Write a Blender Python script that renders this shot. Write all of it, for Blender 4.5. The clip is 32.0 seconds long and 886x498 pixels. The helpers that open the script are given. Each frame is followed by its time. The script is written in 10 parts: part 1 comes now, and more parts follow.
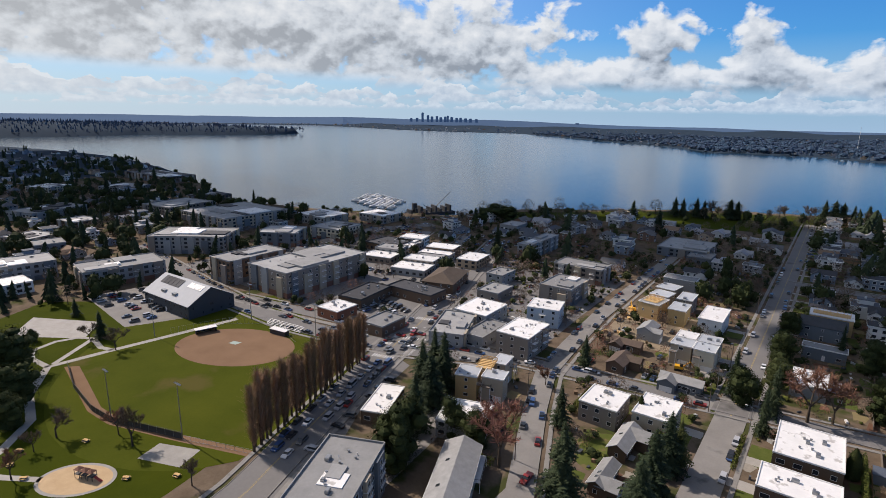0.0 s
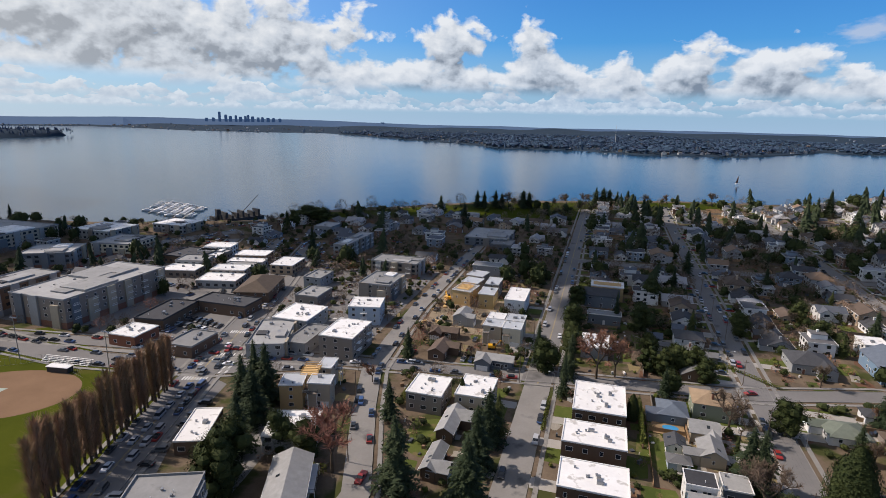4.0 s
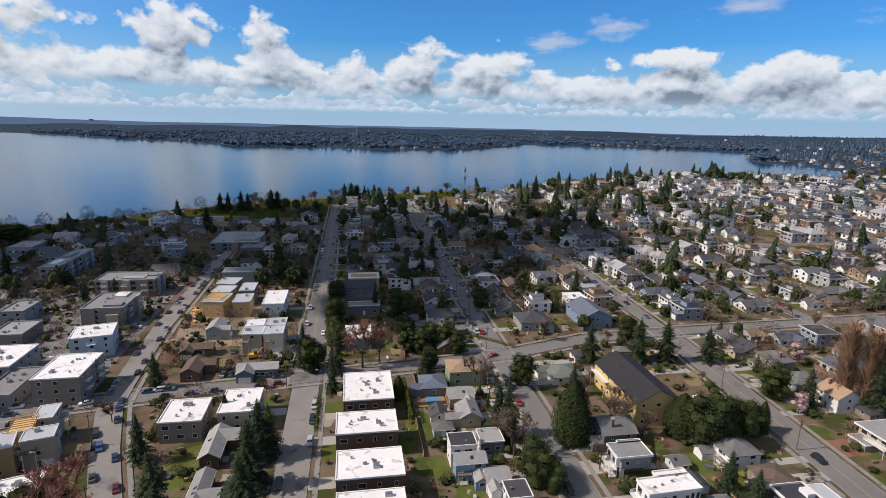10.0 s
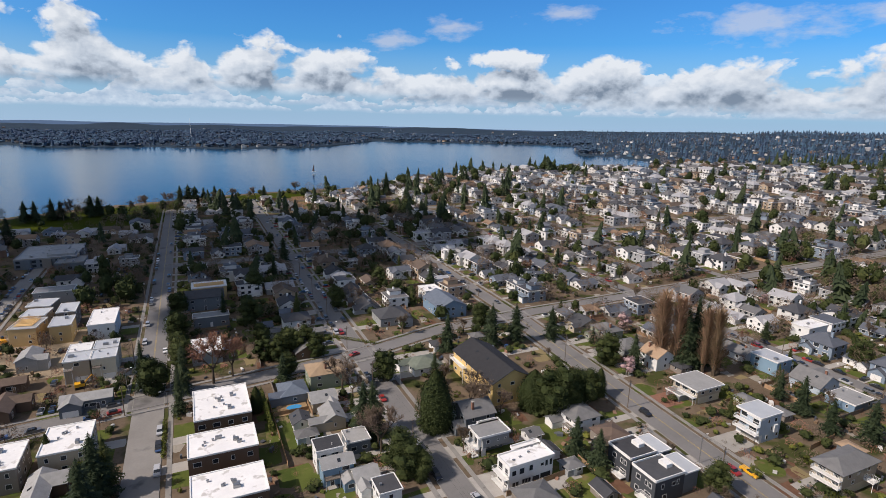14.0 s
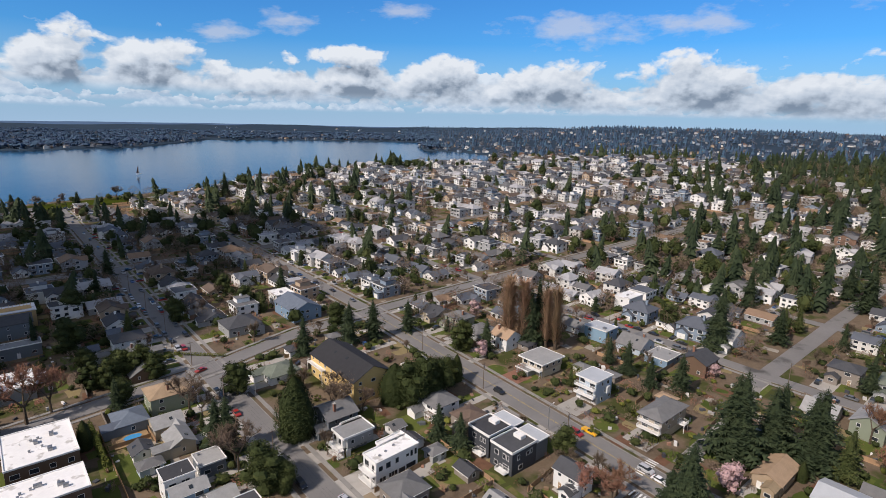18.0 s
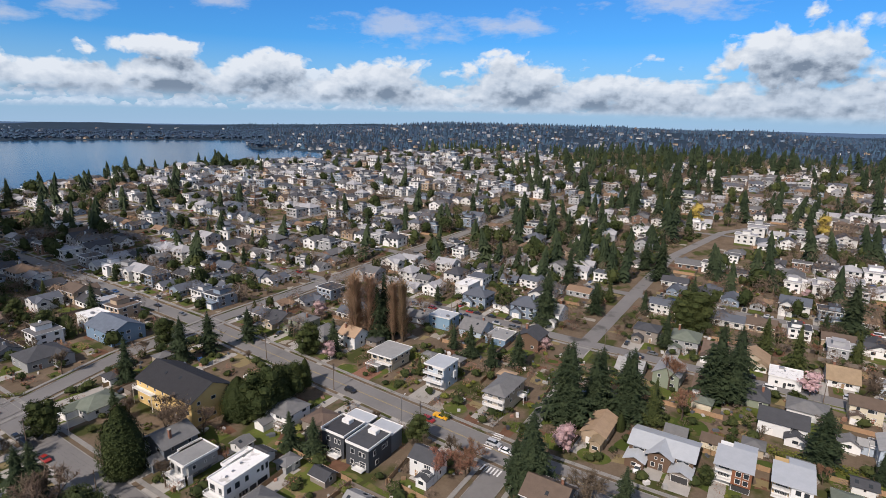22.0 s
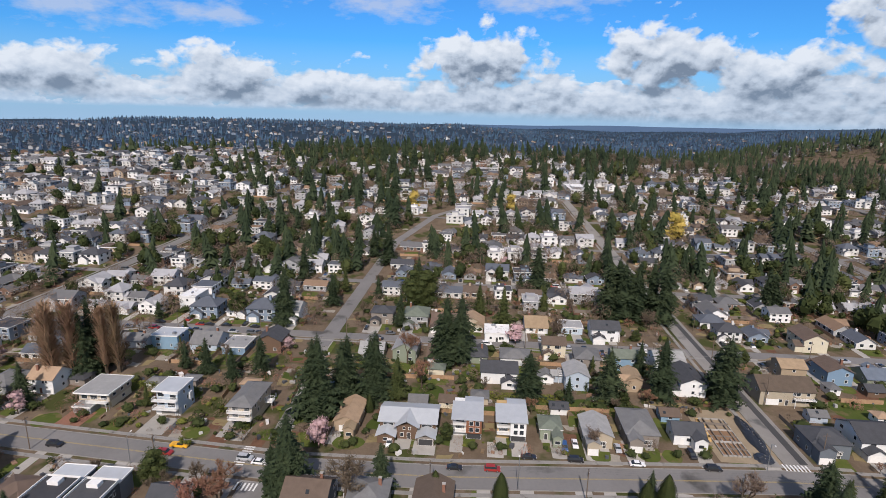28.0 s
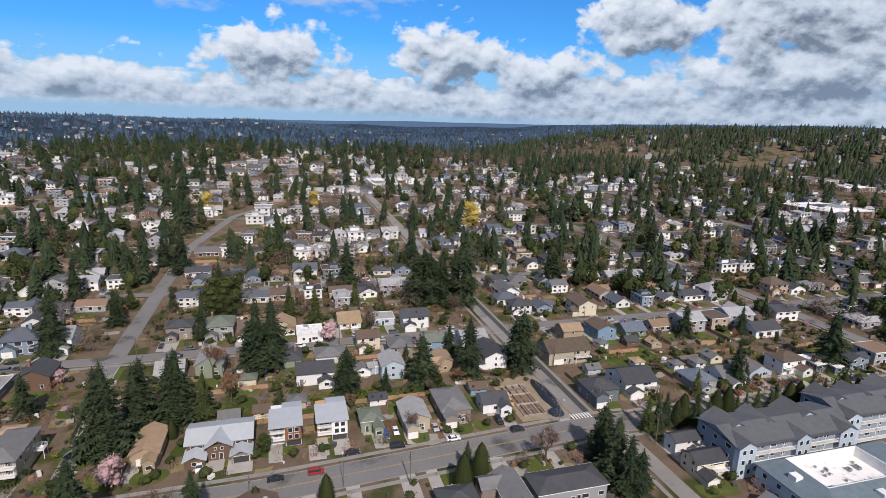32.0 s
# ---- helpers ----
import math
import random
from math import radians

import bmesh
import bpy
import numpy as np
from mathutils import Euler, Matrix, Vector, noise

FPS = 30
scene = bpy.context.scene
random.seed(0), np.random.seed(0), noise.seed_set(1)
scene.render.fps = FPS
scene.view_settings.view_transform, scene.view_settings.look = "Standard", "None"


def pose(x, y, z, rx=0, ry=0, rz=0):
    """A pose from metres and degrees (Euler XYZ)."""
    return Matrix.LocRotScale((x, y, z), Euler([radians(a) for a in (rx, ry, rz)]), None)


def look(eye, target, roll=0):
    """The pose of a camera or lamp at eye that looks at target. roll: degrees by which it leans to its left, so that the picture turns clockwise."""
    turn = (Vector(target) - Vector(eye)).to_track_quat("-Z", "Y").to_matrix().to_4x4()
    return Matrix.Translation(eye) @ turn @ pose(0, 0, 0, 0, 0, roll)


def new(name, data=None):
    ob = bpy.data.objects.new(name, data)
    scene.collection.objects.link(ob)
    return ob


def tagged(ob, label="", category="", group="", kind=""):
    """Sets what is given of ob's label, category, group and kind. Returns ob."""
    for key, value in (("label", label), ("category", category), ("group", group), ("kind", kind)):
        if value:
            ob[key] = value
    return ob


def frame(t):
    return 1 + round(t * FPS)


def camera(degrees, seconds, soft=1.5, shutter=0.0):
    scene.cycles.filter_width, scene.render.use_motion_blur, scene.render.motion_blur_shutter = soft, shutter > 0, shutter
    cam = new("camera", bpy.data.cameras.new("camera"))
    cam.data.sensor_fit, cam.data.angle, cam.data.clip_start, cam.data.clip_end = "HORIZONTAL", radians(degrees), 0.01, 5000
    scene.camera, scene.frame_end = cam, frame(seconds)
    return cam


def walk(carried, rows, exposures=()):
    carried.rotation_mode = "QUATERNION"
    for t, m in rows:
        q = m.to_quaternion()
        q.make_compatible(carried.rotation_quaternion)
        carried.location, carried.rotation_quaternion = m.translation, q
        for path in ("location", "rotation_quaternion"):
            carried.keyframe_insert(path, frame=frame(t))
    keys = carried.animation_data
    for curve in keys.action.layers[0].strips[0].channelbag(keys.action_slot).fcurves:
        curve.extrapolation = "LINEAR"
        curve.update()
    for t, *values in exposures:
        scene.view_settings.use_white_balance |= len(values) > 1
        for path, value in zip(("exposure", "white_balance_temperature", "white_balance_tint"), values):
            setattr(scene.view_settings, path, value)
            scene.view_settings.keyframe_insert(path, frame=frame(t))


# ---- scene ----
from math import atan2, cos, degrees, exp, hypot, pi, sin, sqrt, tan

# The drone hovers 100 m over the town and turns to its right.
cam = camera(77.66, 32.0, soft=0.78)
PATH = [
    (0.0, 35.99, -13.84, -0.95),
    (1.0, 31.13, -13.75, -0.95),
    (2.0, 26.20, -13.68, -0.95),
    (3.0, 21.31, -13.62, -0.97),
    (3.5, 18.89, -13.59, -0.98),
    (5.5, 9.58, -13.51, -1.03),
    (6.0, 7.34, -13.49, -1.04),
    (7.0, 2.99, -13.47, -1.07),
    (8.0, -1.22, -13.45, -1.09),
    (9.0, -5.30, -13.43, -1.12),
    (10.0, -9.29, -13.43, -1.13),
    (11.0, -13.20, -13.42, -1.15),
    (12.0, -17.06, -13.42, -1.16),
    (13.0, -20.91, -13.43, -1.17),
    (14.0, -24.75, -13.43, -1.17),
    (14.5, -26.68, -13.44, -1.16),
    (16.5, -34.49, -13.45, -1.14),
    (17.0, -36.47, -13.46, -1.14),
    (18.0, -40.49, -13.47, -1.12),
    (19.0, -44.58, -13.48, -1.10),
    (20.0, -48.76, -13.49, -1.08),
    (21.0, -53.02, -13.50, -1.06),
    (22.0, -57.36, -13.51, -1.04),
    (23.0, -61.80, -13.52, -1.02),
    (24.0, -66.34, -13.53, -1.02),
    (25.0, -70.97, -13.53, -1.01),
    (25.5, -73.32, -13.54, -1.02),
    (27.5, -82.97, -13.55, -1.06),
    (28.0, -85.44, -13.55, -1.09),
    (29.0, -90.44, -13.55, -1.14),
    (30.0, -95.51, -13.56, -1.23),
    (31.0, -100.63, -13.56, -1.33),
    (32.0, -105.77, -13.57, -1.47),
]
walk(cam, [(t, pose(0, 0, 100, 90 + p, r, w)) for t, w, p, r in PATH],
     exposures=[(0, 0, 6500, 10), (12, 0, 6480, 10), (19, 0, 6430, 10), (25, 0, 6280, 10), (32, 0, 6180, 10)])

# ---- light ----
SUN_EL = 43.0
sun_data = bpy.data.lights.new("sun", "SUN")
sun_data.energy, sun_data.angle, sun_data.color = 4.9, radians(0.53), (1.0, 0.87, 0.785)
sun = new("sun", sun_data)
sun.matrix_world = look((-300 * cos(radians(SUN_EL)), 0, 300 * sin(radians(SUN_EL))), (0, 0, 0))

world = bpy.data.worlds.new("sky")
scene.world = world
world.use_nodes = True
wt = world.node_tree
wt.nodes.clear()


def wnode(kind, **k):
    n = wt.nodes.new(kind)
    for a, b in k.items():
        setattr(n, a, b)
    return n


def wmath(op, a, b=None, c=None, clamp=False):
    n = wnode("ShaderNodeMath", operation=op, use_clamp=clamp)
    for i, s in enumerate((a, b, c)):
        if s is None:
            continue
        if isinstance(s, (int, float)):
            n.inputs[i].default_value = s
        else:
            wt.links.new(s, n.inputs[i])
    return n.outputs[0]


def wvec(op, a, b=None, c=None, out=0):
    n = wnode("ShaderNodeVectorMath", operation=op)
    for i, s in enumerate((a, b, c)):
        if s is None:
            continue
        if isinstance(s, tuple):
            n.inputs[i].default_value = s
        else:
            wt.links.new(s, n.inputs[i])
    return n.outputs[out]


# Cloud heaps: bearing (to the left of +y), height over the horizon, half width, half height, in degrees.
CLOUDS = [
    (68, 9.5, 18, 8.5), (70, 2.6, 9, 2.2), (49, 7.6, 16, 5.6), (36, 6.6, 13, 4.2), (86, 8, 14, 9), (64, 3.2, 13, 2.0), (42, 3.0, 13, 1.8), (24, 2.7, 10, 1.6),
    (15.9, 7.4, 4.0, 2.3), (7.5, 4.6, 3.4, 4.2), (0.8, 2.9, 7, 2.6), (-6.4, 4.2, 3.4, 3.2), (-13.4, 3.6, 4.6, 2.9),
    (20, 3.5, 10, 2.2), (-30.6, 5.5, 3.8, 1.2),
    (-31.7, 3.5, 5.5, 1.6), (-40.7, 4.0, 4.6, 1.7), (-22, 2.5, 9, 1.8),
    (-51.0, 3.4, 6.0, 2.0), (-64.8, 3.4, 6.0, 2.5), (-72, 2.6, 4.0, 1.6), (-89, 5.6, 6.0, 3.2), (-106.4, 5.5, 6.2, 3.6),
    (-125, 8.6, 7.0, 3.4), (-116.5, 4.0, 7.0, 2.4), (-138, 9.0, 12, 5.4), (-139, 4.6, 13, 3.6), (-152, 9, 14, 8),
]


# thin wisps higher up
WISPS = [(-25.5, 8.5, 3.4, 1.3), (-19.6, 7.0, 3.2, 1.2), (-53, 8.3, 8.0, 1.9), (-64, 8.6, 6.0, 1.5), (-79.6, 10.4, 8.0, 1.8), (-95, 11.0, 9.0, 1.8), (-36, 9.6, 4.0, 0.9)]


def heap(at, heaps=CLOUDS):
    """How deep inside the nearest cloud heap the direction lies: 1 at its middle, 0 at its rim."""
    near = None
    for a, e, ra, re in heaps:
        a, e, ra, re = radians(a), radians(e), radians(ra), radians(re)
        d = wvec("LENGTH", wvec("MULTIPLY_ADD", at, (1 / ra, 1 / re, 0), (-a / ra, -e / re, 0)), out=1)
        near = d if near is None else wmath("SMOOTH_MIN", near, d, 0.35)
    return wmath("SUBTRACT", 1.0, near)


def cloud_depth(at):
    puff = wnode("ShaderNodeTexNoise", noise_dimensions="2D")
    puff.inputs["Scale"].default_value, puff.inputs["Detail"].default_value = 17.0, 6.0
    puff.inputs["Roughness"].default_value, puff.inputs["Distortion"].default_value = 0.52, 0.15
    wt.links.new(wvec("MULTIPLY", at, (1.0, 1.45, 1.0)), puff.inputs["Vector"])
    low = wnode("ShaderNodeSeparateXYZ")
    wt.links.new(at, low.inputs[0])
    # a broken layer of flat streaks low over the horizon
    streak = wnode("ShaderNodeTexNoise", noise_dimensions="2D")
    streak.inputs["Scale"].default_value, streak.inputs["Detail"].default_value = 7.0, 5.0
    wt.links.new(wvec("MULTIPLY", at, (1.0, 6.5, 1.0)), streak.inputs["Vector"])
    band = wmath("ADD", wmath("MULTIPLY_ADD", low.outputs[1], -1 / radians(4.4), 0.42), wmath("MULTIPLY", streak.outputs[0], 1.1))
    body = wmath("SMOOTH_MAX", wmath("MINIMUM", heap(at), 0.85), wmath("MAXIMUM", wmath("MINIMUM", band, 0.38), -1.0), 0.2)
    cells = wnode("ShaderNodeTexVoronoi", voronoi_dimensions="2D", feature="SMOOTH_F1")
    cells.inputs["Scale"].default_value, cells.inputs["Detail"].default_value, cells.inputs["Smoothness"].default_value = 34.0, 2.0, 0.35
    wt.links.new(wvec("ADD", wvec("MULTIPLY", at, (1.0, 1.25, 1.0)), wvec("MULTIPLY", puff.outputs[1], (0.05, 0.05, 0))), cells.inputs["Vector"])
    # billows stand out higher up and flatten out low over the horizon
    swell = wnode("ShaderNodeMapRange", clamp=True, interpolation_type="SMOOTHSTEP")
    wt.links.new(low.outputs[1], swell.inputs[0])
    for i, v in ((1, radians(1.0)), (2, radians(5.0)), (3, 0.8), (4, 1.75)):
        swell.inputs[i].default_value = v
    rough = wmath("ADD", wmath("MULTIPLY_ADD", cells.outputs[0], -0.15, 0.10), wmath("ADD", puff.outputs[0], -0.50))
    return wmath("ADD", body, wmath("MULTIPLY", rough, swell.outputs[0]))


coord = wnode("ShaderNodeTexCoord")
split = wnode("ShaderNodeSeparateXYZ")
wt.links.new(coord.outputs["Generated"], split.inputs[0])
bearing = wmath("ARCTAN2", wmath("MULTIPLY", split.outputs[0], -1.0), split.outputs[1])
lift = wmath("ARCSINE", split.outputs[2])
flat = wnode("ShaderNodeCombineXYZ")
wt.links.new(bearing, flat.inputs[0]), wt.links.new(lift, flat.inputs[1])
here = flat.outputs[0]
depth = cloud_depth(here)
above = cloud_depth(wvec("ADD", here, (0.008, 0.022, 0)))
# the heaps have level bases; under them only thin veils hang in the haze
base = wnode("ShaderNodeMapRange", clamp=True, interpolation_type="SMOOTHSTEP")
wt.links.new(wmath("MULTIPLY_ADD", bearing, -0.022, lift), base.inputs[0])
for i, v in ((1, radians(1.6)), (2, radians(3.0)), (3, 0.0), (4, 1.0)):
    base.inputs[i].default_value = v
cover = wmath("MULTIPLY", wmath("MULTIPLY", depth, 3.8, clamp=True), base.outputs[0])
sky = wnode("ShaderNodeTexSky", sky_type="NISHITA", sun_disc=False, sun_elevation=radians(SUN_EL), sun_rotation=radians(270))
sky.altitude, sky.air_density, sky.dust_density, sky.ozone_density = 100, 1.0, 0.6, 2.2
shade = wnode("ShaderNodeMapRange", clamp=True)
dim = wmath("MAXIMUM", wmath("MULTIPLY_ADD", lift, -1 / radians(5.0), 1.0), 0.0)


def ripple(at):
    n = wnode("ShaderNodeTexNoise", noise_dimensions="2D")
    n.inputs["Scale"].default_value, n.inputs["Detail"].default_value, n.inputs["Roughness"].default_value = 44.0, 4.0, 0.5
    wt.links.new(wvec("MULTIPLY", at, (1.0, 1.4, 1.0)), n.inputs["Vector"])
    return n.outputs[0]


# tops and the upper sides of the billows are lit, bellies and hollows lie in shade
hollow = wmath("SUBTRACT", ripple(wvec("ADD", here, (0.003, 0.008, 0))), ripple(here))
slope_shade = wmath("MULTIPLY_ADD", wmath("SUBTRACT", above, depth), 0.42, wmath("MULTIPLY", above, 0.66))
wt.links.new(wmath("MULTIPLY_ADD", hollow, 0.7, wmath("MULTIPLY_ADD", dim, 0.15, slope_shade)), shade.inputs[0])
for i, v in ((1, -0.35), (2, 0.82), (3, 1.0), (4, 0.0)):
    shade.inputs[i].default_value = v
tone = wnode("ShaderNodeValToRGB")
tone.color_ramp.elements[0].position, tone.color_ramp.elements[0].color = 0.0, (0.19, 0.235, 0.31, 1)
tone.color_ramp.elements[1].position, tone.color_ramp.elements[1].color = 1.0, (0.80, 0.83, 0.88, 1)
mid = tone.color_ramp.elements.new(0.48)
mid.color = (0.55, 0.61, 0.70, 1)
wt.links.new(shade.outputs[0], tone.inputs[0])
blue = wnode("ShaderNodeMix", data_type="RGBA", blend_type="MULTIPLY")
blue.inputs[0].default_value = 1.0
wt.links.new(sky.outputs[0], blue.inputs[6])
blue.inputs[7].default_value = (0.028, 0.076, 0.131, 1)
# pale haze towards the horizon
haze = wnode("ShaderNodeMix", data_type="RGBA")
fade = wnode("ShaderNodeMapRange", clamp=True)
wt.links.new(lift, fade.inputs[0])
for i, v in ((1, radians(-1.0)), (2, radians(7.0)), (3, 0.8), (4, 0.0)):
    fade.inputs[i].default_value = v
wt.links.new(fade.outputs[0], haze.inputs[0]), wt.links.new(blue.outputs[2], haze.inputs[6])
haze.inputs[7].default_value = (0.41, 0.56, 0.76, 1)


def cloud_row(under, foot, tall, across, seed, air, fill):
    """A row of far cumulus seen from the side, over what lies under it: level foot, billowed tops, paler the farther it stands."""
    def grain(scale, stretch, detail, kind="ShaderNodeTexNoise"):
        n = wnode(kind, noise_dimensions="2D")
        n.inputs["Scale"].default_value, n.inputs["Detail"].default_value, n.inputs["Roughness"].default_value = scale, detail, 0.55
        wt.links.new(wvec("MULTIPLY_ADD", here, (1.0, stretch, 1.0), (seed, seed * 0.7, 0)), n.inputs["Vector"])
        return n.outputs[0]
    long_ = grain(across, 0.0, 2.0)
    lumps = grain(across * 3.2, 1.6, 5.0)
    foot_line = wmath("MULTIPLY_ADD", grain(across * 0.5, 0.0, 1.0), radians(foot * 0.7), radians(foot * 0.65))
    top_line = wmath("MULTIPLY_ADD", wmath("MULTIPLY_ADD", long_, 4.2, fill), radians(tall), foot_line)
    top_line = wmath("MULTIPLY_ADD", wmath("ADD", lumps, -0.5), radians(tall * 2.4), top_line)
    ragged = wmath("MULTIPLY_ADD", wmath("ADD", lumps, -0.5), radians(tall * 0.5), lift)
    over = wmath("MULTIPLY", wmath("SUBTRACT", top_line, lift), 9.0 / radians(tall), clamp=True)
    low_edge = wmath("MULTIPLY", wmath("SUBTRACT", ragged, foot_line), 1.6 / radians(tall), clamp=True)
    up = wmath("DIVIDE", wmath("SUBTRACT", lift, foot_line), radians(tall * 1.1))
    lit = wmath("MULTIPLY_ADD", grain(across * 5.0, 1.4, 4.0), 2.6, wmath("MULTIPLY_ADD", up, 0.95, -1.45), clamp=True)
    hue = wnode("ShaderNodeMix", data_type="RGBA")
    wt.links.new(lit, hue.inputs[0])
    for i, c in ((6, (0.37, 0.46, 0.60)), (7, (0.80, 0.84, 0.90))):
        hue.inputs[i].default_value = (*[v + (a - v) * air for v, a in zip(c, (0.50, 0.64, 0.80))], 1)
    lay = wnode("ShaderNodeMix", data_type="RGBA")
    wt.links.new(wmath("MULTIPLY", wmath("MULTIPLY", over, low_edge), 0.94), lay.inputs[0]), wt.links.new(under, lay.inputs[6]), wt.links.new(hue.outputs[2], lay.inputs[7])
    return lay.outputs[2]


rows_of_cloud = haze.outputs[2]
for row_args in ((0.3, 0.55, 15.0, 3.1, 0.5, -0.9), (0.75, 0.8, 11.0, 7.7, 0.34, -0.95), (1.25, 1.1, 8.0, 1.9, 0.22, -1.1), (2.0, 1.5, 6.0, 5.3, 0.12, -1.6)):
    rows_of_cloud = cloud_row(rows_of_cloud, *row_args)
mix = wnode("ShaderNodeMix", data_type="RGBA")
wt.links.new(cover, mix.inputs[0]), wt.links.new(rows_of_cloud, mix.inputs[6]), wt.links.new(tone.outputs[0], mix.inputs[7])
# broken cloud overhead
high = wnode("ShaderNodeTexNoise")
high.inputs["Scale"].default_value, high.inputs["Detail"].default_value = 3.2, 6.0
wt.links.new(coord.outputs["Generated"], high.inputs["Vector"])
dome = wnode("ShaderNodeMapRange", clamp=True)
wt.links.new(lift, dome.inputs[0])
for i, v in ((1, radians(19)), (2, radians(30)), (3, 0.0), (4, 1.0)):
    dome.inputs[i].default_value = v
roof_of_cloud = wmath("MULTIPLY", wmath("MULTIPLY_ADD", high.outputs[0], 7.0, -2.9, clamp=True), dome.outputs[0])
fleece = wnode("ShaderNodeTexNoise", noise_dimensions="2D")
fleece.inputs["Scale"].default_value, fleece.inputs["Detail"].default_value, fleece.inputs["Roughness"].default_value = 16.0, 7.0, 0.6
wt.links.new(wvec("MULTIPLY", here, (1.0, 2.6, 1.0)), fleece.inputs["Vector"])
thin = wmath("MULTIPLY", wmath("MULTIPLY_ADD", fleece.outputs[0], 2.2, wmath("ADD", heap(here, WISPS), -1.25), clamp=True), 0.85)
wisp = wnode("ShaderNodeMix", data_type="RGBA")
wt.links.new(wmath("MINIMUM", thin, 0.62), wisp.inputs[0]), wt.links.new(mix.outputs[2], wisp.inputs[6])
wisp.inputs[7].default_value = (0.60, 0.63, 0.73, 1)
# the air in front of the low clouds
veil = wnode("ShaderNodeMix", data_type="RGBA")
wt.links.new(wmath("MULTIPLY", fade.outputs[0], 0.22), veil.inputs[0]), wt.links.new(wisp.outputs[2], veil.inputs[6])
veil.inputs[7].default_value = (0.36, 0.55, 0.79, 1)
lid = wnode("ShaderNodeMix", data_type="RGBA")
wt.links.new(roof_of_cloud, lid.inputs[0]), wt.links.new(veil.outputs[2], lid.inputs[6])
lid.inputs[7].default_value = (0.27, 0.27, 0.285, 1)
# whiter air towards the sun
glow = wnode("ShaderNodeMix", data_type="RGBA")
aureole = wnode("ShaderNodeMapRange", clamp=True, interpolation_type="SMOOTHSTEP")
wt.links.new(bearing, aureole.inputs[0])
for i, v in ((1, radians(0)), (2, radians(85)), (3, 0.0), (4, 0.45)):
    aureole.inputs[i].default_value = v
wt.links.new(aureole.outputs[0], glow.inputs[0]), wt.links.new(lid.outputs[2], glow.inputs[6])
glow.inputs[7].default_value = (0.80, 0.79, 0.76, 1)
back = wnode("ShaderNodeBackground")
back.inputs[1].default_value = 1.0
out = wnode("ShaderNodeOutputWorld")
wt.links.new(glow.outputs[2], back.inputs[0]), wt.links.new(back.outputs[0], out.inputs[0])


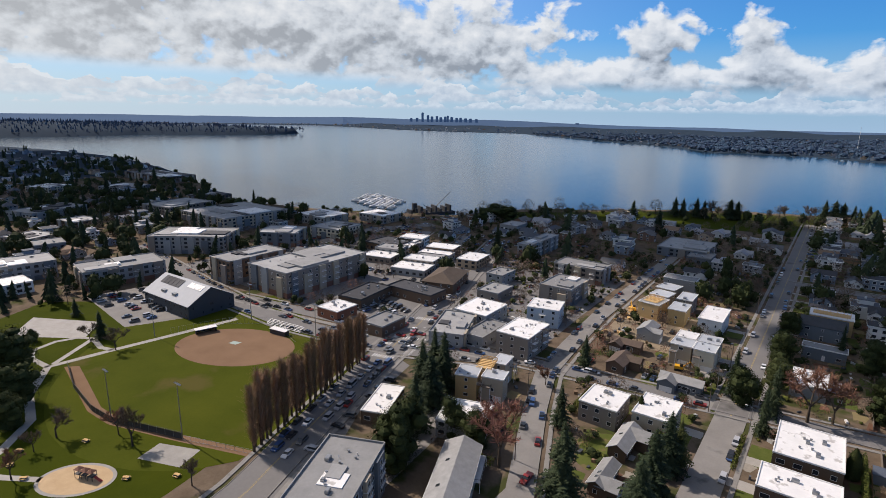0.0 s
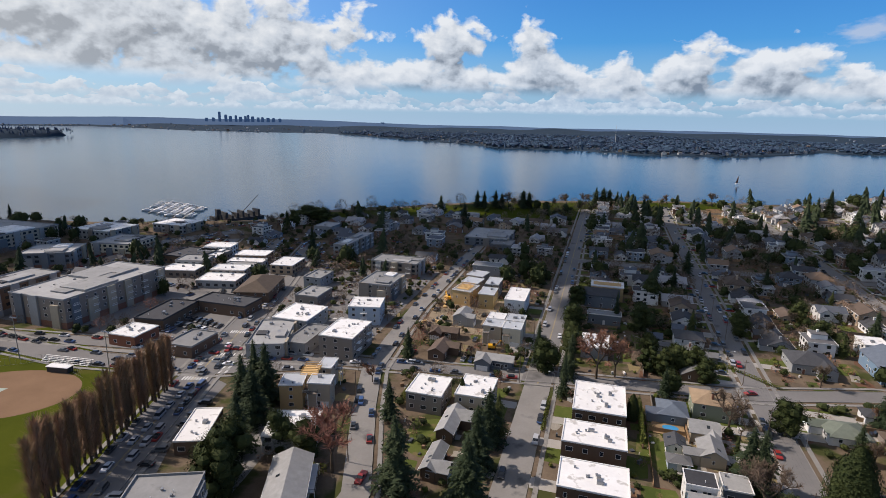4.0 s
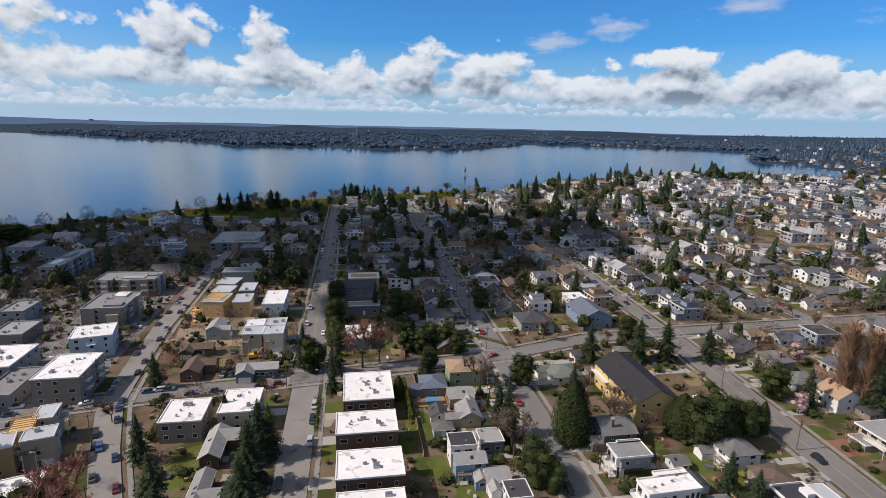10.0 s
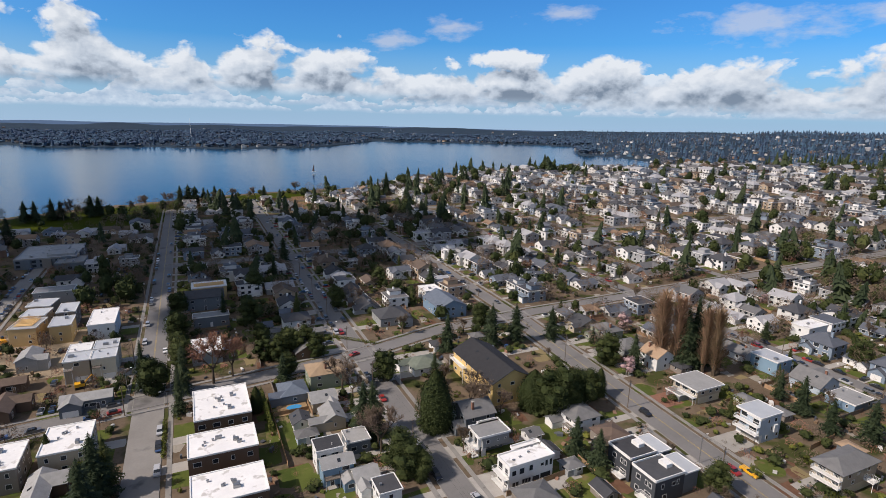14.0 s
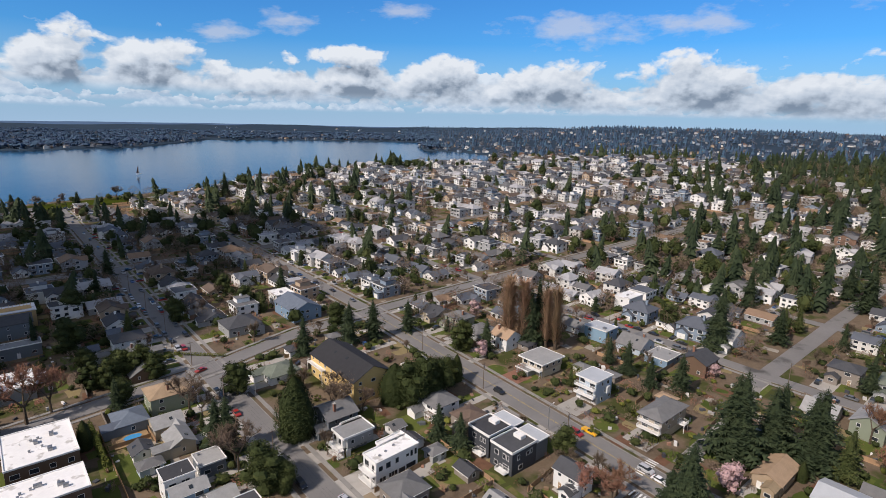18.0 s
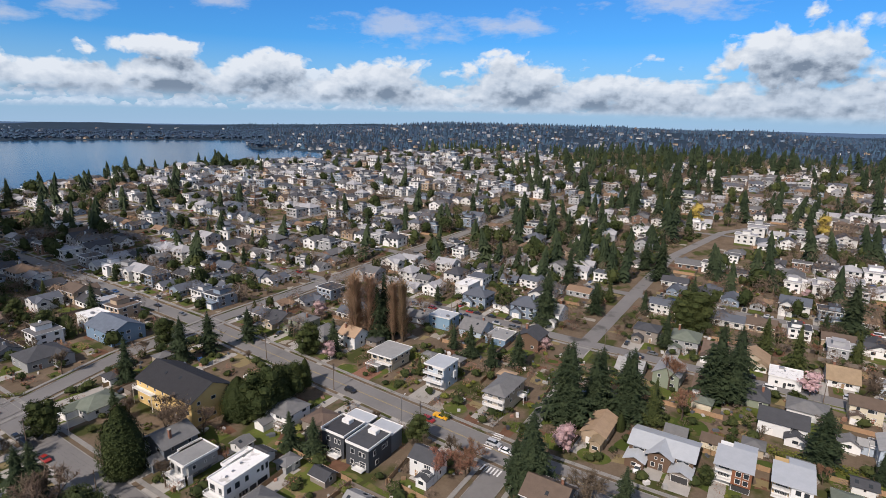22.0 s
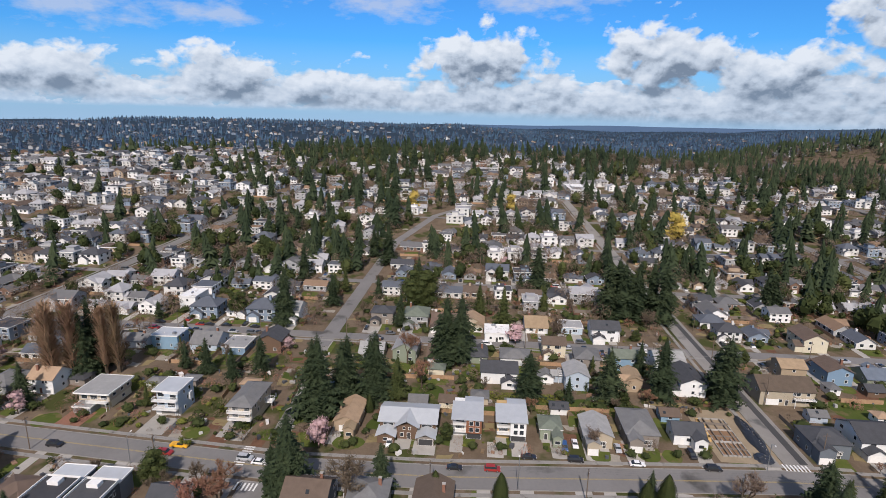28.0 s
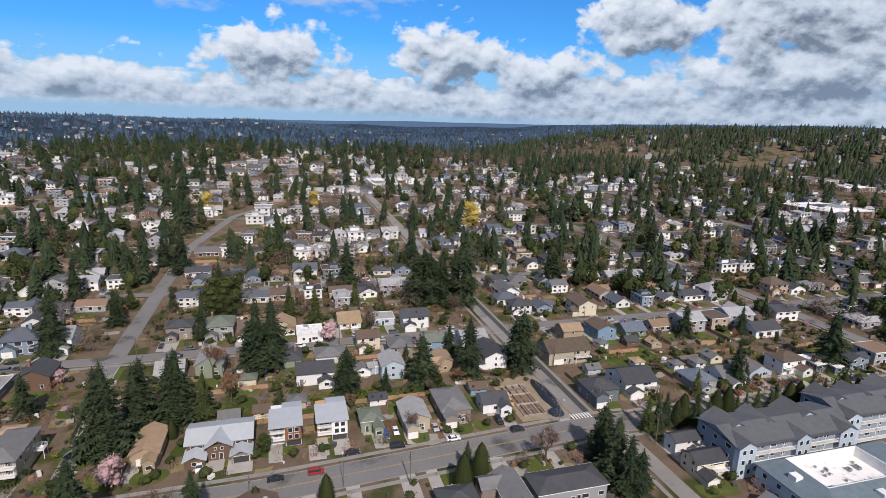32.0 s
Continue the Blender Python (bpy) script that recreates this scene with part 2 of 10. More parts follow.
# ---- materials ----
def surf(name, low, high, scale=1.0, rough=0.85, bump=0.3, fine=None, metal=0.0, each=0.0, island=0.0, stretch=(1, 1, 1), spots=None, fade=0.6):
    """A surface of two tones mixed by coarse and fine noise, with relief. each / island: how far whole objects or loose pieces differ."""
    m = bpy.data.materials.new(name)
    m.use_nodes = True
    t = m.node_tree
    b = t.nodes["Principled BSDF"]
    co = t.nodes.new("ShaderNodeTexCoord")
    mp = t.nodes.new("ShaderNodeMapping")
    mp.inputs["Scale"].default_value = stretch
    t.links.new(co.outputs["Object"], mp.inputs[0])
    coarse, grain = t.nodes.new("ShaderNodeTexNoise"), t.nodes.new("ShaderNodeTexNoise")
    for n, s, d in ((coarse, scale, 5.0), (grain, fine or scale * 9, 3.0)):
        n.inputs["Scale"].default_value, n.inputs["Detail"].default_value, n.inputs["Roughness"].default_value = s, d, 0.6
        t.links.new(mp.outputs[0], n.inputs["Vector"])
    f = t.nodes.new("ShaderNodeMath")
    f.operation = "MULTIPLY_ADD"
    t.links.new(grain.outputs[0], f.inputs[0])
    f.inputs[1].default_value = 1.0 - fade
    g = t.nodes.new("ShaderNodeMath")
    g.operation = "MULTIPLY_ADD"
    t.links.new(coarse.outputs[0], g.inputs[0])
    g.inputs[1].default_value, g.inputs[2].default_value = fade * 1.9, -0.45 * fade
    t.links.new(g.outputs[0], f.inputs[2])
    ramp = t.nodes.new("ShaderNodeMix")
    ramp.data_type = "RGBA"
    ramp.clamp_factor = True
    t.links.new(f.outputs[0], ramp.inputs[0])
    ramp.inputs[6].default_value, ramp.inputs[7].default_value = (*low, 1), (*high, 1)
    col = ramp.outputs[2]
    if spots:
        tint, size, edge = spots
        sp = t.nodes.new("ShaderNodeTexNoise")
        sp.inputs["Scale"].default_value, sp.inputs["Detail"].default_value = size, 6.0
        t.links.new(co.outputs["Object"], sp.inputs["Vector"])
        r = t.nodes.new("ShaderNodeMapRange")
        t.links.new(sp.outputs[0], r.inputs[0])
        r.inputs[1].default_value, r.inputs[2].default_value = edge, edge + 0.09
        mx = t.nodes.new("ShaderNodeMix")
        mx.data_type = "RGBA"
        t.links.new(r.outputs[0], mx.inputs[0]), t.links.new(col, mx.inputs[6])
        mx.inputs[7].default_value = (*tint, 1)
        col = mx.outputs[2]
    for amount, node, sock in ((each, "ShaderNodeObjectInfo", "Random"), (island, "ShaderNodeNewGeometry", "Random Per Island")):
        if amount:
            src = t.nodes.new(node)
            hs = t.nodes.new("ShaderNodeHueSaturation")
            va = t.nodes.new("ShaderNodeMapRange")
            t.links.new(src.outputs[sock], va.inputs[0])
            va.inputs[3].default_value, va.inputs[4].default_value = 1 - amount, 1 + amount
            t.links.new(va.outputs[0], hs.inputs["Value"])
            hu = t.nodes.new("ShaderNodeMapRange")
            t.links.new(src.outputs[sock], hu.inputs[0])
            hu.inputs[3].default_value, hu.inputs[4].default_value = 0.5 + amount * 0.06, 0.5 - amount * 0.06
            t.links.new(hu.outputs[0], hs.inputs["Hue"])
            t.links.new(col, hs.inputs["Color"])
            col = hs.outputs[0]
    t.links.new(col, b.inputs["Base Color"])
    b.inputs["Roughness"].default_value, b.inputs["Metallic"].default_value = rough, metal
    b.inputs["Specular IOR Level"].default_value = 0.3 if rough < 0.93 else 0.04
    if bump:
        bp = t.nodes.new("ShaderNodeBump")
        bp.inputs["Strength"].default_value, bp.inputs["Distance"].default_value = bump, 0.05
        t.links.new(f.outputs[0], bp.inputs["Height"])
        t.links.new(bp.outputs[0], b.inputs["Normal"])
    return m


def siding(name, rgb, pitch=0.18, rough=0.7, each=0.08):
    """Painted lap boards: a fine shadow line under each board, weathered paint."""
    m = surf(name, tuple(c * 0.86 for c in rgb), rgb, 0.7, rough, 0.0, fine=9, each=each)
    t = m.node_tree
    b = t.nodes["Principled BSDF"]
    co = t.nodes.new("ShaderNodeTexCoord")
    w = t.nodes.new("ShaderNodeTexWave")
    w.bands_direction, w.wave_profile = "Z", "SAW"
    w.inputs["Scale"].default_value = 0.314 / pitch
    t.links.new(co.outputs["Object"], w.inputs["Vector"])
    bp = t.nodes.new("ShaderNodeBump")
    bp.inputs["Strength"].default_value, bp.inputs["Distance"].default_value = 0.5, 0.03
    t.links.new(w.outputs[0], bp.inputs["Height"])
    t.links.new(bp.outputs[0], b.inputs["Normal"])
    return m


def shingle(name, rgb):
    """Asphalt shingles in courses, mottled and streaked."""
    m = surf(name, tuple(c * 0.7 for c in rgb), tuple(min(1, c * 1.25) for c in rgb), 0.5, 0.9, 0.0, fine=7, each=0.15)
    t = m.node_tree
    b = t.nodes["Principled BSDF"]
    co = t.nodes.new("ShaderNodeTexCoord")
    br = t.nodes.new("ShaderNodeTexBrick")
    br.inputs["Scale"].default_value = 1.0
    br.inputs["Brick Width"].default_value, br.inputs["Row Height"].default_value = 0.6, 0.3
    br.inputs["Mortar Size"].default_value = 0.02
    t.links.new(co.outputs["Object"], br.inputs["Vector"])
    bp = t.nodes.new("ShaderNodeBump")
    bp.inputs["Strength"].default_value, bp.inputs["Distance"].default_value, bp.invert = 0.5, 0.03, True
    t.links.new(br.outputs["Fac"], bp.inputs["Height"])
    t.links.new(bp.outputs[0], b.inputs["Normal"])
    return m


def leaf(name, low, high, island=0.25):
    m = surf(name, low, high, 0.35, 0.8, 0.0, fine=2.5, island=island, each=0.18)
    m.node_tree.nodes["Principled BSDF"].inputs["Specular IOR Level"].default_value = 0.15
    return m


def gloss(name, rgb, rough, metal=0.0, each=0.0, ior=None, coat=0.0):
    m = surf(name, tuple(c * 0.9 for c in rgb), rgb, 1.5, rough, 0.0, each=each, metal=metal)
    b = m.node_tree.nodes["Principled BSDF"]
    b.inputs["Specular IOR Level"].default_value = 0.5
    b.inputs["Coat Weight"].default_value = coat
    return m


MAT = dict(
    yard=surf("yard_ground", (0.072, 0.052, 0.036), (0.20, 0.155, 0.11), 0.13, 0.95, 0.6, fine=1.1, spots=((0.056, 0.062, 0.022), 0.07, 0.52)),
    # soil of the far land, with the blue of haze in its base colour
    hazed_wood_floor=surf("hazed_woodland_floor", (0.018, 0.034, 0.052), (0.038, 0.054, 0.076), 0.012, 0.95, 0.3, fine=0.08),
    # darker than the field grass, with the park trees' shade in its tone
    grass=surf("grass", (0.025, 0.039, 0.002), (0.057, 0.066, 0.004), 0.06, 0.95, 0.5, fine=1.6),
    field=surf("field_grass", (0.038, 0.052, 0.004), (0.080, 0.088, 0.009), 0.05, 0.95, 0.5, fine=1.2, spots=((0.085, 0.075, 0.02), 0.045, 0.6)),
    lawn=surf("lawn", (0.05, 0.072, 0.016), (0.105, 0.122, 0.034), 0.2, 0.95, 0.4, fine=2.2, each=0.25, spots=((0.13, 0.11, 0.05), 0.22, 0.56)),
    mulch=surf("bark_mulch", (0.07, 0.04, 0.024), (0.16, 0.095, 0.06), 0.5, 0.95, 0.5, fine=5.0, each=0.2),
    dry=surf("dry_grass", (0.16, 0.125, 0.06), (0.27, 0.22, 0.12), 0.3, 0.95, 0.4, fine=3.0),
    gravel=surf("gravel", (0.20, 0.18, 0.15), (0.36, 0.33, 0.28), 0.8, 0.95, 0.4, fine=6.0),
    dirt=surf("infield_dirt", (0.16, 0.10, 0.062), (0.25, 0.16, 0.10), 0.09, 0.95, 0.3, fine=2.0),
    sand=surf("play_sand", (0.40, 0.28, 0.16), (0.56, 0.42, 0.26), 0.3, 0.95, 0.3, fine=3.0),
    bare=surf("bare_earth", (0.20, 0.155, 0.105), (0.33, 0.27, 0.19), 0.2, 0.95, 0.5, fine=1.5),
    asphalt=surf("asphalt", (0.13, 0.125, 0.12), (0.21, 0.202, 0.195), 0.05, 0.9, 0.2, fine=0.8, spots=((0.075, 0.072, 0.068), 0.06, 0.62)),
    asphalt_old=surf("worn_asphalt", (0.165, 0.155, 0.143), (0.27, 0.258, 0.24), 0.08, 0.92, 0.2, fine=1.2, spots=((0.1, 0.1, 0.098), 0.1, 0.6)),
    asphalt_new=surf("new_asphalt", (0.045, 0.045, 0.047), (0.075, 0.075, 0.075), 0.08, 0.9, 0.2, fine=1.2),
    concrete=surf("concrete", (0.25, 0.235, 0.213), (0.41, 0.39, 0.355), 0.25, 0.9, 0.2, fine=3.0, each=0.1),
    pavement=surf("pavement_concrete", (0.17, 0.162, 0.15), (0.29, 0.278, 0.258), 0.3, 0.9, 0.2, fine=2.0, spots=((0.12, 0.115, 0.105), 0.35, 0.6)),
    paint_white=surf("road_paint", (0.50, 0.50, 0.48), (0.80, 0.80, 0.78), 1.2, 0.7, 0.0, fine=6.0),
    paint_yellow=surf("yellow_road_paint", (0.26, 0.20, 0.09), (0.42, 0.32, 0.12), 1.0, 0.7, 0.0, fine=6.0),
    membrane=surf("white_roof_membrane", (0.62, 0.61, 0.59), (0.86, 0.85, 0.83), 0.16, 0.6, 0.05, fine=1.2, each=0.06, spots=((0.46, 0.44, 0.41), 0.34, 0.57)),
    membrane_grey=surf("grey_roof_membrane", (0.20, 0.20, 0.20), (0.34, 0.34, 0.33), 0.18, 0.75, 0.05, fine=1.4, each=0.25, spots=((0.16, 0.16, 0.16), 0.2, 0.62)),
    membrane_dark=surf("dark_roof_membrane", (0.035, 0.036, 0.04), (0.075, 0.075, 0.08), 0.25, 0.8, 0.05, fine=1.6, each=0.2),
    metal_roof=surf("pale_metal_roof", (0.36, 0.38, 0.40), (0.50, 0.52, 0.535), 0.3, 0.55, 0.0, fine=2.5, metal=0.1, each=0.1),
    bark=surf("bark", (0.055, 0.042, 0.03), (0.12, 0.095, 0.07), 1.2, 0.95, 0.4, fine=8),
    fir=leaf("fir_needles", (0.016, 0.027, 0.014), (0.046, 0.062, 0.028)),
    cedar=leaf("cedar_needles", (0.030, 0.043, 0.014), (0.072, 0.082, 0.026)),
    shrub=leaf("evergreen_leaves", (0.019, 0.029, 0.009), (0.055, 0.066, 0.020)),
    hedge=leaf("hedge_leaves", (0.05, 0.068, 0.014), (0.14, 0.145, 0.03)),
    twig=leaf("bare_twigs", (0.095, 0.070, 0.05), (0.19, 0.145, 0.106), 0.2),
    twig_red=leaf("reddish_twigs", (0.17, 0.085, 0.055), (0.30, 0.165, 0.11), 0.2),
    twig_poplar=leaf("poplar_twigs", (0.19, 0.12, 0.07), (0.34, 0.23, 0.14), 0.2),
    blossom=leaf("pink_blossom", (0.30, 0.19, 0.19), (0.52, 0.37, 0.37), 0.15),
    willow=leaf("yellow_willow_twigs", (0.25, 0.19, 0.04), (0.42, 0.33, 0.08), 0.15),
    fence=surf("cedar_fence", (0.22, 0.14, 0.075), (0.38, 0.26, 0.15), 0.6, 0.85, 0.3, fine=5, each=0.15),
    fence_old=surf("grey_fence", (0.13, 0.11, 0.09), (0.22, 0.19, 0.16), 0.6, 0.9, 0.3, fine=5),
    lumber=surf("new_lumber", (0.48, 0.30, 0.12), (0.66, 0.45, 0.20), 0.9, 0.8, 0.2, fine=6),
    trim=surf("white_trim", (0.62, 0.61, 0.58), (0.80, 0.79, 0.76), 1.0, 0.6, 0.0, fine=8),
    trim_dark=surf("dark_trim", (0.035, 0.035, 0.037), (0.06, 0.06, 0.06), 1.0, 0.6, 0.0, fine=8),
    glass=gloss("window_glass", (0.03, 0.036, 0.042), 0.06),
    steel=gloss("galvanised_steel", (0.32, 0.33, 0.34), 0.4, 0.7),
    tyre=surf("tyre_rubber", (0.015, 0.015, 0.015), (0.03, 0.03, 0.03), 3, 0.85, 0.1),
    brick=surf("brick", (0.16, 0.075, 0.05), (0.27, 0.14, 0.095), 1.5, 0.9, 0.3, fine=6),
    pole=surf("weathered_pole", (0.10, 0.075, 0.055), (0.17, 0.13, 0.10), 1.0, 0.9, 0.3, fine=8),
    pool=gloss("pool_water", (0.06, 0.28, 0.55), 0.08),
    tarp=gloss("pale_green_mat", (0.30, 0.37, 0.32), 0.6),
    cloud=surf("cloud", (0.75, 0.76, 0.78), (0.9, 0.9, 0.9), 0.01, 1.0, 0.0, fine=0.05),
    plastic=gloss("black_plastic_sheet", (0.03, 0.034, 0.042), 0.38),
    far_hill=surf("hazed_far_hills", (0.050, 0.080, 0.120), (0.075, 0.108, 0.150), 0.002, 1.0, 0.0, fine=0.01),
    red=gloss("red_paint", (0.38, 0.04, 0.03), 0.4),
)
WALLS = {}
for key, rgb in dict(white=(0.74, 0.74, 0.72), cream=(0.62, 0.56, 0.42), beige=(0.42, 0.36, 0.27), tan=(0.36, 0.28, 0.19), grey=(0.30, 0.31, 0.31), blue_grey=(0.22, 0.26, 0.31),
                     dark=(0.055, 0.06, 0.068), slate=(0.14, 0.16, 0.18), blue=(0.20, 0.30, 0.40), pale_blue=(0.42, 0.49, 0.56), sage=(0.24, 0.27, 0.20),
                     brown=(0.13, 0.085, 0.055), rust=(0.25, 0.10, 0.055), yellow=(0.66, 0.47, 0.20), ochre=(0.50, 0.35, 0.16), taupe=(0.24, 0.21, 0.18)).items():
    WALLS[key] = siding(key + "_siding", rgb)
ROOFS = {}
for key, rgb in dict(charcoal=(0.060, 0.062, 0.068), grey=(0.15, 0.15, 0.15), light=(0.27, 0.27, 0.265), brown=(0.115, 0.085, 0.065), tan=(0.30, 0.22, 0.14),
                     red=(0.23, 0.075, 0.05), green=(0.13, 0.15, 0.12), blue=(0.11, 0.13, 0.165), black=(0.03, 0.03, 0.033), pale_blue=(0.12, 0.15, 0.175), slate=(0.095, 0.098, 0.106)).items():
    ROOFS[key] = shingle(key + "_shingles", rgb)
ROOFS["hall"] = surf("ribbed_hall_roof", (0.38, 0.395, 0.41), (0.47, 0.48, 0.49), 0.4, 0.75, 0.0, fine=3.0)
ROOFS["metal"] = MAT["metal_roof"]
CARS = {}
for key, rgb in dict(white=(0.78, 0.78, 0.78), silver=(0.42, 0.43, 0.45), black=(0.02, 0.02, 0.022), grey=(0.12, 0.125, 0.13), blue=(0.04, 0.09, 0.22), red=(0.30, 0.025, 0.02),
                     yellow=(0.80, 0.42, 0.02), teal=(0.06, 0.22, 0.34)).items():
    CARS[key] = gloss(key + "_car_paint", rgb, 0.3, coat=0.6)

water_mat = bpy.data.materials.new("lake_water")
water_mat.use_nodes = True
wn = water_mat.node_tree
wb = wn.nodes["Principled BSDF"]
wb.inputs["Base Color"].default_value = (0.012, 0.035, 0.06, 1)
wb.inputs["Roughness"].default_value, wb.inputs["IOR"].default_value = 0.16, 1.33
wco, wns, wbp = wn.nodes.new("ShaderNodeTexCoord"), wn.nodes.new("ShaderNodeTexNoise"), wn.nodes.new("ShaderNodeBump")
wns.inputs["Scale"].default_value, wns.inputs["Detail"].default_value = 0.05, 4.0
wbp.inputs["Strength"].default_value, wbp.inputs["Distance"].default_value = 0.25, 0.4
wn.links.new(wco.outputs["Object"], wns.inputs["Vector"]), wn.links.new(wns.outputs[0], wbp.inputs["Height"]), wn.links.new(wbp.outputs[0], wb.inputs["Normal"])
# haze put into the farthest hills' own material: blue base colour, faint blue emission
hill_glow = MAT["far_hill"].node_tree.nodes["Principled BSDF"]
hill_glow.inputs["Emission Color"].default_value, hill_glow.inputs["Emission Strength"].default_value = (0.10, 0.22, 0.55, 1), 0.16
MAT["water"] = water_mat


# ---- building helpers ----
class Shape:
    """Collects faces of one mesh, each with a slot of the material list."""

    def __init__(self):
        self.v, self.f, self.m = [], [], []

    def poly(self, pts, slot=0):
        n = len(self.v)
        self.v += [tuple(p) for p in pts]
        self.f.append(tuple(range(n, n + len(pts))))
        self.m.append(slot)
        return self

    def box(self, x0, x1, y0, y1, z0, z1, slot=0, bottom=True, top=None):
        n = len(self.v)
        self.v += [(x0, y0, z0), (x1, y0, z0), (x1, y1, z0), (x0, y1, z0), (x0, y0, z1), (x1, y0, z1), (x1, y1, z1), (x0, y1, z1)]
        fs = [(4, 5, 6, 7), (0, 1, 5, 4), (1, 2, 6, 5), (2, 3, 7, 6), (3, 0, 4, 7)] + ([(3, 2, 1, 0)] if bottom else [])
        self.f += [tuple(n + i for i in f) for f in fs]
        self.m += [slot if top is None else top] + [slot] * (len(fs) - 1)
        return self

    def hull(self, low, high, slot=0, cap=True):
        """Walls between two rings of equal length, closed above and below."""
        n, k = len(self.v), len(low)
        self.v += [tuple(p) for p in low] + [tuple(p) for p in high]
        for i in range(k):
            j = (i + 1) % k
            self.f.append((n + i, n + j, n + k + j, n + k + i))
            self.m.append(slot)
        if cap:
            self.f += [tuple(n + k + i for i in range(k)), tuple(n + i for i in reversed(range(k)))]
            self.m += [slot, slot]
        return self

    def tube(self, a, b, ra, rb, sides=6, slot=0, cap=True):
        a, b = Vector(a), Vector(b)
        ax = (b - a).normalized()
        u = ax.orthogonal().normalized()
        w = ax.cross(u)
        ring = lambda c, r: [c + (u * cos(2 * pi * i / sides) + w * sin(2 * pi * i / sides)) * r for i in range(sides)]
        return self.hull(ring(a, ra), ring(b, rb), slot, cap)

    def mesh(self, name, mats):
        me = bpy.data.meshes.new(name)
        me.from_pydata(self.v, [], self.f)
        for m in mats:
            me.materials.append(m)
        if len(mats) > 1:
            me.polygons.foreach_set("material_index", self.m)
        me.update()
        return me


def mats(*m):
    return [MAT[i] if isinstance(i, str) else i for i in m]


def part(name, shape, material, parent=None, label="", at=None):
    data = shape if isinstance(shape, bpy.types.Mesh) else shape.mesh(name, material if isinstance(material, list) else mats(material))
    ob = new(name, data)
    ob.parent = parent
    if at is not None:
        ob.matrix_basis = at
    if label:
        tagged(ob, label)
    return ob


def thing(name, label, category, at, group="", kind=""):
    ob = new(name)
    ob.empty_display_size = 0.5
    x, y, h, k = fold(at.translation.x, at.translation.y)
    if k < 0.999:
        at = Matrix.Translation((x, y, h)) @ Matrix.Scale(k, 4) @ Matrix.Translation((-at.translation.x, -at.translation.y, 0)) @ at
    ob.matrix_basis = at
    return tagged(ob, label, category, group, kind)


def solid(name, verts, faces, mat, smooth=False):
    """One mesh from arrays of corners and triangles."""
    me = bpy.data.meshes.new(name)
    verts, faces = np.asarray(verts, np.float32), np.asarray(faces, np.int32)
    me.vertices.add(len(verts))
    me.vertices.foreach_set("co", verts.ravel())
    me.loops.add(faces.size)
    me.loops.foreach_set("vertex_index", faces.ravel())
    me.polygons.add(len(faces))
    k = faces.shape[1]
    me.polygons.foreach_set("loop_start", np.arange(0, faces.size, k, dtype=np.int32))
    me.polygons.foreach_set("loop_total", np.full(len(faces), k, np.int32))
    me.materials.append(mat)
    me.update(calc_edges=True)
    me.polygons.foreach_set("use_smooth", np.full(len(faces), smooth, bool))
    return me


def strew(name, forms, places, sizes, turns, mat, label, category):
    """Many copies of small forms, joined into one object of kind stuff."""
    vs, fs, n = [], [], 0
    pick = np.random.randint(0, len(forms), len(places))
    for k, (v, f) in enumerate(forms):
        sel = np.nonzero(pick == k)[0]
        if not len(sel):
            continue
        v, f = np.array(v, float), np.array(f)
        c, s = np.cos(turns[sel])[:, None], np.sin(turns[sel])[:, None]
        sc = sizes[sel]
        x, y, z = v[:, 0] * sc[:, :1], v[:, 1] * sc[:, 1:2], v[:, 2] * sc[:, 2:3]
        p = np.stack([x * c - y * s, x * s + y * c, z], 2) + places[sel][:, None, :]
        vs.append(p.reshape(-1, 3))
        fs.append((f[None] + (np.arange(len(sel)) * len(v))[:, None, None] + n).reshape(-1, f.shape[1]))
        n += len(sel) * len(v)
    ob = new(name, solid(name, np.concatenate(vs), np.concatenate(fs), mat))
    return tagged(ob, label, category, kind="stuff")


# ---- land and lake ----
# bearing to the left of +y, distance of the near shore, distance of the far shore
SHORE = [(-60, 1100, 1160), (-46.5, 1010, 1070), (-45, 1005, 1580), (-43.3, 1000, 1660), (-38.4, 960, 1770), (-38.0, 955, 2310), (-31.7, 905, 2340),
         (-24.5, 850, 2350), (-17.7, 800, 2350), (-15.5, 790, 2090), (-12, 780, 1840), (-4, 740, 1760), (3, 700, 1890), (10.7, 668, 1905),
         (13.3, 657, 2110), (20.3, 620, 2450), (28.9, 594, 3200), (34.8, 548, 3250), (40.8, 560, 3500), (49, 590, 4370), (57.5, 664, 4480), (60.5, 900, 4500), (66.6, 1366, 4500),
         (74, 1800, 4500), (86, 2300, 4500), (100, 2600, 4500), (112, 2800, 2860)]
# bearing, distance and height of the brow of the near hill
BROW = np.array([(-180, 860, 18), (-150, 860, 20), (-128, 860, 22), (-118, 860, 20), (-112, 860, 26), (-104, 860, 34), (-96, 860, 38), (-90, 860, 41), (-80, 860, 41), (-70, 850, 40), (-61, 850, 46), (-53, 820, 43),
                 (-47, 800, 40), (-38, 760, 33), (-33, 740, 32), (-23, 700, 22), (-16, 670, 8), (-10, 650, 0), (180, 650, 0)])
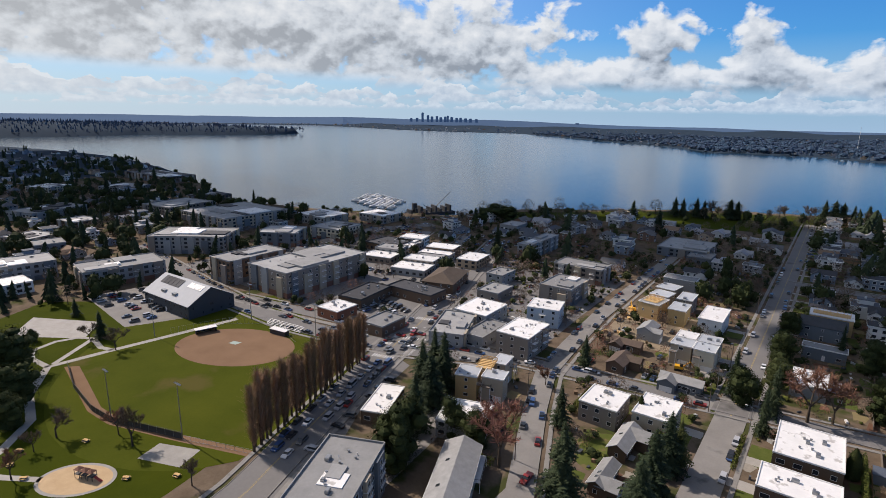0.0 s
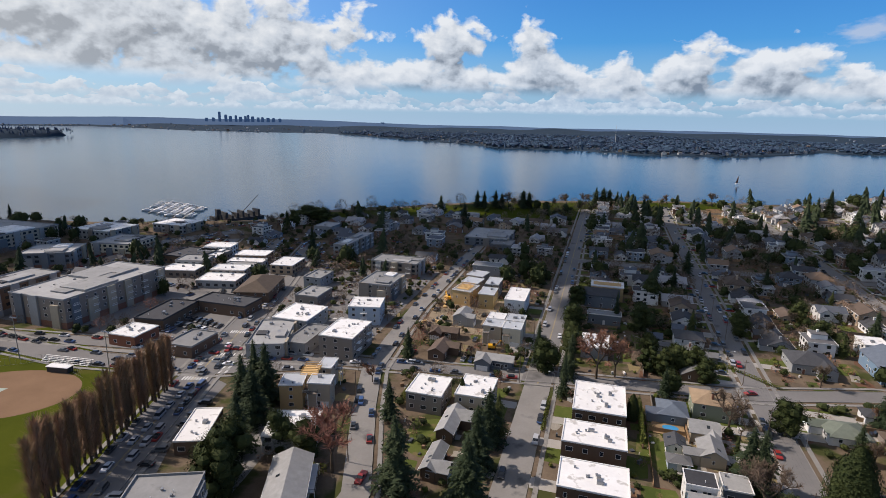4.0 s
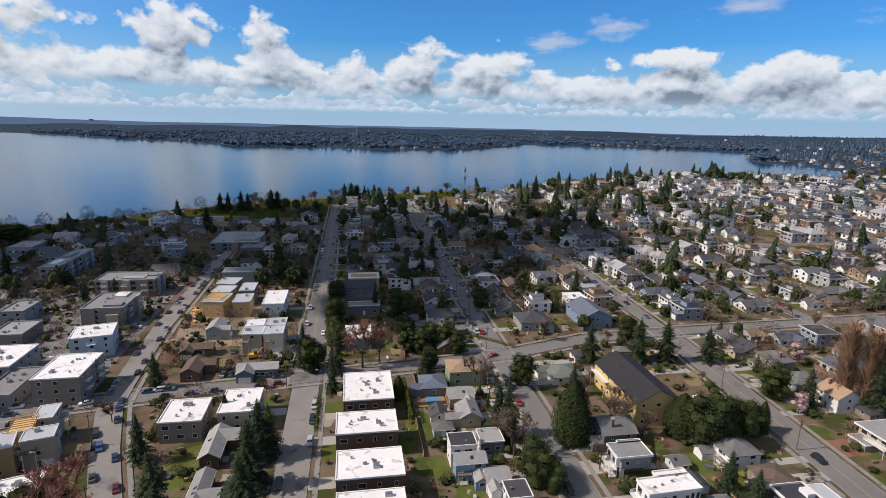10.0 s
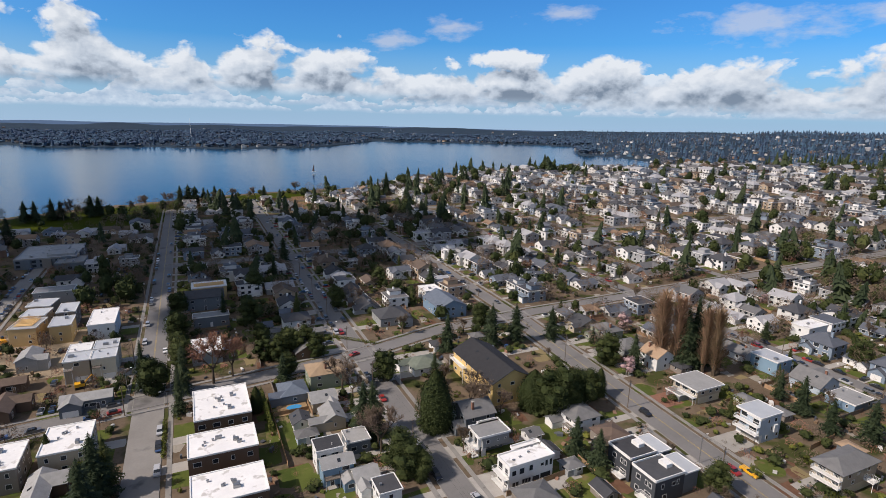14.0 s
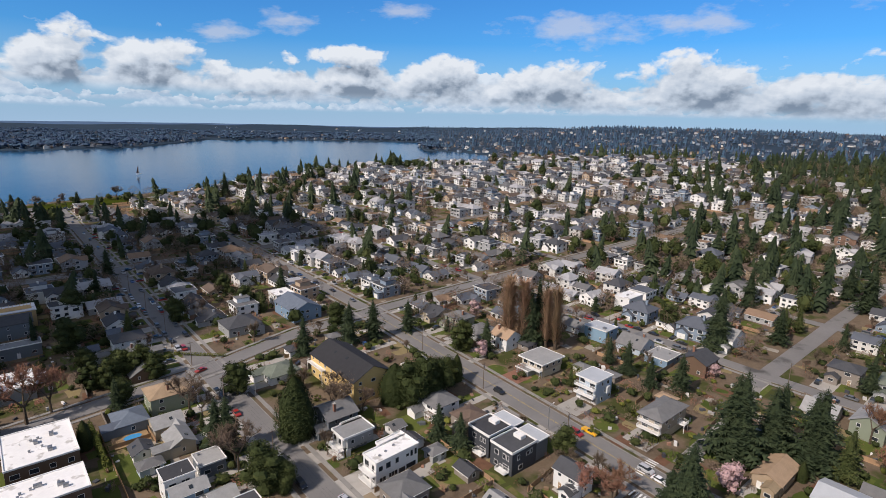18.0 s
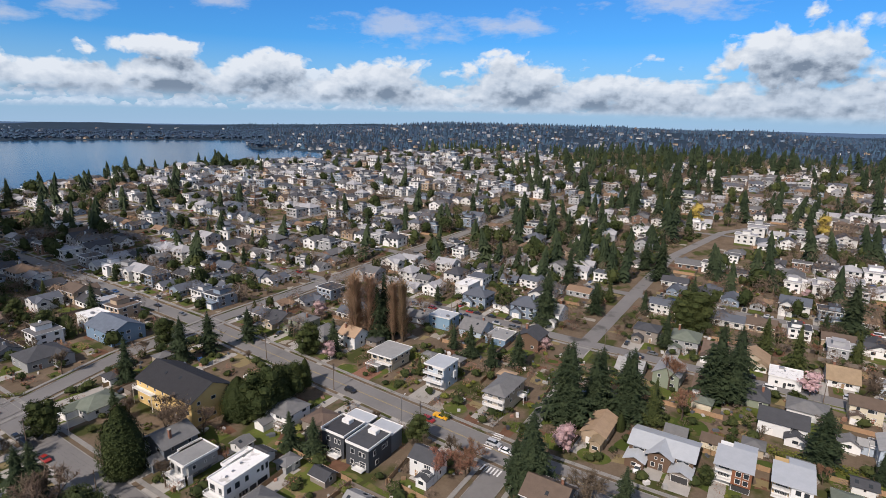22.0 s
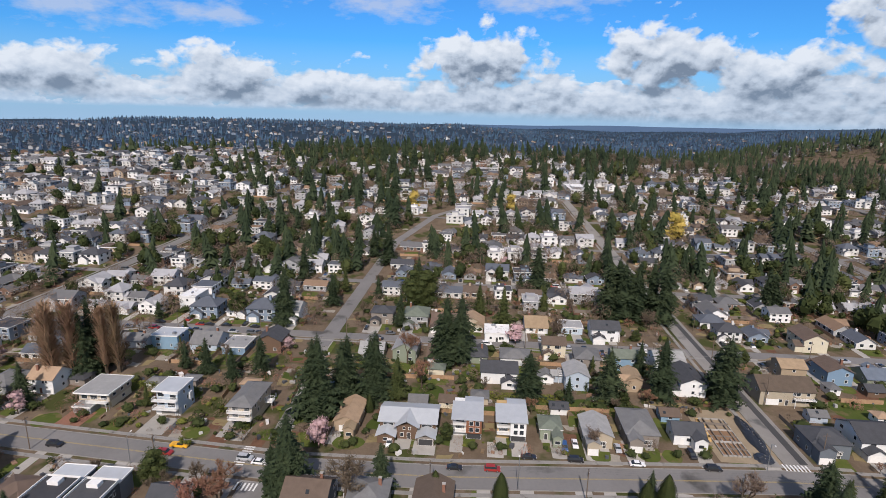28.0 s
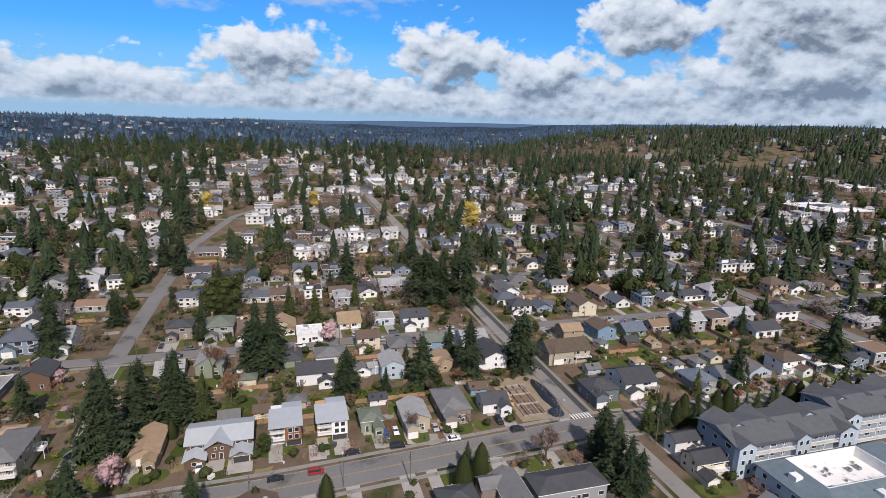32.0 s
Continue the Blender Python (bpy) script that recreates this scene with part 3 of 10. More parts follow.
# bearing and height of the crest of the wooded hill across the bay, and of the hill past the valley
CREST = np.array([(-99, 0), (-93, 26), (-88, 48), (-80, 50), (-72, 56), (-66, 57), (-58, 54), (-53, 44), (-47, 30), (-43, 17), (-39, 4), (-36, 0)])
UPLAND = np.array([(-180, 70), (-145, 82), (-133, 78), (-123, 68), (-118, 48), (-113, 20), (-107, 0)])
RISE = [(-180, 60), (-150, 96), (-141, 92), (-128, 72), (-122, 60), (-116, 30), (-103, 5), (-89, 4), (-75, 6), (-60, 10), (-46, 8), (-38, 6), (0, 2), (15, 4), (26, 3), (38, 2), (60, 2), (100, 20), (180, 50)]


def shore(b):
    t = np.array(SHORE)
    return np.interp(b, t[:, 0], t[:, 1]), np.interp(b, t[:, 0], t[:, 2])


def ease(u):
    u = min(1.0, max(0.0, u))
    return u * u * (3 - 2 * u)


def brow(b):
    return np.interp(b, BROW[:, 0], BROW[:, 1]), np.interp(b, BROW[:, 0], BROW[:, 2])


def height(x, y):
    """The land's height over the town's level."""
    b, r = degrees(atan2(-x, y)), hypot(x, y)
    if r < 300:
        return 0.0
    near, far = shore(b)
    bay = far - near > 80
    if near < r < far and bay:
        return -9.0
    edge, top = brow(b)
    if r < edge:
        return top * ease((r - 300) / (edge - 300))
    if bay and r < near:
        return top * (1 - ease((r - edge) / (near - edge)))
    t = np.array(RISE)
    start = far if bay else 900.0
    s = min(1.0, max(0.0, (r - start) / (4700 - start)))
    wob = noise.noise((x / 420, y / 420, 3.1)) * 14 * min(1, max(0, (r - start) / 500))
    land = np.interp(b, t[:, 0], t[:, 1]) * s ** 1.15 + max(-4, wob) * (0.4 + s)
    foot = far if bay else 1450.0
    land += np.interp(b, CREST[:, 0], CREST[:, 1], 0, 0) * ease((r - foot) / (2350 - min(foot, 2200))) * (1 - 0.6 * ease((r - 2900) / 900))
    land = max(land, np.interp(b, UPLAND[:, 0], UPLAND[:, 1]) * ease((r - 900) / 500))
    return top + (land - top) * ease((r - edge) / 380) if not bay else land


def fold(x, y):
    """Where a place of the level plan lies on the hill's slope, and how much smaller it is there: it keeps its bearing and its angle below the eye."""
    r, b = hypot(x, y), degrees(atan2(-x, y))
    edge, top = brow(b)
    if r < 301 or top < 0.5:
        return x, y, 0.0, 1.0
    lo, hi = 300 / r, 1.0
    for _ in range(22):
        m = (lo + hi) / 2
        q = m * r
        if top * ease((q - 300) / (edge - 300)) < 100 * (1 - m):
            lo = m
        else:
            hi = m
    k = (lo + hi) / 2
    return x * k, y * k, 100 * (1 - k), k


def unfold(x, y):
    """The place of the level plan that a place on the slope stands for."""
    r, b = hypot(x, y), degrees(atan2(-x, y))
    edge, top = brow(b)
    k = 1 - (top * ease((r - 300) / (edge - 300)) if r > 300 else 0) / 100
    return x / k, y / k


def laid(x, y, z):
    """A point over the level plan, laid on the slope."""
    a, b, h, k = fold(x, y)
    return a, b, h + z * k + (0.09 if k < 0.999 else 0)


def sheet():
    rings_in, rings_out = 46, 30
    bearings = np.concatenate([np.arange(-180, -150, 2.0), np.arange(-150, -50, 1.0), np.arange(-50, 90, 0.5), np.arange(90, 180, 2.0)])
    vs, fs = [], []
    k = rings_in + 3 + rings_out
    for b in bearings:
        near, far = shore(b)
        lake = far - near > 80
        near += 10 * noise.noise((b * 0.9, 0, 0)) + 5 * noise.noise((b * 3.1, 5, 0))
        far += 60 * noise.noise((b * 0.7, 9, 0)) + 25 * noise.noise((b * 2.3, 2, 0)) if lake else 0
        rs = [0, 150] + [290 + (near - 290) * (i / (rings_in - 3)) for i in range(rings_in - 2)]
        rs += [near + 8, far - 8, far] + [far + (4980 - far) * ((i + 1) / rings_out) ** 1.3 for i in range(rings_out)]
        for i, r in enumerate(rs):
            x, y = -sin(radians(b)) * r, cos(radians(b)) * r
            if i < rings_in:
                z = height(x, y) if r < shore(b)[0] or not lake else 0.0
            elif i < rings_in + 2 and lake:
                z = -7.0
            else:
                z = max(-1.5, height(x, y)) if lake else height(x, y)
                if lake and i == rings_in + 2:
                    z = -1.2
            vs.append((x, y, z))
    n = len(bearings)
    for a in range(n):
        c = (a + 1) % n
        for i in range(k - 1):
            fs.append((c * k + i, c * k + i + 1, a * k + i + 1, a * k + i))
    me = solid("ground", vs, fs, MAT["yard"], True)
    me.materials.append(MAT["hazed_wood_floor"])
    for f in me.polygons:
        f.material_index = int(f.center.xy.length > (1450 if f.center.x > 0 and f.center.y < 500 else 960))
    return me


tagged(new("ground", sheet()), "brown and mossy green yards, verges and haze-blue far woodland soil", "ground", kind="structure")

lake = Shape()
lake.poly([(4970 * cos(2 * pi * i / 96), 4970 * sin(2 * pi * i / 96), -2.6) for i in range(96)])
tagged(part("water", lake, "water"), "calm blue-grey lake mirroring the clouds", "lake", kind="structure")


def headland(b0, b1, r0, r1, top, name):
    """A wooded tongue of land that runs out into the lake."""
    vs, fs, n, k = [], [], 48, 14
    for i in range(n + 1):
        u = i / n
        b = b0 + (b1 - b0) * u
        w = (1 - u ** 3) ** 0.5 if u < 1 else 0.0
        mid = (r0 + r1) / 2 + (r1 - r0) * 0.12 * sin(u * 6)
        for j in range(k + 1):
            s = -1 + 2 * j / k
            r = mid + (r1 - r0) / 2 * s * max(w, 0.02)
            z = -4 + (top * (0.35 + 0.65 * (1 - u) ** 0.7) + 6) * max(0.0, 1 - s * s) ** 0.7 * (1 if u < 1 else 0)
            vs.append((-sin(radians(b)) * r, cos(radians(b)) * r, z))
    for i in range(n):
        for j in range(k):
            a = i * (k + 1) + j
            fs.append((a, a + 1, a + k + 2, a + k + 1))
    ob = new(name, solid(name, vs, fs, MAT["hazed_wood_floor"], True))
    tagged(ob, "dark wooded headland across the water", "headland", kind="structure")
    return np.array(vs)


HEADS = [headland(96, 62.3, 2380, 3300, 64, "backdrop_headland"), headland(75, 50.3, 2540, 3000, 44, "backdrop_point")]


# ---- roads ----
def ribbon(name, line, width, z, mat, label="", category="road", kind="structure", thick=0.0):
    """A strip along a line of points on the ground."""
    s = Shape()
    P = []
    for a, b in zip(line, line[1:]):
        n = max(1, int(hypot(b[0] - a[0], b[1] - a[1]) / 18)) if max(hypot(*a), hypot(*b)) > 300 else 1
        P += [Vector((a[0] + (b[0] - a[0]) * i / n, a[1] + (b[1] - a[1]) * i / n)) for i in range(n)]
    P.append(Vector(line[-1]))
    left, right = [], []
    for i, p in enumerate(P):
        d = (P[min(i + 1, len(P) - 1)] - P[max(i - 1, 0)]).normalized()
        nrm = Vector((-d.y, d.x)) * width / 2
        left.append(p + nrm), right.append(p - nrm)
    for i in range(len(P) - 1):
        a, b, c, d = left[i], right[i], right[i + 1], left[i + 1]
        s.poly([laid(p.x, p.y, z) for p in (b, c, d, a)])
        if thick:
            s.poly([laid(a.x, a.y, z), laid(d.x, d.y, z), laid(d.x, d.y, z - thick), laid(a.x, a.y, z - thick)])
            s.poly([laid(c.x, c.y, z), laid(b.x, b.y, z), laid(b.x, b.y, z - thick), laid(c.x, c.y, z - thick)])
    ob = part(name, s, mat)
    return tagged(ob, label, category, kind=kind)


def offset(line, off):
    P = [Vector((x, y)) for x, y in line]
    out_ = []
    for i, p in enumerate(P):
        d = (P[min(i + 1, len(P) - 1)] - P[max(i - 1, 0)]).normalized()
        out_.append((p.x - d.y * off, p.y + d.x * off))
    return out_


STREETS = []
NEXT_Z = [0.05]


def street(line, width=9.0, walks=(1, 1), mat="asphalt", centre=False, verge=1.6):
    """Carriageway with kerbs and pavements."""
    NEXT_Z[0] += 0.006
    z = NEXT_Z[0]
    ribbon("road", line, width, z, mat, "grey patched asphalt street", "road")
    for side, on in zip((1, -1), walks):
        if on:
            ribbon("kerb", offset(line, side * (width / 2 + 0.12)), 0.24, z + 0.11, "pavement", "concrete kerb beside the street", "kerb", thick=0.2)
            ribbon("pavement", offset(line, side * (width / 2 + verge + 0.8)), 1.45, z + 0.07, "pavement", "pale concrete pavement along the street", "pavement", thick=0.15)
    if centre:
        ribbon("centre_line", offset(line, 0.12), 0.14, z + 0.012, "paint_yellow", "worn yellow centre line", "road marking")
        ribbon("centre_line", offset(line, -0.2), 0.14, z + 0.012, "paint_yellow", "worn yellow centre line", "road marking")
    STREETS.append((line, width / 2 + 3.0))


def road_gap(x, y):
    """Distance from the nearest street's edge, negative on it."""
    best = 1e9
    p = Vector((x, y))
    for line, half in STREETS:
        for a, b in zip(line, line[1:]):
            a, b = Vector(a), Vector(b)
            ab = b - a
            s = max(0, min(1, (p - a).dot(ab) / ab.length_squared))
            best = min(best, (p - a - ab * s).length - half)
    return best


street([(-18.6, 20), (-18.6, 196)], 9.6, walks=(0, 1), mat="asphalt_old")
street([(-18.6, 196), (-18.5, 330), (-18, 640)], 9.6, centre=True)
street([(61, -20), (61.5, 145), (64, 460), (66, 690)], 8.4)
street([(146, -720), (145.2, -112)], 7.5, walks=(0, 1), mat="asphalt_old")
street([(145.2, -112), (145, -90), (137, 10), (136, 56), (150, 235)], 10.5, centre=True)
street([(150, 236), (154, 365), (157, 640)], 7.6, verge=2.2)
street([(235, -720), (235, 70), (238, 240), (241, 760)], 7.2, walks=(1, 0))
street([(320, -720), (322, 240), (326, 840)], 7.0, walks=(0, 0))
street([(425, -720), (428, 900)], 7.0, walks=(0, 0))
street([(545, -720), (549, 920)], 7.0, walks=(0, 0))
street([(690, -500), (694, 700)], 8.0, walks=(0, 0))
street([(-260, 168), (-92, 193), (-20, 203), (62, 214), (108, 228), (163, 232), (420, 240), (700, 250)], 8.0)
street([(222, 70.5), (237, 70), (430, 71), (560, 50), (640, 12)], 7.5, walks=(0, 0))
street([(152, -97), (282, -97.5), (700, -100)], 8.5, walks=(1, 0), mat="asphalt_old")
ribbon("road_patch", [(154, -98.6), (282, -99), (400, -99.5)], 2.4, 0.17, "asphalt_new", "dark strip of new asphalt along the street", "road")
street([(140, -103), (111, -103.2), (60, -104)], 5.6, (0, 1), mat="asphalt_old")
street([(-18, 395), (158, 400), (700, 410)], 8.5, walks=(1, 0))
street([(-18, 560), (158, 566), (700, 575)], 8.5, walks=(1, 0))
street([(60, -440), (400, -442), (900, -446)], 8.5, walks=(1, 0))
street([(100, -600), (400, -603), (900, -606)], 8.5, walks=(1, 0))
street([(129, 60.5), (105, 60), (70, 59.5)], 7.5)
street([(-120, -262), (152, -264), (700, -266)], 8.5, walks=(1, 0))


# ---- trees ----
def rnd(seed):
    return random.Random(seed)


def crown_fir(seed, h, spread, slim=1.0):
    """Whorls of drooping boughs, each a frond of many small needle sprays over a dark inner cone."""
    q, s = rnd(seed), Shape()
    z = h * 0.08
    while z < h * 0.985:
        u = z / h
        reach = spread * (1 - u) ** (0.85 * slim) * q.uniform(0.7, 1.12) * (0.82 + 0.18 * sin(seed * 1.7 + u * 17)) + 0.12
        n = max(5, int(12 - 6 * u))
        a0 = q.uniform(0, 6.3)
        for i in range(n):
            if q.random() < 0.1:
                continue
            a = a0 + 2 * pi * i / n + q.uniform(-0.3, 0.3)
            L = reach * q.uniform(0.6, 1.12)
            dx, dy = cos(a), sin(a)
            drop = L * q.uniform(0.12, 0.42) - 0.3 * u * L
            wdt = L * q.uniform(0.2, 0.3) + 0.12
            root, tip = Vector((0, 0, z + L * 0.12)), Vector((dx * L, dy * L, z - drop))
            side = Vector((-dy, dx, 0))
            m = 7 if L > 1.6 else 4
            for j in range(m):
                u0 = 0.12 + 0.86 * j / m
                p0 = root.lerp(tip, u0) + Vector((0, 0, 0.05 * L * sin(pi * u0)))
                k_ = wdt * (1.2 - 0.8 * u0)
                for sg in (1, -1):
                    e = p0 + side * sg * k_ * q.uniform(0.7, 1.35) + Vector((dx, dy, 0)) * L * q.uniform(0.05, 0.2) + Vector((0, 0, -k_ * q.uniform(0.1, 0.8)))
                    p1 = p0 + Vector((dx, dy, 0)) * L * 0.15 + Vector((0, 0, -k_ * q.uniform(-0.1, 0.35)))
                    s.poly([p0, e, p1] if sg > 0 else [p0, p1, e])
        z += max(0.30, h * 0.021) * q.uniform(0.8, 1.25) * (1.15 - 0.5 * u)
    rings = []
    for k in range(6):
        u = 0.1 + 0.8 * k / 5
        r = spread * 0.42 * (1 - u) ** 0.85 + 0.06
        rings.append([(r * cos(b) * q.uniform(.75, 1.2), r * sin(b) * q.uniform(.75, 1.2), h * u) for b in [2 * pi * j / 7 for j in range(7)]])
    for lo, hi in zip(rings, rings[1:]):
        s.hull(lo, hi, cap=False)
    s.poly([(0.1, 0, h * 0.95), (-0.06, 0.1, h * 0.95), (0, 0, h * 1.02)])
    s.poly([(-0.06, -0.1, h * 0.95), (0.1, 0, h * 0.95), (0, 0, h * 1.02)])
    return s


def leaves(s, q, c, r, n, size):
    for _ in range(n):
        a, b = q.uniform(0, 2 * pi), math.asin(q.uniform(-1, 1))
        k = q.uniform(0.75, 1.05)
        p = Vector((c[0] + r[0] * k * cos(b) * cos(a), c[1] + r[1] * k * cos(b) * sin(a), c[2] + r[2] * k * sin(b)))
        d = Vector((q.gauss(0, 1), q.gauss(0, 1), q.gauss(0, 1))).normalized()
        e = d.orthogonal().normalized()
        f = size * q.uniform(0.6, 1.4)
        s.poly([p - d * f, p + e * f * 0.7, p + d * f, p - e * f * 0.6 + Vector((0, 0, f * 0.3))])


def lump(s, q, x, y, z, r):
    """The dense inside of a clump of leaves."""
    rings = [[(x + r * k * cos(t) * q.uniform(.85, 1.1), y + r * k * sin(t) * q.uniform(.85, 1.1), z + r * .8 * e) for t in [2 * pi * j / 6 for j in range(6)]] for k, e in ((.45, -.85), (.98, -.2), (.85, .45), (.3, .92))]
    for lo, hi in zip(rings, rings[1:]):
        s.hull(lo, hi, cap=False)


def crown_broad(seed, h, spread, base=0.15, clumps=16, n=42, size=0.27):
    q, s = rnd(seed), Shape()
    for i in range(clumps):
        a, u = q.uniform(0, 2 * pi), q.random()
        z = h * (base + (0.92 - base) * u)
        w = spread * sin(pi * min(0.95, max(0.14, 0.12 + u * 0.8))) ** 0.7
        d = w * q.uniform(0.15, 0.72)
        r = spread * q.uniform(0.3, 0.5)
        leaves(s, q, (d * cos(a), d * sin(a), z), (r, r, r * q.uniform(0.7, 1.0)), n, size)
        lump(s, q, d * cos(a), d * sin(a), z, r * .66)
    return s


def crown_cone(seed, h, spread, n=4200, size=0.095):
    """A dense upright evergreen, narrow at the top."""
    q, s = rnd(seed), Shape()
    for _ in range(n):
        u = q.random() ** 1.35
        r = spread * (sin(pi * (0.28 + 0.72 * u)) ** 0.8) * q.uniform(0.78, 1.05)
        a = q.uniform(0, 2 * pi)
        p = Vector((r * cos(a), r * sin(a), 0.2 + (h - 0.3) * u))
        f = size * q.uniform(0.7, 1.5)
        o, up = Vector((cos(a), sin(a), 0.3)), Vector((q.uniform(-.4, .4), q.uniform(-.4, .4), 1))
        t = o.cross(up).normalized()
        s.poly([p - t * f * 0.7, p - up * f + o * f * 0.4, p + t * f * 0.7, p + up * f])
    rings = []
    for k in range(8):
        u = k / 7
        r = spread * .84 * (sin(pi * (0.28 + 0.72 * min(.985, u))) ** 0.8)
        rings.append([(r * cos(b) * q.uniform(.86, 1.06), r * sin(b) * q.uniform(.86, 1.06), 0.2 + (h - 0.5) * u) for b in [2 * pi * j / 9 for j in range(9)]])
    for lo, hi in zip(rings, rings[1:]):
        s.hull(lo, hi, cap=False)
    return s


def limbs(seed, h, spread, depth=5, upright=0.0, lean=1.0):
    """A bare crown: forking limbs and a haze of fine twigs. Returns wood and twigs."""
    q, wood, twigs = rnd(seed), Shape(), Shape()

    def grow(p, d, L, r, k):
        e = p + d * L
        wood.tube(p, e, r, r * 0.62, 5 if k > 2 else 3, cap=False)
        if k <= 2:
            for _ in range(15):
                t = (d + Vector((q.gauss(0, .8), q.gauss(0, .8), q.gauss(0.25 + upright, .5)))).normalized()
                b = p + d * L * q.uniform(0.2, 1.0)
                f = L * q.uniform(0.5, 1.15)
                w = t.orthogonal().normalized() * (0.03 + 0.014 * q.random())
                w.rotate(Euler((0, 0, q.uniform(0, 3))))
                twigs.poly([b - w, b + w, b + t * f])
                t2 = (t + Vector((q.gauss(0, .6), q.gauss(0, .6), q.gauss(0.1, .5)))).normalized()
                m = b + t * f * 0.5
                twigs.poly([m - w * 0.8, m + w * 0.8, m + t2 * f * 0.6])
        if k == 0:
            return
        for _ in range(3 if k > 1 else 2):
            t = (d * (0.75 + upright) + Vector((q.gauss(0, .55 * lean), q.gauss(0, .55 * lean), q.gauss(0.22 + upright, .25)))).normalized()
            grow(e - d * L * q.uniform(0, 0.25), t, L * q.uniform(0.62, 0.86), r * 0.6, k - 1)

    grow(Vector((0, 0, 0)), Vector((0, 0, 1)), h * 0.27, 0.022 * h, depth)
    zs = max(v[2] for v in twigs.v)
    for s in (wood, twigs):
        s.v = [(x * spread, y * spread, z * h / zs) for x, y, z in s.v]
    return wood, twigs


def poplar(seed, h):
    """A fastigiate bare poplar: steep rods close to the stem."""
    q, wood, twigs = rnd(seed), Shape(), Shape()
    wood.tube((0, 0, 0), (0, 0, h * 0.97), 0.32, 0.03, 6, cap=False)
    for i in range(560):
        z = h * q.uniform(0.06, 0.9)
        a = q.uniform(0, 2 * pi)
        L = min(h * 0.26, (h - z) * 0.85 + 0.6) * q.uniform(0.5, 1.0)
        out_ = 0.19 * q.uniform(0.6, 1.5)
        b = Vector((cos(a) * 0.1, sin(a) * 0.1, z))
        e = b + Vector((cos(a) * L * out_ + 0.3 * cos(a), sin(a) * L * out_ + 0.3 * sin(a), L))
        w = Vector((-sin(a), cos(a), 0)) * 0.07
        twigs.poly([b - w, b + w, e])
        m = b.lerp(e, 0.45)
        e2 = e + Vector((q.gauss(0, .5), q.gauss(0, .5), q.uniform(-1.5, 0.3)))
        twigs.poly([m - w * 0.7, m + w * 0.7, e2])
    return wood, twigs


def stem(h, r=0.25, lean=0.0):
    s = Shape()
    s.tube((0, 0, -0.3), (lean, 0, h * 0.5), r, r * 0.65, 7, cap=False)
    s.tube((lean, 0, h * 0.5), (lean * 1.4, 0, h), r * 0.65, r * 0.15, 7, cap=False)
    return s


TREES = {}


def plant(kind, name, label, category, crown, crown_mat, trunk, wood="bark"):
    """Keep one tree of a kind as meshes to be shared."""
    TREES.setdefault(kind, []).append((name, label, category, crown.mesh("crown", mats(crown_mat)), trunk.mesh("trunk", mats(wood))))


for i in range(5):
    plant("fir", "fir_tree", "tall dark green fir with drooping boughs", "tree", crown_fir(10 + i, 20, 6.0 + 0.8 * (i % 3), 0.8), "fir", stem(19, 0.34))
for i in range(3):
    plant("cedar", "cedar_tree", "yellow-green cedar with a broad skirt", "tree", crown_fir(30 + i, 14, 4.2, 0.8), "cedar", stem(13, 0.3))
for i in range(3):
    plant("cone", "cypress", "dense upright dark green evergreen", "tree", crown_cone(40 + i, 8, 1.9), "shrub", stem(6, 0.16))
for i in range(3):
    plant("broad", "evergreen_tree", "rounded dark broadleaf evergreen tree", "tree", crown_broad(50 + i, 9, 4.2, 0.08, 40, 230, 0.12), "shrub", stem(6, 0.3))
for i in range(3):
    plant("bush", "bush", "rounded green bush in a garden", "bush", crown_broad(60 + i, 2.2, 1.5, 0.2, 7, 60, 0.13), "hedge" if i == 1 else "shrub", stem(1.2, 0.08))
for i in range(4):
    w, t = limbs(70 + i, 10, 1.15, 4)
    plant("bare", "bare_tree", "leafless grey-brown deciduous garden tree", "tree", t, "twig", w)
for i in range(3):
    w, t = limbs(80 + i, 9, 1.1, 4, 0.1)
    plant("red", "bare_tree", "leafless reddish-brown tree among houses", "tree", t, "twig_red", w)
for i in range(4):
    w, t = poplar(90 + i, 22)
    plant("poplar", "poplar", "tall narrow leafless brown poplar", "tree", t, "twig_poplar", w)
for i in range(3):
    plant("blossom", "cherry_tree", "small cherry tree in pale pink blossom", "tree", crown_broad(100 + i, 6, 3.0, 0.28, 14, 46, 0.2), "blossom", stem(4, 0.16))
for i in range(2):
    plant("willow", "willow", "willow with bright yellow bare twigs", "tree", crown_broad(110 + i, 11, 5.5, 0.1, 18, 80, 0.26), "willow", stem(7, 0.35))
NATURAL = dict(fir=20, cedar=14, cone=8, broad=9, bush=2.2, bare=10, red=9, poplar=22, blossom=6, willow=11)
GROVE = rnd(5)


def tree(kind, x, y, h, wide=1.0, z=0.0, group=""):
    name, label, category, crown, trunk = GROVE.choice(TREES[kind])
    k = h / NATURAL[kind]
    at = pose(x, y, z, 0, 0, GROVE.uniform(0, 360)) @ Matrix.Diagonal((k * wide, k * wide, k, 1))
    ob = thing(name, label, category, at, group)
    part("trunk", trunk, None, ob)
    part("crown", crown, None, ob)
    return ob


# ---- houses ----
PANES = {}


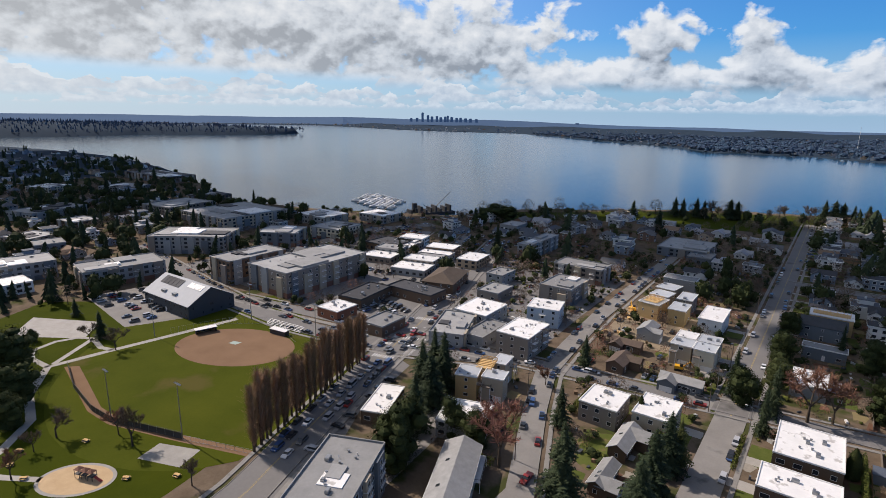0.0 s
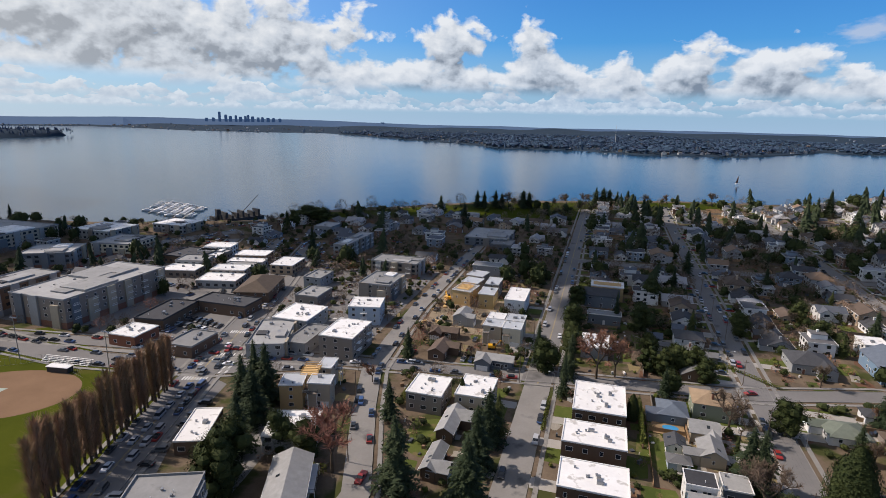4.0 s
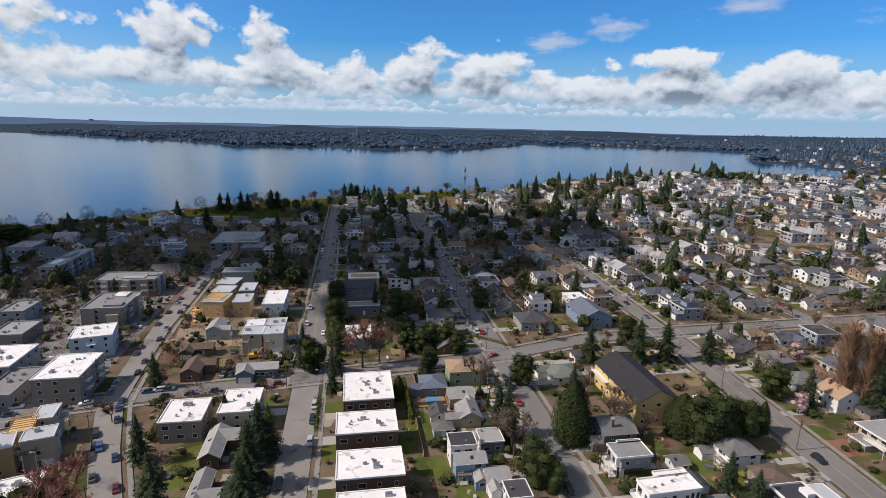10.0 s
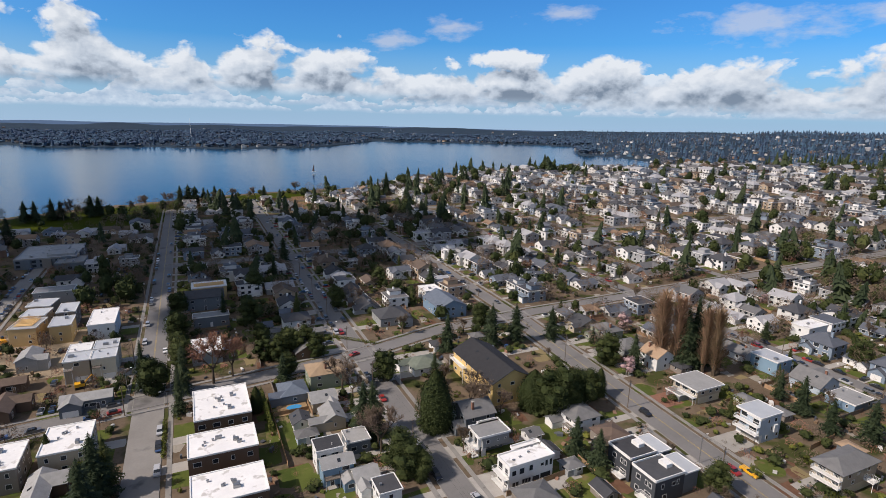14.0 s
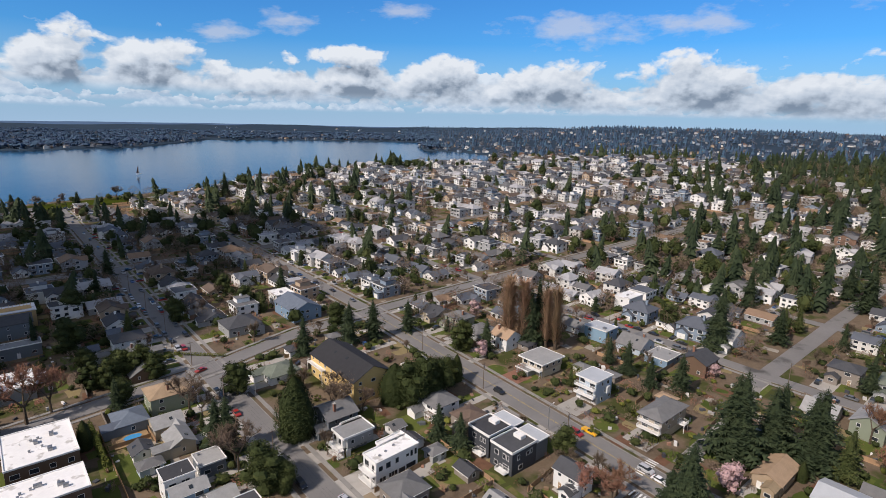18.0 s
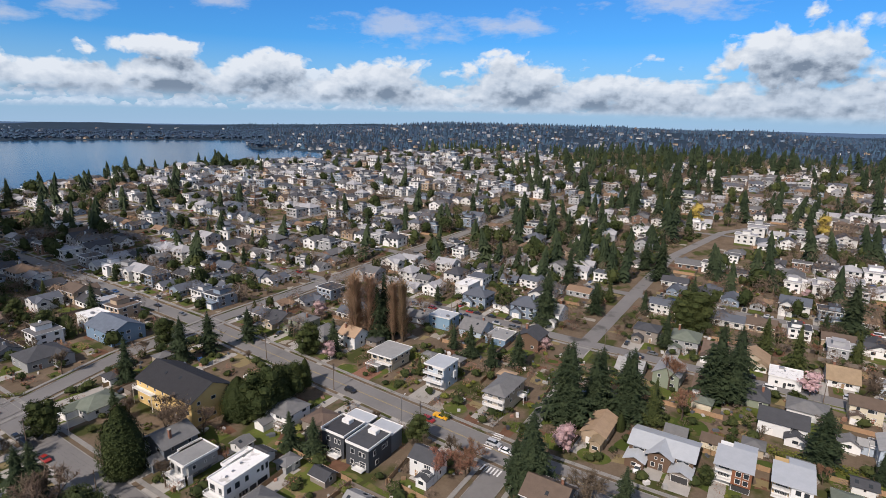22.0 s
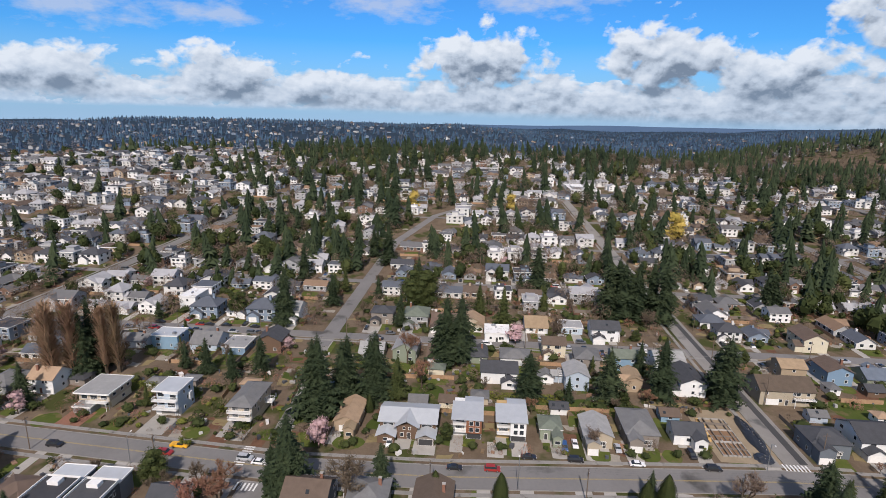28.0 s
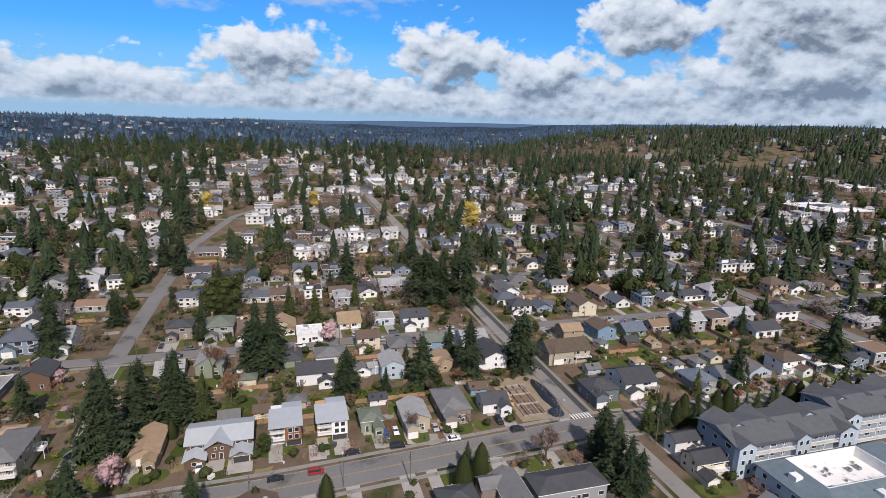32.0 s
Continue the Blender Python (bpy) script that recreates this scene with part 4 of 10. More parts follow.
def window_mesh(w, h, dark=False):
    """Frame, mullion and glass, facing -y, centred on its foot."""
    key = (round(w, 1), round(h, 1), dark)
    if key not in PANES:
        s, f = Shape(), 0.09
        w, h = key[0] / 2, key[1]
        a = [(-w, 0), (w, 0), (w, h), (-w, h)]
        b = [(-w + f, f), (w - f, f), (w - f, h - f), (-w + f, h - f)]
        rings = [[(x, 0.02, z) for x, z in a], [(x, -0.06, z) for x, z in a], [(x, -0.06, z) for x, z in b], [(x, -0.01, z) for x, z in b]]
        s.v = [p for r in rings for p in r]
        for r in range(3):
            for i in range(4):
                j = (i + 1) % 4
                s.f.append((r * 4 + i, r * 4 + j, r * 4 + 4 + j, r * 4 + 4 + i))
                s.m.append(0)
        s.f.append((12, 13, 14, 15))
        s.m.append(1)
        PANES[key] = s.mesh("window", mats("trim_dark" if dark else "trim", "glass"))
    return PANES[key]


def door_mesh(w, h, mat):
    s = Shape()
    a = [(-w / 2 - 0.1, 0), (w / 2 + 0.1, 0), (w / 2 + 0.1, h + 0.1), (-w / 2 - 0.1, h + 0.1)]
    b = [(-w / 2, 0.02), (w / 2, 0.02), (w / 2, h), (-w / 2, h)]
    rings = [[(x, 0.02, z) for x, z in a], [(x, -0.06, z) for x, z in a], [(x, -0.06, z) for x, z in b], [(x, -0.02, z) for x, z in b]]
    s.v = [p for r in rings for p in r]
    for r in range(3):
        for i in range(4):
            j = (i + 1) % 4
            s.f.append((r * 4 + i, r * 4 + j, r * 4 + 4 + j, r * 4 + 4 + i))
            s.m.append(0)
    s.f.append((12, 13, 14, 15))
    s.m.append(1)
    return s.mesh("door", mats("trim", mat))


DOORS = {}


def put_door(ob, x, y, w, h, rz, mat, name="door", label=""):
    key = (w, h, mat.name)
    if key not in DOORS:
        DOORS[key] = door_mesh(w, h, mat)
    part(name, DOORS[key], None, ob, label, pose(x, y, 0.15, 0, 0, rz))


def slab(s, pts, t, slot=0):
    """A roof plane with thickness."""
    s.hull([(x, y, z - t) for x, y, z in pts], pts, slot)


def gable_roof(s, x0, x1, y0, y1, z, rise, over=0.45, along="x", t=0.16):
    if along == "x":
        ym, k = (y0 + y1) / 2, rise / ((y1 - y0) / 2)
        a, b = x0 - over, x1 + over
        slab(s, [(a, y0 - over, z - over * k), (b, y0 - over, z - over * k), (b, ym, z + rise), (a, ym, z + rise)], t)
        slab(s, [(b, y1 + over, z - over * k), (a, y1 + over, z - over * k), (a, ym, z + rise), (b, ym, z + rise)], t)
    else:
        xm, k = (x0 + x1) / 2, rise / ((x1 - x0) / 2)
        a, b = y0 - over, y1 + over
        slab(s, [(x0 - over, b, z - over * k), (x0 - over, a, z - over * k), (xm, a, z + rise), (xm, b, z + rise)], t)
        slab(s, [(x1 + over, a, z - over * k), (x1 + over, b, z - over * k), (xm, b, z + rise), (xm, a, z + rise)], t)


def hip_roof(s, x0, x1, y0, y1, z, rise, over=0.5, t=0.16):
    a, b, c, d = x0 - over, x1 + over, y0 - over, y1 + over
    half = min(b - a, d - c) / 2
    if b - a >= d - c:
        p, q = (a + half, (c + d) / 2, z + rise), (b - half, (c + d) / 2, z + rise)
        slab(s, [(a, c, z), (b, c, z), q, p], t), slab(s, [(b, d, z), (a, d, z), p, q], t)
        slab(s, [(b, c, z), (b, d, z), q], t), slab(s, [(a, d, z), (a, c, z), p], t)
    else:
        p, q = ((a + b) / 2, c + half, z + rise), ((a + b) / 2, d - half, z + rise)
        slab(s, [(b, c, z), (b, d, z), q, p], t), slab(s, [(a, d, z), (a, c, z), p, q], t)
        slab(s, [(a, c, z), (b, c, z), p], t), slab(s, [(b, d, z), (a, d, z), q], t)


def gable_wall(s, x0, x1, y0, y1, z, rise, along="x"):
    if along == "x":
        ym = (y0 + y1) / 2
        for x in (x0, x1):
            s.hull([(x - 0.01, y0, z), (x - 0.01, y1, z), (x - 0.01, ym, z + rise)], [(x + 0.01, y0, z), (x + 0.01, y1, z), (x + 0.01, ym, z + rise)])
    else:
        xm = (x0 + x1) / 2
        for y in (y0, y1):
            s.hull([(x0, y - 0.01, z), (x1, y - 0.01, z), (xm, y - 0.01, z + rise)], [(x0, y + 0.01, z), (x1, y + 0.01, z), (xm, y + 0.01, z + rise)])


def clutter(ob, q, x0, x1, y0, y1, z, n):
    """Vents and plant boxes on a flat roof."""
    for _ in range(n):
        x, y = q.uniform(x0 + 1, x1 - 1), q.uniform(y0 + 1, y1 - 1)
        s, k = Shape(), q.random()
        if k < 0.45:
            s.box(-0.25, 0.25, -0.25, 0.25, 0, 0.5)
            s.box(-0.32, 0.32, -0.32, 0.32, 0.5, 0.6)
            part("vent", s, "steel", ob, "", pose(x, y, z))
        elif k < 0.75:
            a, b = q.uniform(0.5, 1.0), q.uniform(0.4, 0.7)
            s.box(-a, a, -b, b, 0.08, 0.85)
            s.box(-a * 0.8, a * 0.8, -b * 0.8, b * 0.8, 0.85, 0.95)
            part("air_unit", s, "steel", ob, "", pose(x, y, z))
        else:
            s.tube((0, 0, 0), (0, 0, 0.7), 0.1, 0.1, 8)
            part("vent_pipe", s, "trim", ob, "", pose(x, y, z))


def facade(ob, q, w, d, floors, storey, base, win=(1.2, 1.3), gap=3.0, sides="fblr", dark=False, skip=0.12, inset=0.0):
    turn = ob.matrix_basis.to_3x3()
    for side in sides:
        out_ = turn @ Vector({"f": (0, -1, 0), "b": (0, 1, 0), "r": (1, 0, 0), "l": (-1, 0, 0)}[side])
        if out_.dot(ob.matrix_basis.translation) > 25:
            continue
        L = w if side in "fb" else d
        n = max(1, int((L - 0.8) // gap))
        for k in range(floors):
            for i in range(n):
                if q.random() < skip:
                    continue
                u = -L / 2 + L * (i + 0.5) / n
                ww = win[0] * q.choice((0.7, 1.0, 1.0, 1.5))
                ww = min(ww, L / n - 0.5)
                z = base + k * storey + 0.95
                x, y, rz = {"f": (u, -d / 2, 0), "b": (-u, d / 2, 180), "r": (w / 2, u, 90), "l": (-w / 2, -u, -90)}[side]
                part("window", window_mesh(ww, win[1], dark), None, ob, "", pose(x, y, z, 0, 0, rz))


def house(x, y, rot=0.0, w=11.0, d=9.0, floors=1, roof="gable", wall="white", top="grey", seed=0, along="x", wing=0, chimney=True, garage=False, label="", z=0.0, storey=2.75, group="", dark=False):
    """A detached house whose front faces its own -y."""
    q = rnd(seed * 7 + 1)
    words = {"gable": "gabled", "hip": "hipped", "flat": "flat"}[roof]
    tops = {"m": "white", "g": "grey", "d": "dark", "s": "pale metal"}.get(top, top) if roof == "flat" else top
    ob = thing("house", label or "%s %s house with a %s %s roof" % (wall.replace("_", " "), ("one-storey", "two-storey", "three-storey")[floors - 1], tops, words), "house", pose(x, y, z, 0, 0, rot), group)
    base, x0, x1, y0, y1 = 0.35, -w / 2, w / 2, -d / 2, d / 2
    h = base + floors * storey
    body = Shape()
    body.box(x0, x1, y0, y1, -0.4, h)
    rt = Shape()
    if roof == "gable":
        rise = (d if along == "x" else w) * 0.5 * q.uniform(0.42, 0.6)
        gable_wall(body, x0, x1, y0, y1, h, rise - 0.06, along)
        gable_roof(rt, x0, x1, y0, y1, h + 0.05, rise, 0.5, along)
        rm = ROOFS[top]
    elif roof == "hip":
        rise = min(w, d) * 0.5 * q.uniform(0.38, 0.5)
        hip_roof(rt, x0, x1, y0, y1, h + 0.1, rise)
        rm = ROOFS[top]
    else:
        rise = 0.5
        rm = {"m": MAT["membrane"], "g": MAT["membrane_grey"], "d": MAT["membrane_dark"], "s": MAT["metal_roof"]}[top]
        rt.box(x0 - 0.25, x1 + 0.25, y0 - 0.25, y1 + 0.25, h, h + 0.3)
        for a, b, c, e in ((x0 - .28, x1 + .28, y0 - .28, y0 - .05), (x0 - .28, x1 + .28, y1 + .05, y1 + .28), (x0 - .28, x0 - .05, y0 - .05, y1 + .05), (x1 + .05, x1 + .28, y0 - .05, y1 + .05)):
            s = Shape()
            s.box(a, b, c, e, h + 0.05, h + 0.5)
            part("parapet", s, "trim", ob)
    part("body", body, [WALLS[wall]], ob)
    roof_ob = part("roof", rt, [rm], ob)
    if wing:
        ww, wd = w * 0.42, 3.2 + q.random() * 1.5
        wx = wing * (w / 2 - ww / 2 - 0.2)
        hw = base + max(1, floors - 1) * storey + (0.0 if floors > 1 else -0.15)
        s, r2 = Shape(), Shape()
        s.box(wx - ww / 2, wx + ww / 2, y0 - wd, y0, -0.4, hw)
        if roof == "flat":
            r2.box(wx - ww / 2 - 0.2, wx + ww / 2 + 0.2, y0 - wd - 0.2, y0 - 0.3, hw, hw + 0.35)
        else:
            rs = ww * 0.5 * 0.55
            gable_wall(s, wx - ww / 2, wx + ww / 2, y0 - wd, y0 - 0.02, hw, rs - 0.06, "y")
            gable_roof(r2, wx - ww / 2, wx + ww / 2, y0 - wd, y0 + (0.0 if floors > 1 else 2.2), hw + 0.05, rs, 0.4, "y")
        part("wing_body", s, [WALLS[wall]], ob)
        part("wing_roof", r2, [rm], ob)
        if garage:
            put_door(ob, wx, y0 - wd, min(4.4, ww - 0.7), 2.1, 0, MAT["trim"], "garage_door")
        else:
            part("window", window_mesh(1.8, 1.3, dark), None, ob, "", pose(wx, y0 - wd, base + 0.9))
    near = hypot(x, y) < 270
    if roof != "flat" and near:
        for sy in (-1, 1) if hypot(x, y) < 165 else ():
            if roof == "gable" and along == "x" or roof == "hip":
                s = Shape()
                ez = h + (0.1 if roof == "hip" else 0.05 - 0.5 * rise / (d / 2))
                s.box(x0 - 0.5, x1 + 0.5, sy * (d / 2 + 0.5) - 0.07, sy * (d / 2 + 0.5) + 0.07, ez - 0.2, ez - 0.02)
                part("gutter", s, "trim", ob)
        if roof == "gable" and along == "x":
            for _ in range(q.choice((0, 1, 2))):
                sy, u, f = q.choice((-1, 1)), q.uniform(-0.35, 0.35) * w, q.uniform(0.3, 0.7)
                s = Shape()
                s.box(-0.45, 0.45, -0.55, 0.55, -0.05, 0.1)
                tilt = degrees(atan2(rise, d / 2)) * sy * -1
                part("skylight", s, "glass", roof_ob, "", pose(u, sy * d / 2 * (1 - f), h + 0.07 + rise * f, tilt))
    if floors > 1 and near and w > 6.5:
        bw = w * q.uniform(0.32, 0.5)
        bx, bz = q.choice((-1, 1)) * (w / 2 - bw / 2 - 0.2), base + (floors - 1) * storey - 0.1
        s, r, g = Shape(), Shape(), Shape()
        s.box(-bw / 2, bw / 2, -1.9, 0, 0, 0.18)
        deck = part("deck", s, "fence_old" if q.random() < .4 else "trim", ob, "", pose(bx, y0, bz))
        for a_, b_, c_, e_ in ((-bw / 2, bw / 2, -1.9, -1.84), (-bw / 2, -bw / 2 + .06, -1.84, 0), (bw / 2 - .06, bw / 2, -1.84, 0)):
            r.box(a_, b_, c_, e_, 1.02, 1.1)
            n_ = int(max(b_ - a_, e_ - c_) / .3)
            for i_ in range(n_ + 1):
                u_ = i_ / max(1, n_)
                xx, yy = a_ + (b_ - a_ - .04) * u_ if b_ - a_ > .1 else a_, c_ + (e_ - c_ - .04) * u_ if e_ - c_ > .1 else c_
                r.box(xx, xx + .04, yy, yy + .04, .18, 1.02, bottom=False)
        part("railing", r, "trim_dark" if dark or q.random() < .3 else "trim", deck)
        for sx in (-1, 1):
            g = Shape()
            g.box(-.08, .08, -.08, .08, 0, bz)
            part("deck_post", g, "trim", deck, "", pose(sx * (bw / 2 - .15), -1.75, -bz))
        if not wing:
            put_door(ob, -bx * 0.9, y0, min(4.6, w * 0.36), 2.2, 0, MAT["trim"], "garage_door")
    if near and floors < 3:
        part("window", window_mesh(2.2, 1.4, dark), None, ob, "", pose(wing * w * 0.05 + w * 0.18, y0 - 0.004, base + (floors - 1) * storey + 0.85))
    facade(ob, q, w, d, floors, storey, base, dark=dark, gap=3.0 if hypot(x, y) < 165 else 4.4, skip=0.12 if hypot(x, y) < 260 else 0.3)
    put_door(ob, -wing * w * 0.22, y0, 1.0, 2.1, 0, q.choice((MAT["brick"], MAT["trim_dark"], MAT["trim_dark"], MAT["trim"], MAT["fence"])))
    if hypot(x, y) < 190:
        part("step", Shape().box(-1.4, 1.4, -1.6, 0, -0.3, 0.14), "concrete", ob, "", pose(-wing * w * 0.22, y0, 0))
    if chimney and roof != "flat":
        s = Shape()
        cx, cy = (w * 0.28 * q.choice((-1, 1)), q.uniform(-0.2, 0.2) * d)
        s.box(-0.4, 0.4, -0.35, 0.35, 0, rise + 1.5)
        stack = part("chimney", s, "brick", ob, "", pose(cx, cy, h - 0.4))
        s = Shape()
        s.box(-0.47, 0.47, -0.42, 0.42, rise + 1.5, rise + 1.65)
        part("chimney_cap", s, "concrete", stack)
    if roof == "flat":
        clutter(ob, q, x0, x1, y0, y1, h + 0.3, 1 + int(w * d / 60) if hypot(x, y) < 260 else 1)
    return ob


def block(x, y, rot, w, d, floors, wall, top="g", seed=0, label="", storey=3.1, balconies=True, accent=None, name="apartment_building", far=False, category="building", units=0.02, dark=False, sides="fblr", skip=0.05):
    """A flat-roofed block with parapets, rows of windows, balconies and rooftop plant."""
    q = rnd(seed * 13 + 3)
    ob = thing(name, label, category, pose(x, y, 0, 0, 0, rot))
    x0, x1, y0, y1, h = -w / 2, w / 2, -d / 2, d / 2, floors * storey + 0.5
    body, rt = Shape(), Shape()
    body.box(x0, x1, y0, y1, -0.4, h)
    part("body", body, [WALLS[wall]], ob)
    rm = {"m": MAT["membrane"], "g": MAT["membrane_grey"], "d": MAT["membrane_dark"], "s": MAT["metal_roof"]}[top]
    rt.box(x0 - 0.05, x1 + 0.05, y0 - 0.05, y1 + 0.05, h, h + 0.25)
    part("roof", rt, [rm], ob)
    for a, b, c, e in ((x0 - .15, x1 + .15, y0 - .15, y0 + .15), (x0 - .15, x1 + .15, y1 - .15, y1 + .15), (x0 - .15, x0 + .15, y0 + .15, y1 - .15), (x1 - .15, x1 + .15, y0 + .15, y1 - .15)):
        s = Shape()
        s.box(a, b, c, e, h + 0.02, h + (0.5 if top == "m" else 0.8))
        part("parapet", s, [WALLS[accent] if accent else (MAT["trim"] if top == "m" else rm)], ob)
    if w * d > 420 and units and floors > 1:
        # bays that step out of the long sides, and raised stretches of roof
        tint = [WALLS[c] for c in ("grey", "taupe", "beige", "slate")]
        for across, sgn, edge, L in ((0, -1, d / 2, w), (0, 1, d / 2, w), (1, -1, w / 2, d), (1, 1, w / 2, d)):
            out_ = Vector((sgn, 0, 0) if across else (0, sgn, 0))
            if (ob.matrix_basis.to_3x3() @ out_).dot(ob.matrix_basis.translation) > 25 or L < 16:
                continue
            n = max(2, int(L // 9))
            hue = q.choice(tint)
            for i in range(n):
                u, a = -L / 2 + L * (i + 0.5 + q.uniform(-.12, .12)) / n, q.uniform(1.7, 2.8)
                e0, e1 = sorted((sgn * edge, sgn * (edge + 1.0)))
                top_ = h + q.choice((.3, .9, -2.6))
                s = Shape().box(e0, e1, u - a, u + a, 0, top_) if across else Shape().box(u - a, u + a, e0, e1, 0, top_)
                bay = part("bay", s, [hue if i % 2 else q.choice(tint)], ob)
                for k in range(floors if hypot(x, y) < 300 else 0):
                    at = (sgn * (edge + 1.0), u) if across else (u, sgn * (edge + 1.0))
                    part("window", window_mesh(1.8, 1.6), None, bay, "", pose(*at, k * storey + 1.2, 0, 0, (90 * sgn if across else (0 if sgn < 0 else 180))))
        if floors > 2:
            part("ground_floor", Shape().box(x0 - .14, x1 + .14, y0 - .14, y1 + .14, -.3, storey * .9), "brick" if q.random() < .5 else [WALLS["slate"]], ob)
        for k in range(2 + int(w * d / 700)):
            a, b = q.uniform(.08, .2) * w, q.uniform(.1, .24) * d
            u, v = q.uniform(x0 + a + 1, x1 - a - 1), q.uniform(y0 + b + 1, y1 - b - 1)
            part("roof_level", Shape().box(u - a, u + a, v - b, v + b, h + .2, h + q.uniform(.5, 1.5)), [q.choice((MAT["membrane_grey"], MAT["membrane"], MAT["membrane_dark"], rm))], ob)
    if far:
        for side, L in (("f", w), ("b", w), ("l", d), ("r", d)):
            s, n = Shape(), max(2, int(L // 4))
            for k in range(floors):
                for i in range(n):
                    u = -L / 2 + L * (i + 0.5) / n
                    s.box(u - 1.1, u + 1.1, -0.05, 0.04, k * storey + 1.2, k * storey + 2.8)
            xx, yy, rz = {"f": (0, y0, 0), "b": (0, y1, 180), "r": (x1, 0, 90), "l": (x0, 0, -90)}[side]
            tagged(part("glazing", s, "glass", ob, "", pose(xx, yy, 0, 0, 0, rz)), kind="stuff")
    else:
        facade(ob, q, w, d, floors, storey, 0.5, (1.5, 1.5), 3.6 if hypot(x, y) < 220 else 4.4, sides, dark, skip)
    if balconies:
        n = max(1, int(w // 9))
        for sgn, yy, rz in ((-1, y0, 0), (1, y1, 180)):
            if (ob.matrix_basis.to_3x3() @ Vector((0, sgn, 0))).dot(ob.matrix_basis.translation) > 25:
                continue
            for k in range(1, floors):
                for i in range(n):
                    u = -w / 2 + w * (i + 0.5) / n
                    s = Shape()
                    s.box(-1.6, 1.6, -1.5, 0, 0, 0.15)
                    for a in range(9):
                        s.box(-1.58 + a * 0.385, -1.53 + a * 0.385, -1.48, -1.43, 0.15, 1.05)
                    s.box(-1.6, 1.6, -1.5, -1.42, 1.05, 1.12)
                    part("balcony", s, "trim" if not dark else "trim_dark", ob, "", pose(u * -sgn, yy, k * storey + 0.45, 0, 0, rz))
    far_off = hypot(x, y) > 330
    clutter(ob, q, x0 * .75, x1 * .75, y0 * .7, y1 * .7, h + 0.25, (2 + int(w * d * 0.004) if far_off else min(10, 2 + int(w * d * units * 1.3))) if units else 0)
    return ob


def gabled_block(x, y, rot, w, d, floors, wall, top, seed, label, storey):
    """A long block under pitched roofs: tiers of white balconies between gabled wings in front, cross gables behind."""
    ob = block(x, y, rot, w, d, floors, wall, "d", seed, label, storey, False, units=0)
    h = floors * storey + 0.5
    for o in list(ob.children):
        if o.name.startswith(("parapet", "vent", "air_unit")):
            bpy.data.objects.remove(o)
    front = -1 if (ob.matrix_basis.to_3x3() @ Vector((0, -1, 0))).dot(ob.matrix_basis.translation) < 0 else 1
    r, g = Shape(), Shape()
    gable_roof(r, -w / 2, w / 2, -d / 2, d / 2, h + 0.3, d * 0.13, 0.7)
    gable_wall(g, -w / 2, w / 2, -d / 2, d / 2, h + 0.2, d * 0.13 - 0.1)
    part("pitched_roof", r, [ROOFS[top]], ob), part("gable_end", g, [WALLS[wall]], ob)
    # cross gables towards the back, of unlike widths
    for u, a, rise in ((-w * .36, 4.6, 2.6), (-w * .08, 3.4, 2.1), (w * .26, 5.2, 2.9)):
        s, q = Shape(), Shape()
        b0, b1 = sorted((-front * (d / 2 + 0.5), front * d * 0.1))
        s.box(u - a, u + a, b0, b1, h - 2.5, h + 0.5)
        gable_wall(s, u - a, u + a, b0, b1, h + 0.5, rise - .1, "y")
        gable_roof(q, u - a, u + a, b0, b1, h + 0.6, rise, 0.5, "y")
        part("cross_gable", s, [WALLS["pale_blue"]], ob), part("cross_roof", q, [ROOFS[top]], ob)
        part("window", window_mesh(1.6, 1.5), None, ob, "", pose(u, -front * (d / 2 + 0.5), h - 1.2, 0, 0, 0 if front > 0 else 180))
    # wings in front, with white gables
    rz, yf = (0, -d / 2) if front < 0 else (180, d / 2)
    wings = ((-w * .43, 3.0), (w * .04, 2.6), (w * .43, 3.2))
    for u, a in wings:
        s, q = Shape(), Shape()
        b0, b1 = sorted((yf + front * 1.6, yf - front * 5))
        s.box(u - a, u + a, b0, b1, 0, h + 0.1)
        gable_wall(s, u - a, u + a, b0, b1, h + 0.1, 1.5, "y")
        gable_roof(q, u - a, u + a, b0, b1, h + 0.2, 1.6, 0.45, "y")
        part("wing", s, [WALLS["pale_blue"]], ob), part("wing_roof", q, [ROOFS[top]], ob)
        for k in range(floors):
            for e in (-1.2, 1.2):
                part("window", window_mesh(1.3, 1.6), None, ob, "", pose(u + e, yf + front * 1.6, k * storey + 1.3, 0, 0, rz))
    # white balcony tiers between them
    for (ua, wa), (ub, wb_) in zip(wings, wings[1:]):
        a0, a1 = ua + wa, ub - wb_
        for k in range(floors):
            n = max(1, int((a1 - a0) / 5))
            for i in range(n):
                u0, u1 = a0 + (a1 - a0) * i / n, a0 + (a1 - a0) * (i + 1) / n
                s = Shape()
                e0, e1 = sorted((yf, yf + front * 1.5))
                s.box(u0, u1, e0, e1, k * storey + .35, k * storey + .55)
                f0, f1 = sorted((yf + front * 1.42, yf + front * 1.5))
                s.box(u0, u1, f0, f1, k * storey + 1.45, k * storey + 1.55)
                m = int((u1 - u0) / .3)
                for j in range(m):
                    uu = u0 + (u1 - u0) * j / m
                    s.box(uu, uu + .05, f0, f1, k * storey + .55, k * storey + 1.45, bottom=False)
                s.box(u0 - .1, u0 + .1, f0, f1, k * storey + .55, (k + 1) * storey + .4)
                part("balcony", s, "trim", ob)
        s = Shape()
        e0, e1 = sorted((yf, yf + front * 1.8))
        s.box(a0, a1, e0, e1, h - .1, h + .1)
        part("balcony_roof", s, [ROOFS[top]], ob)
    return ob


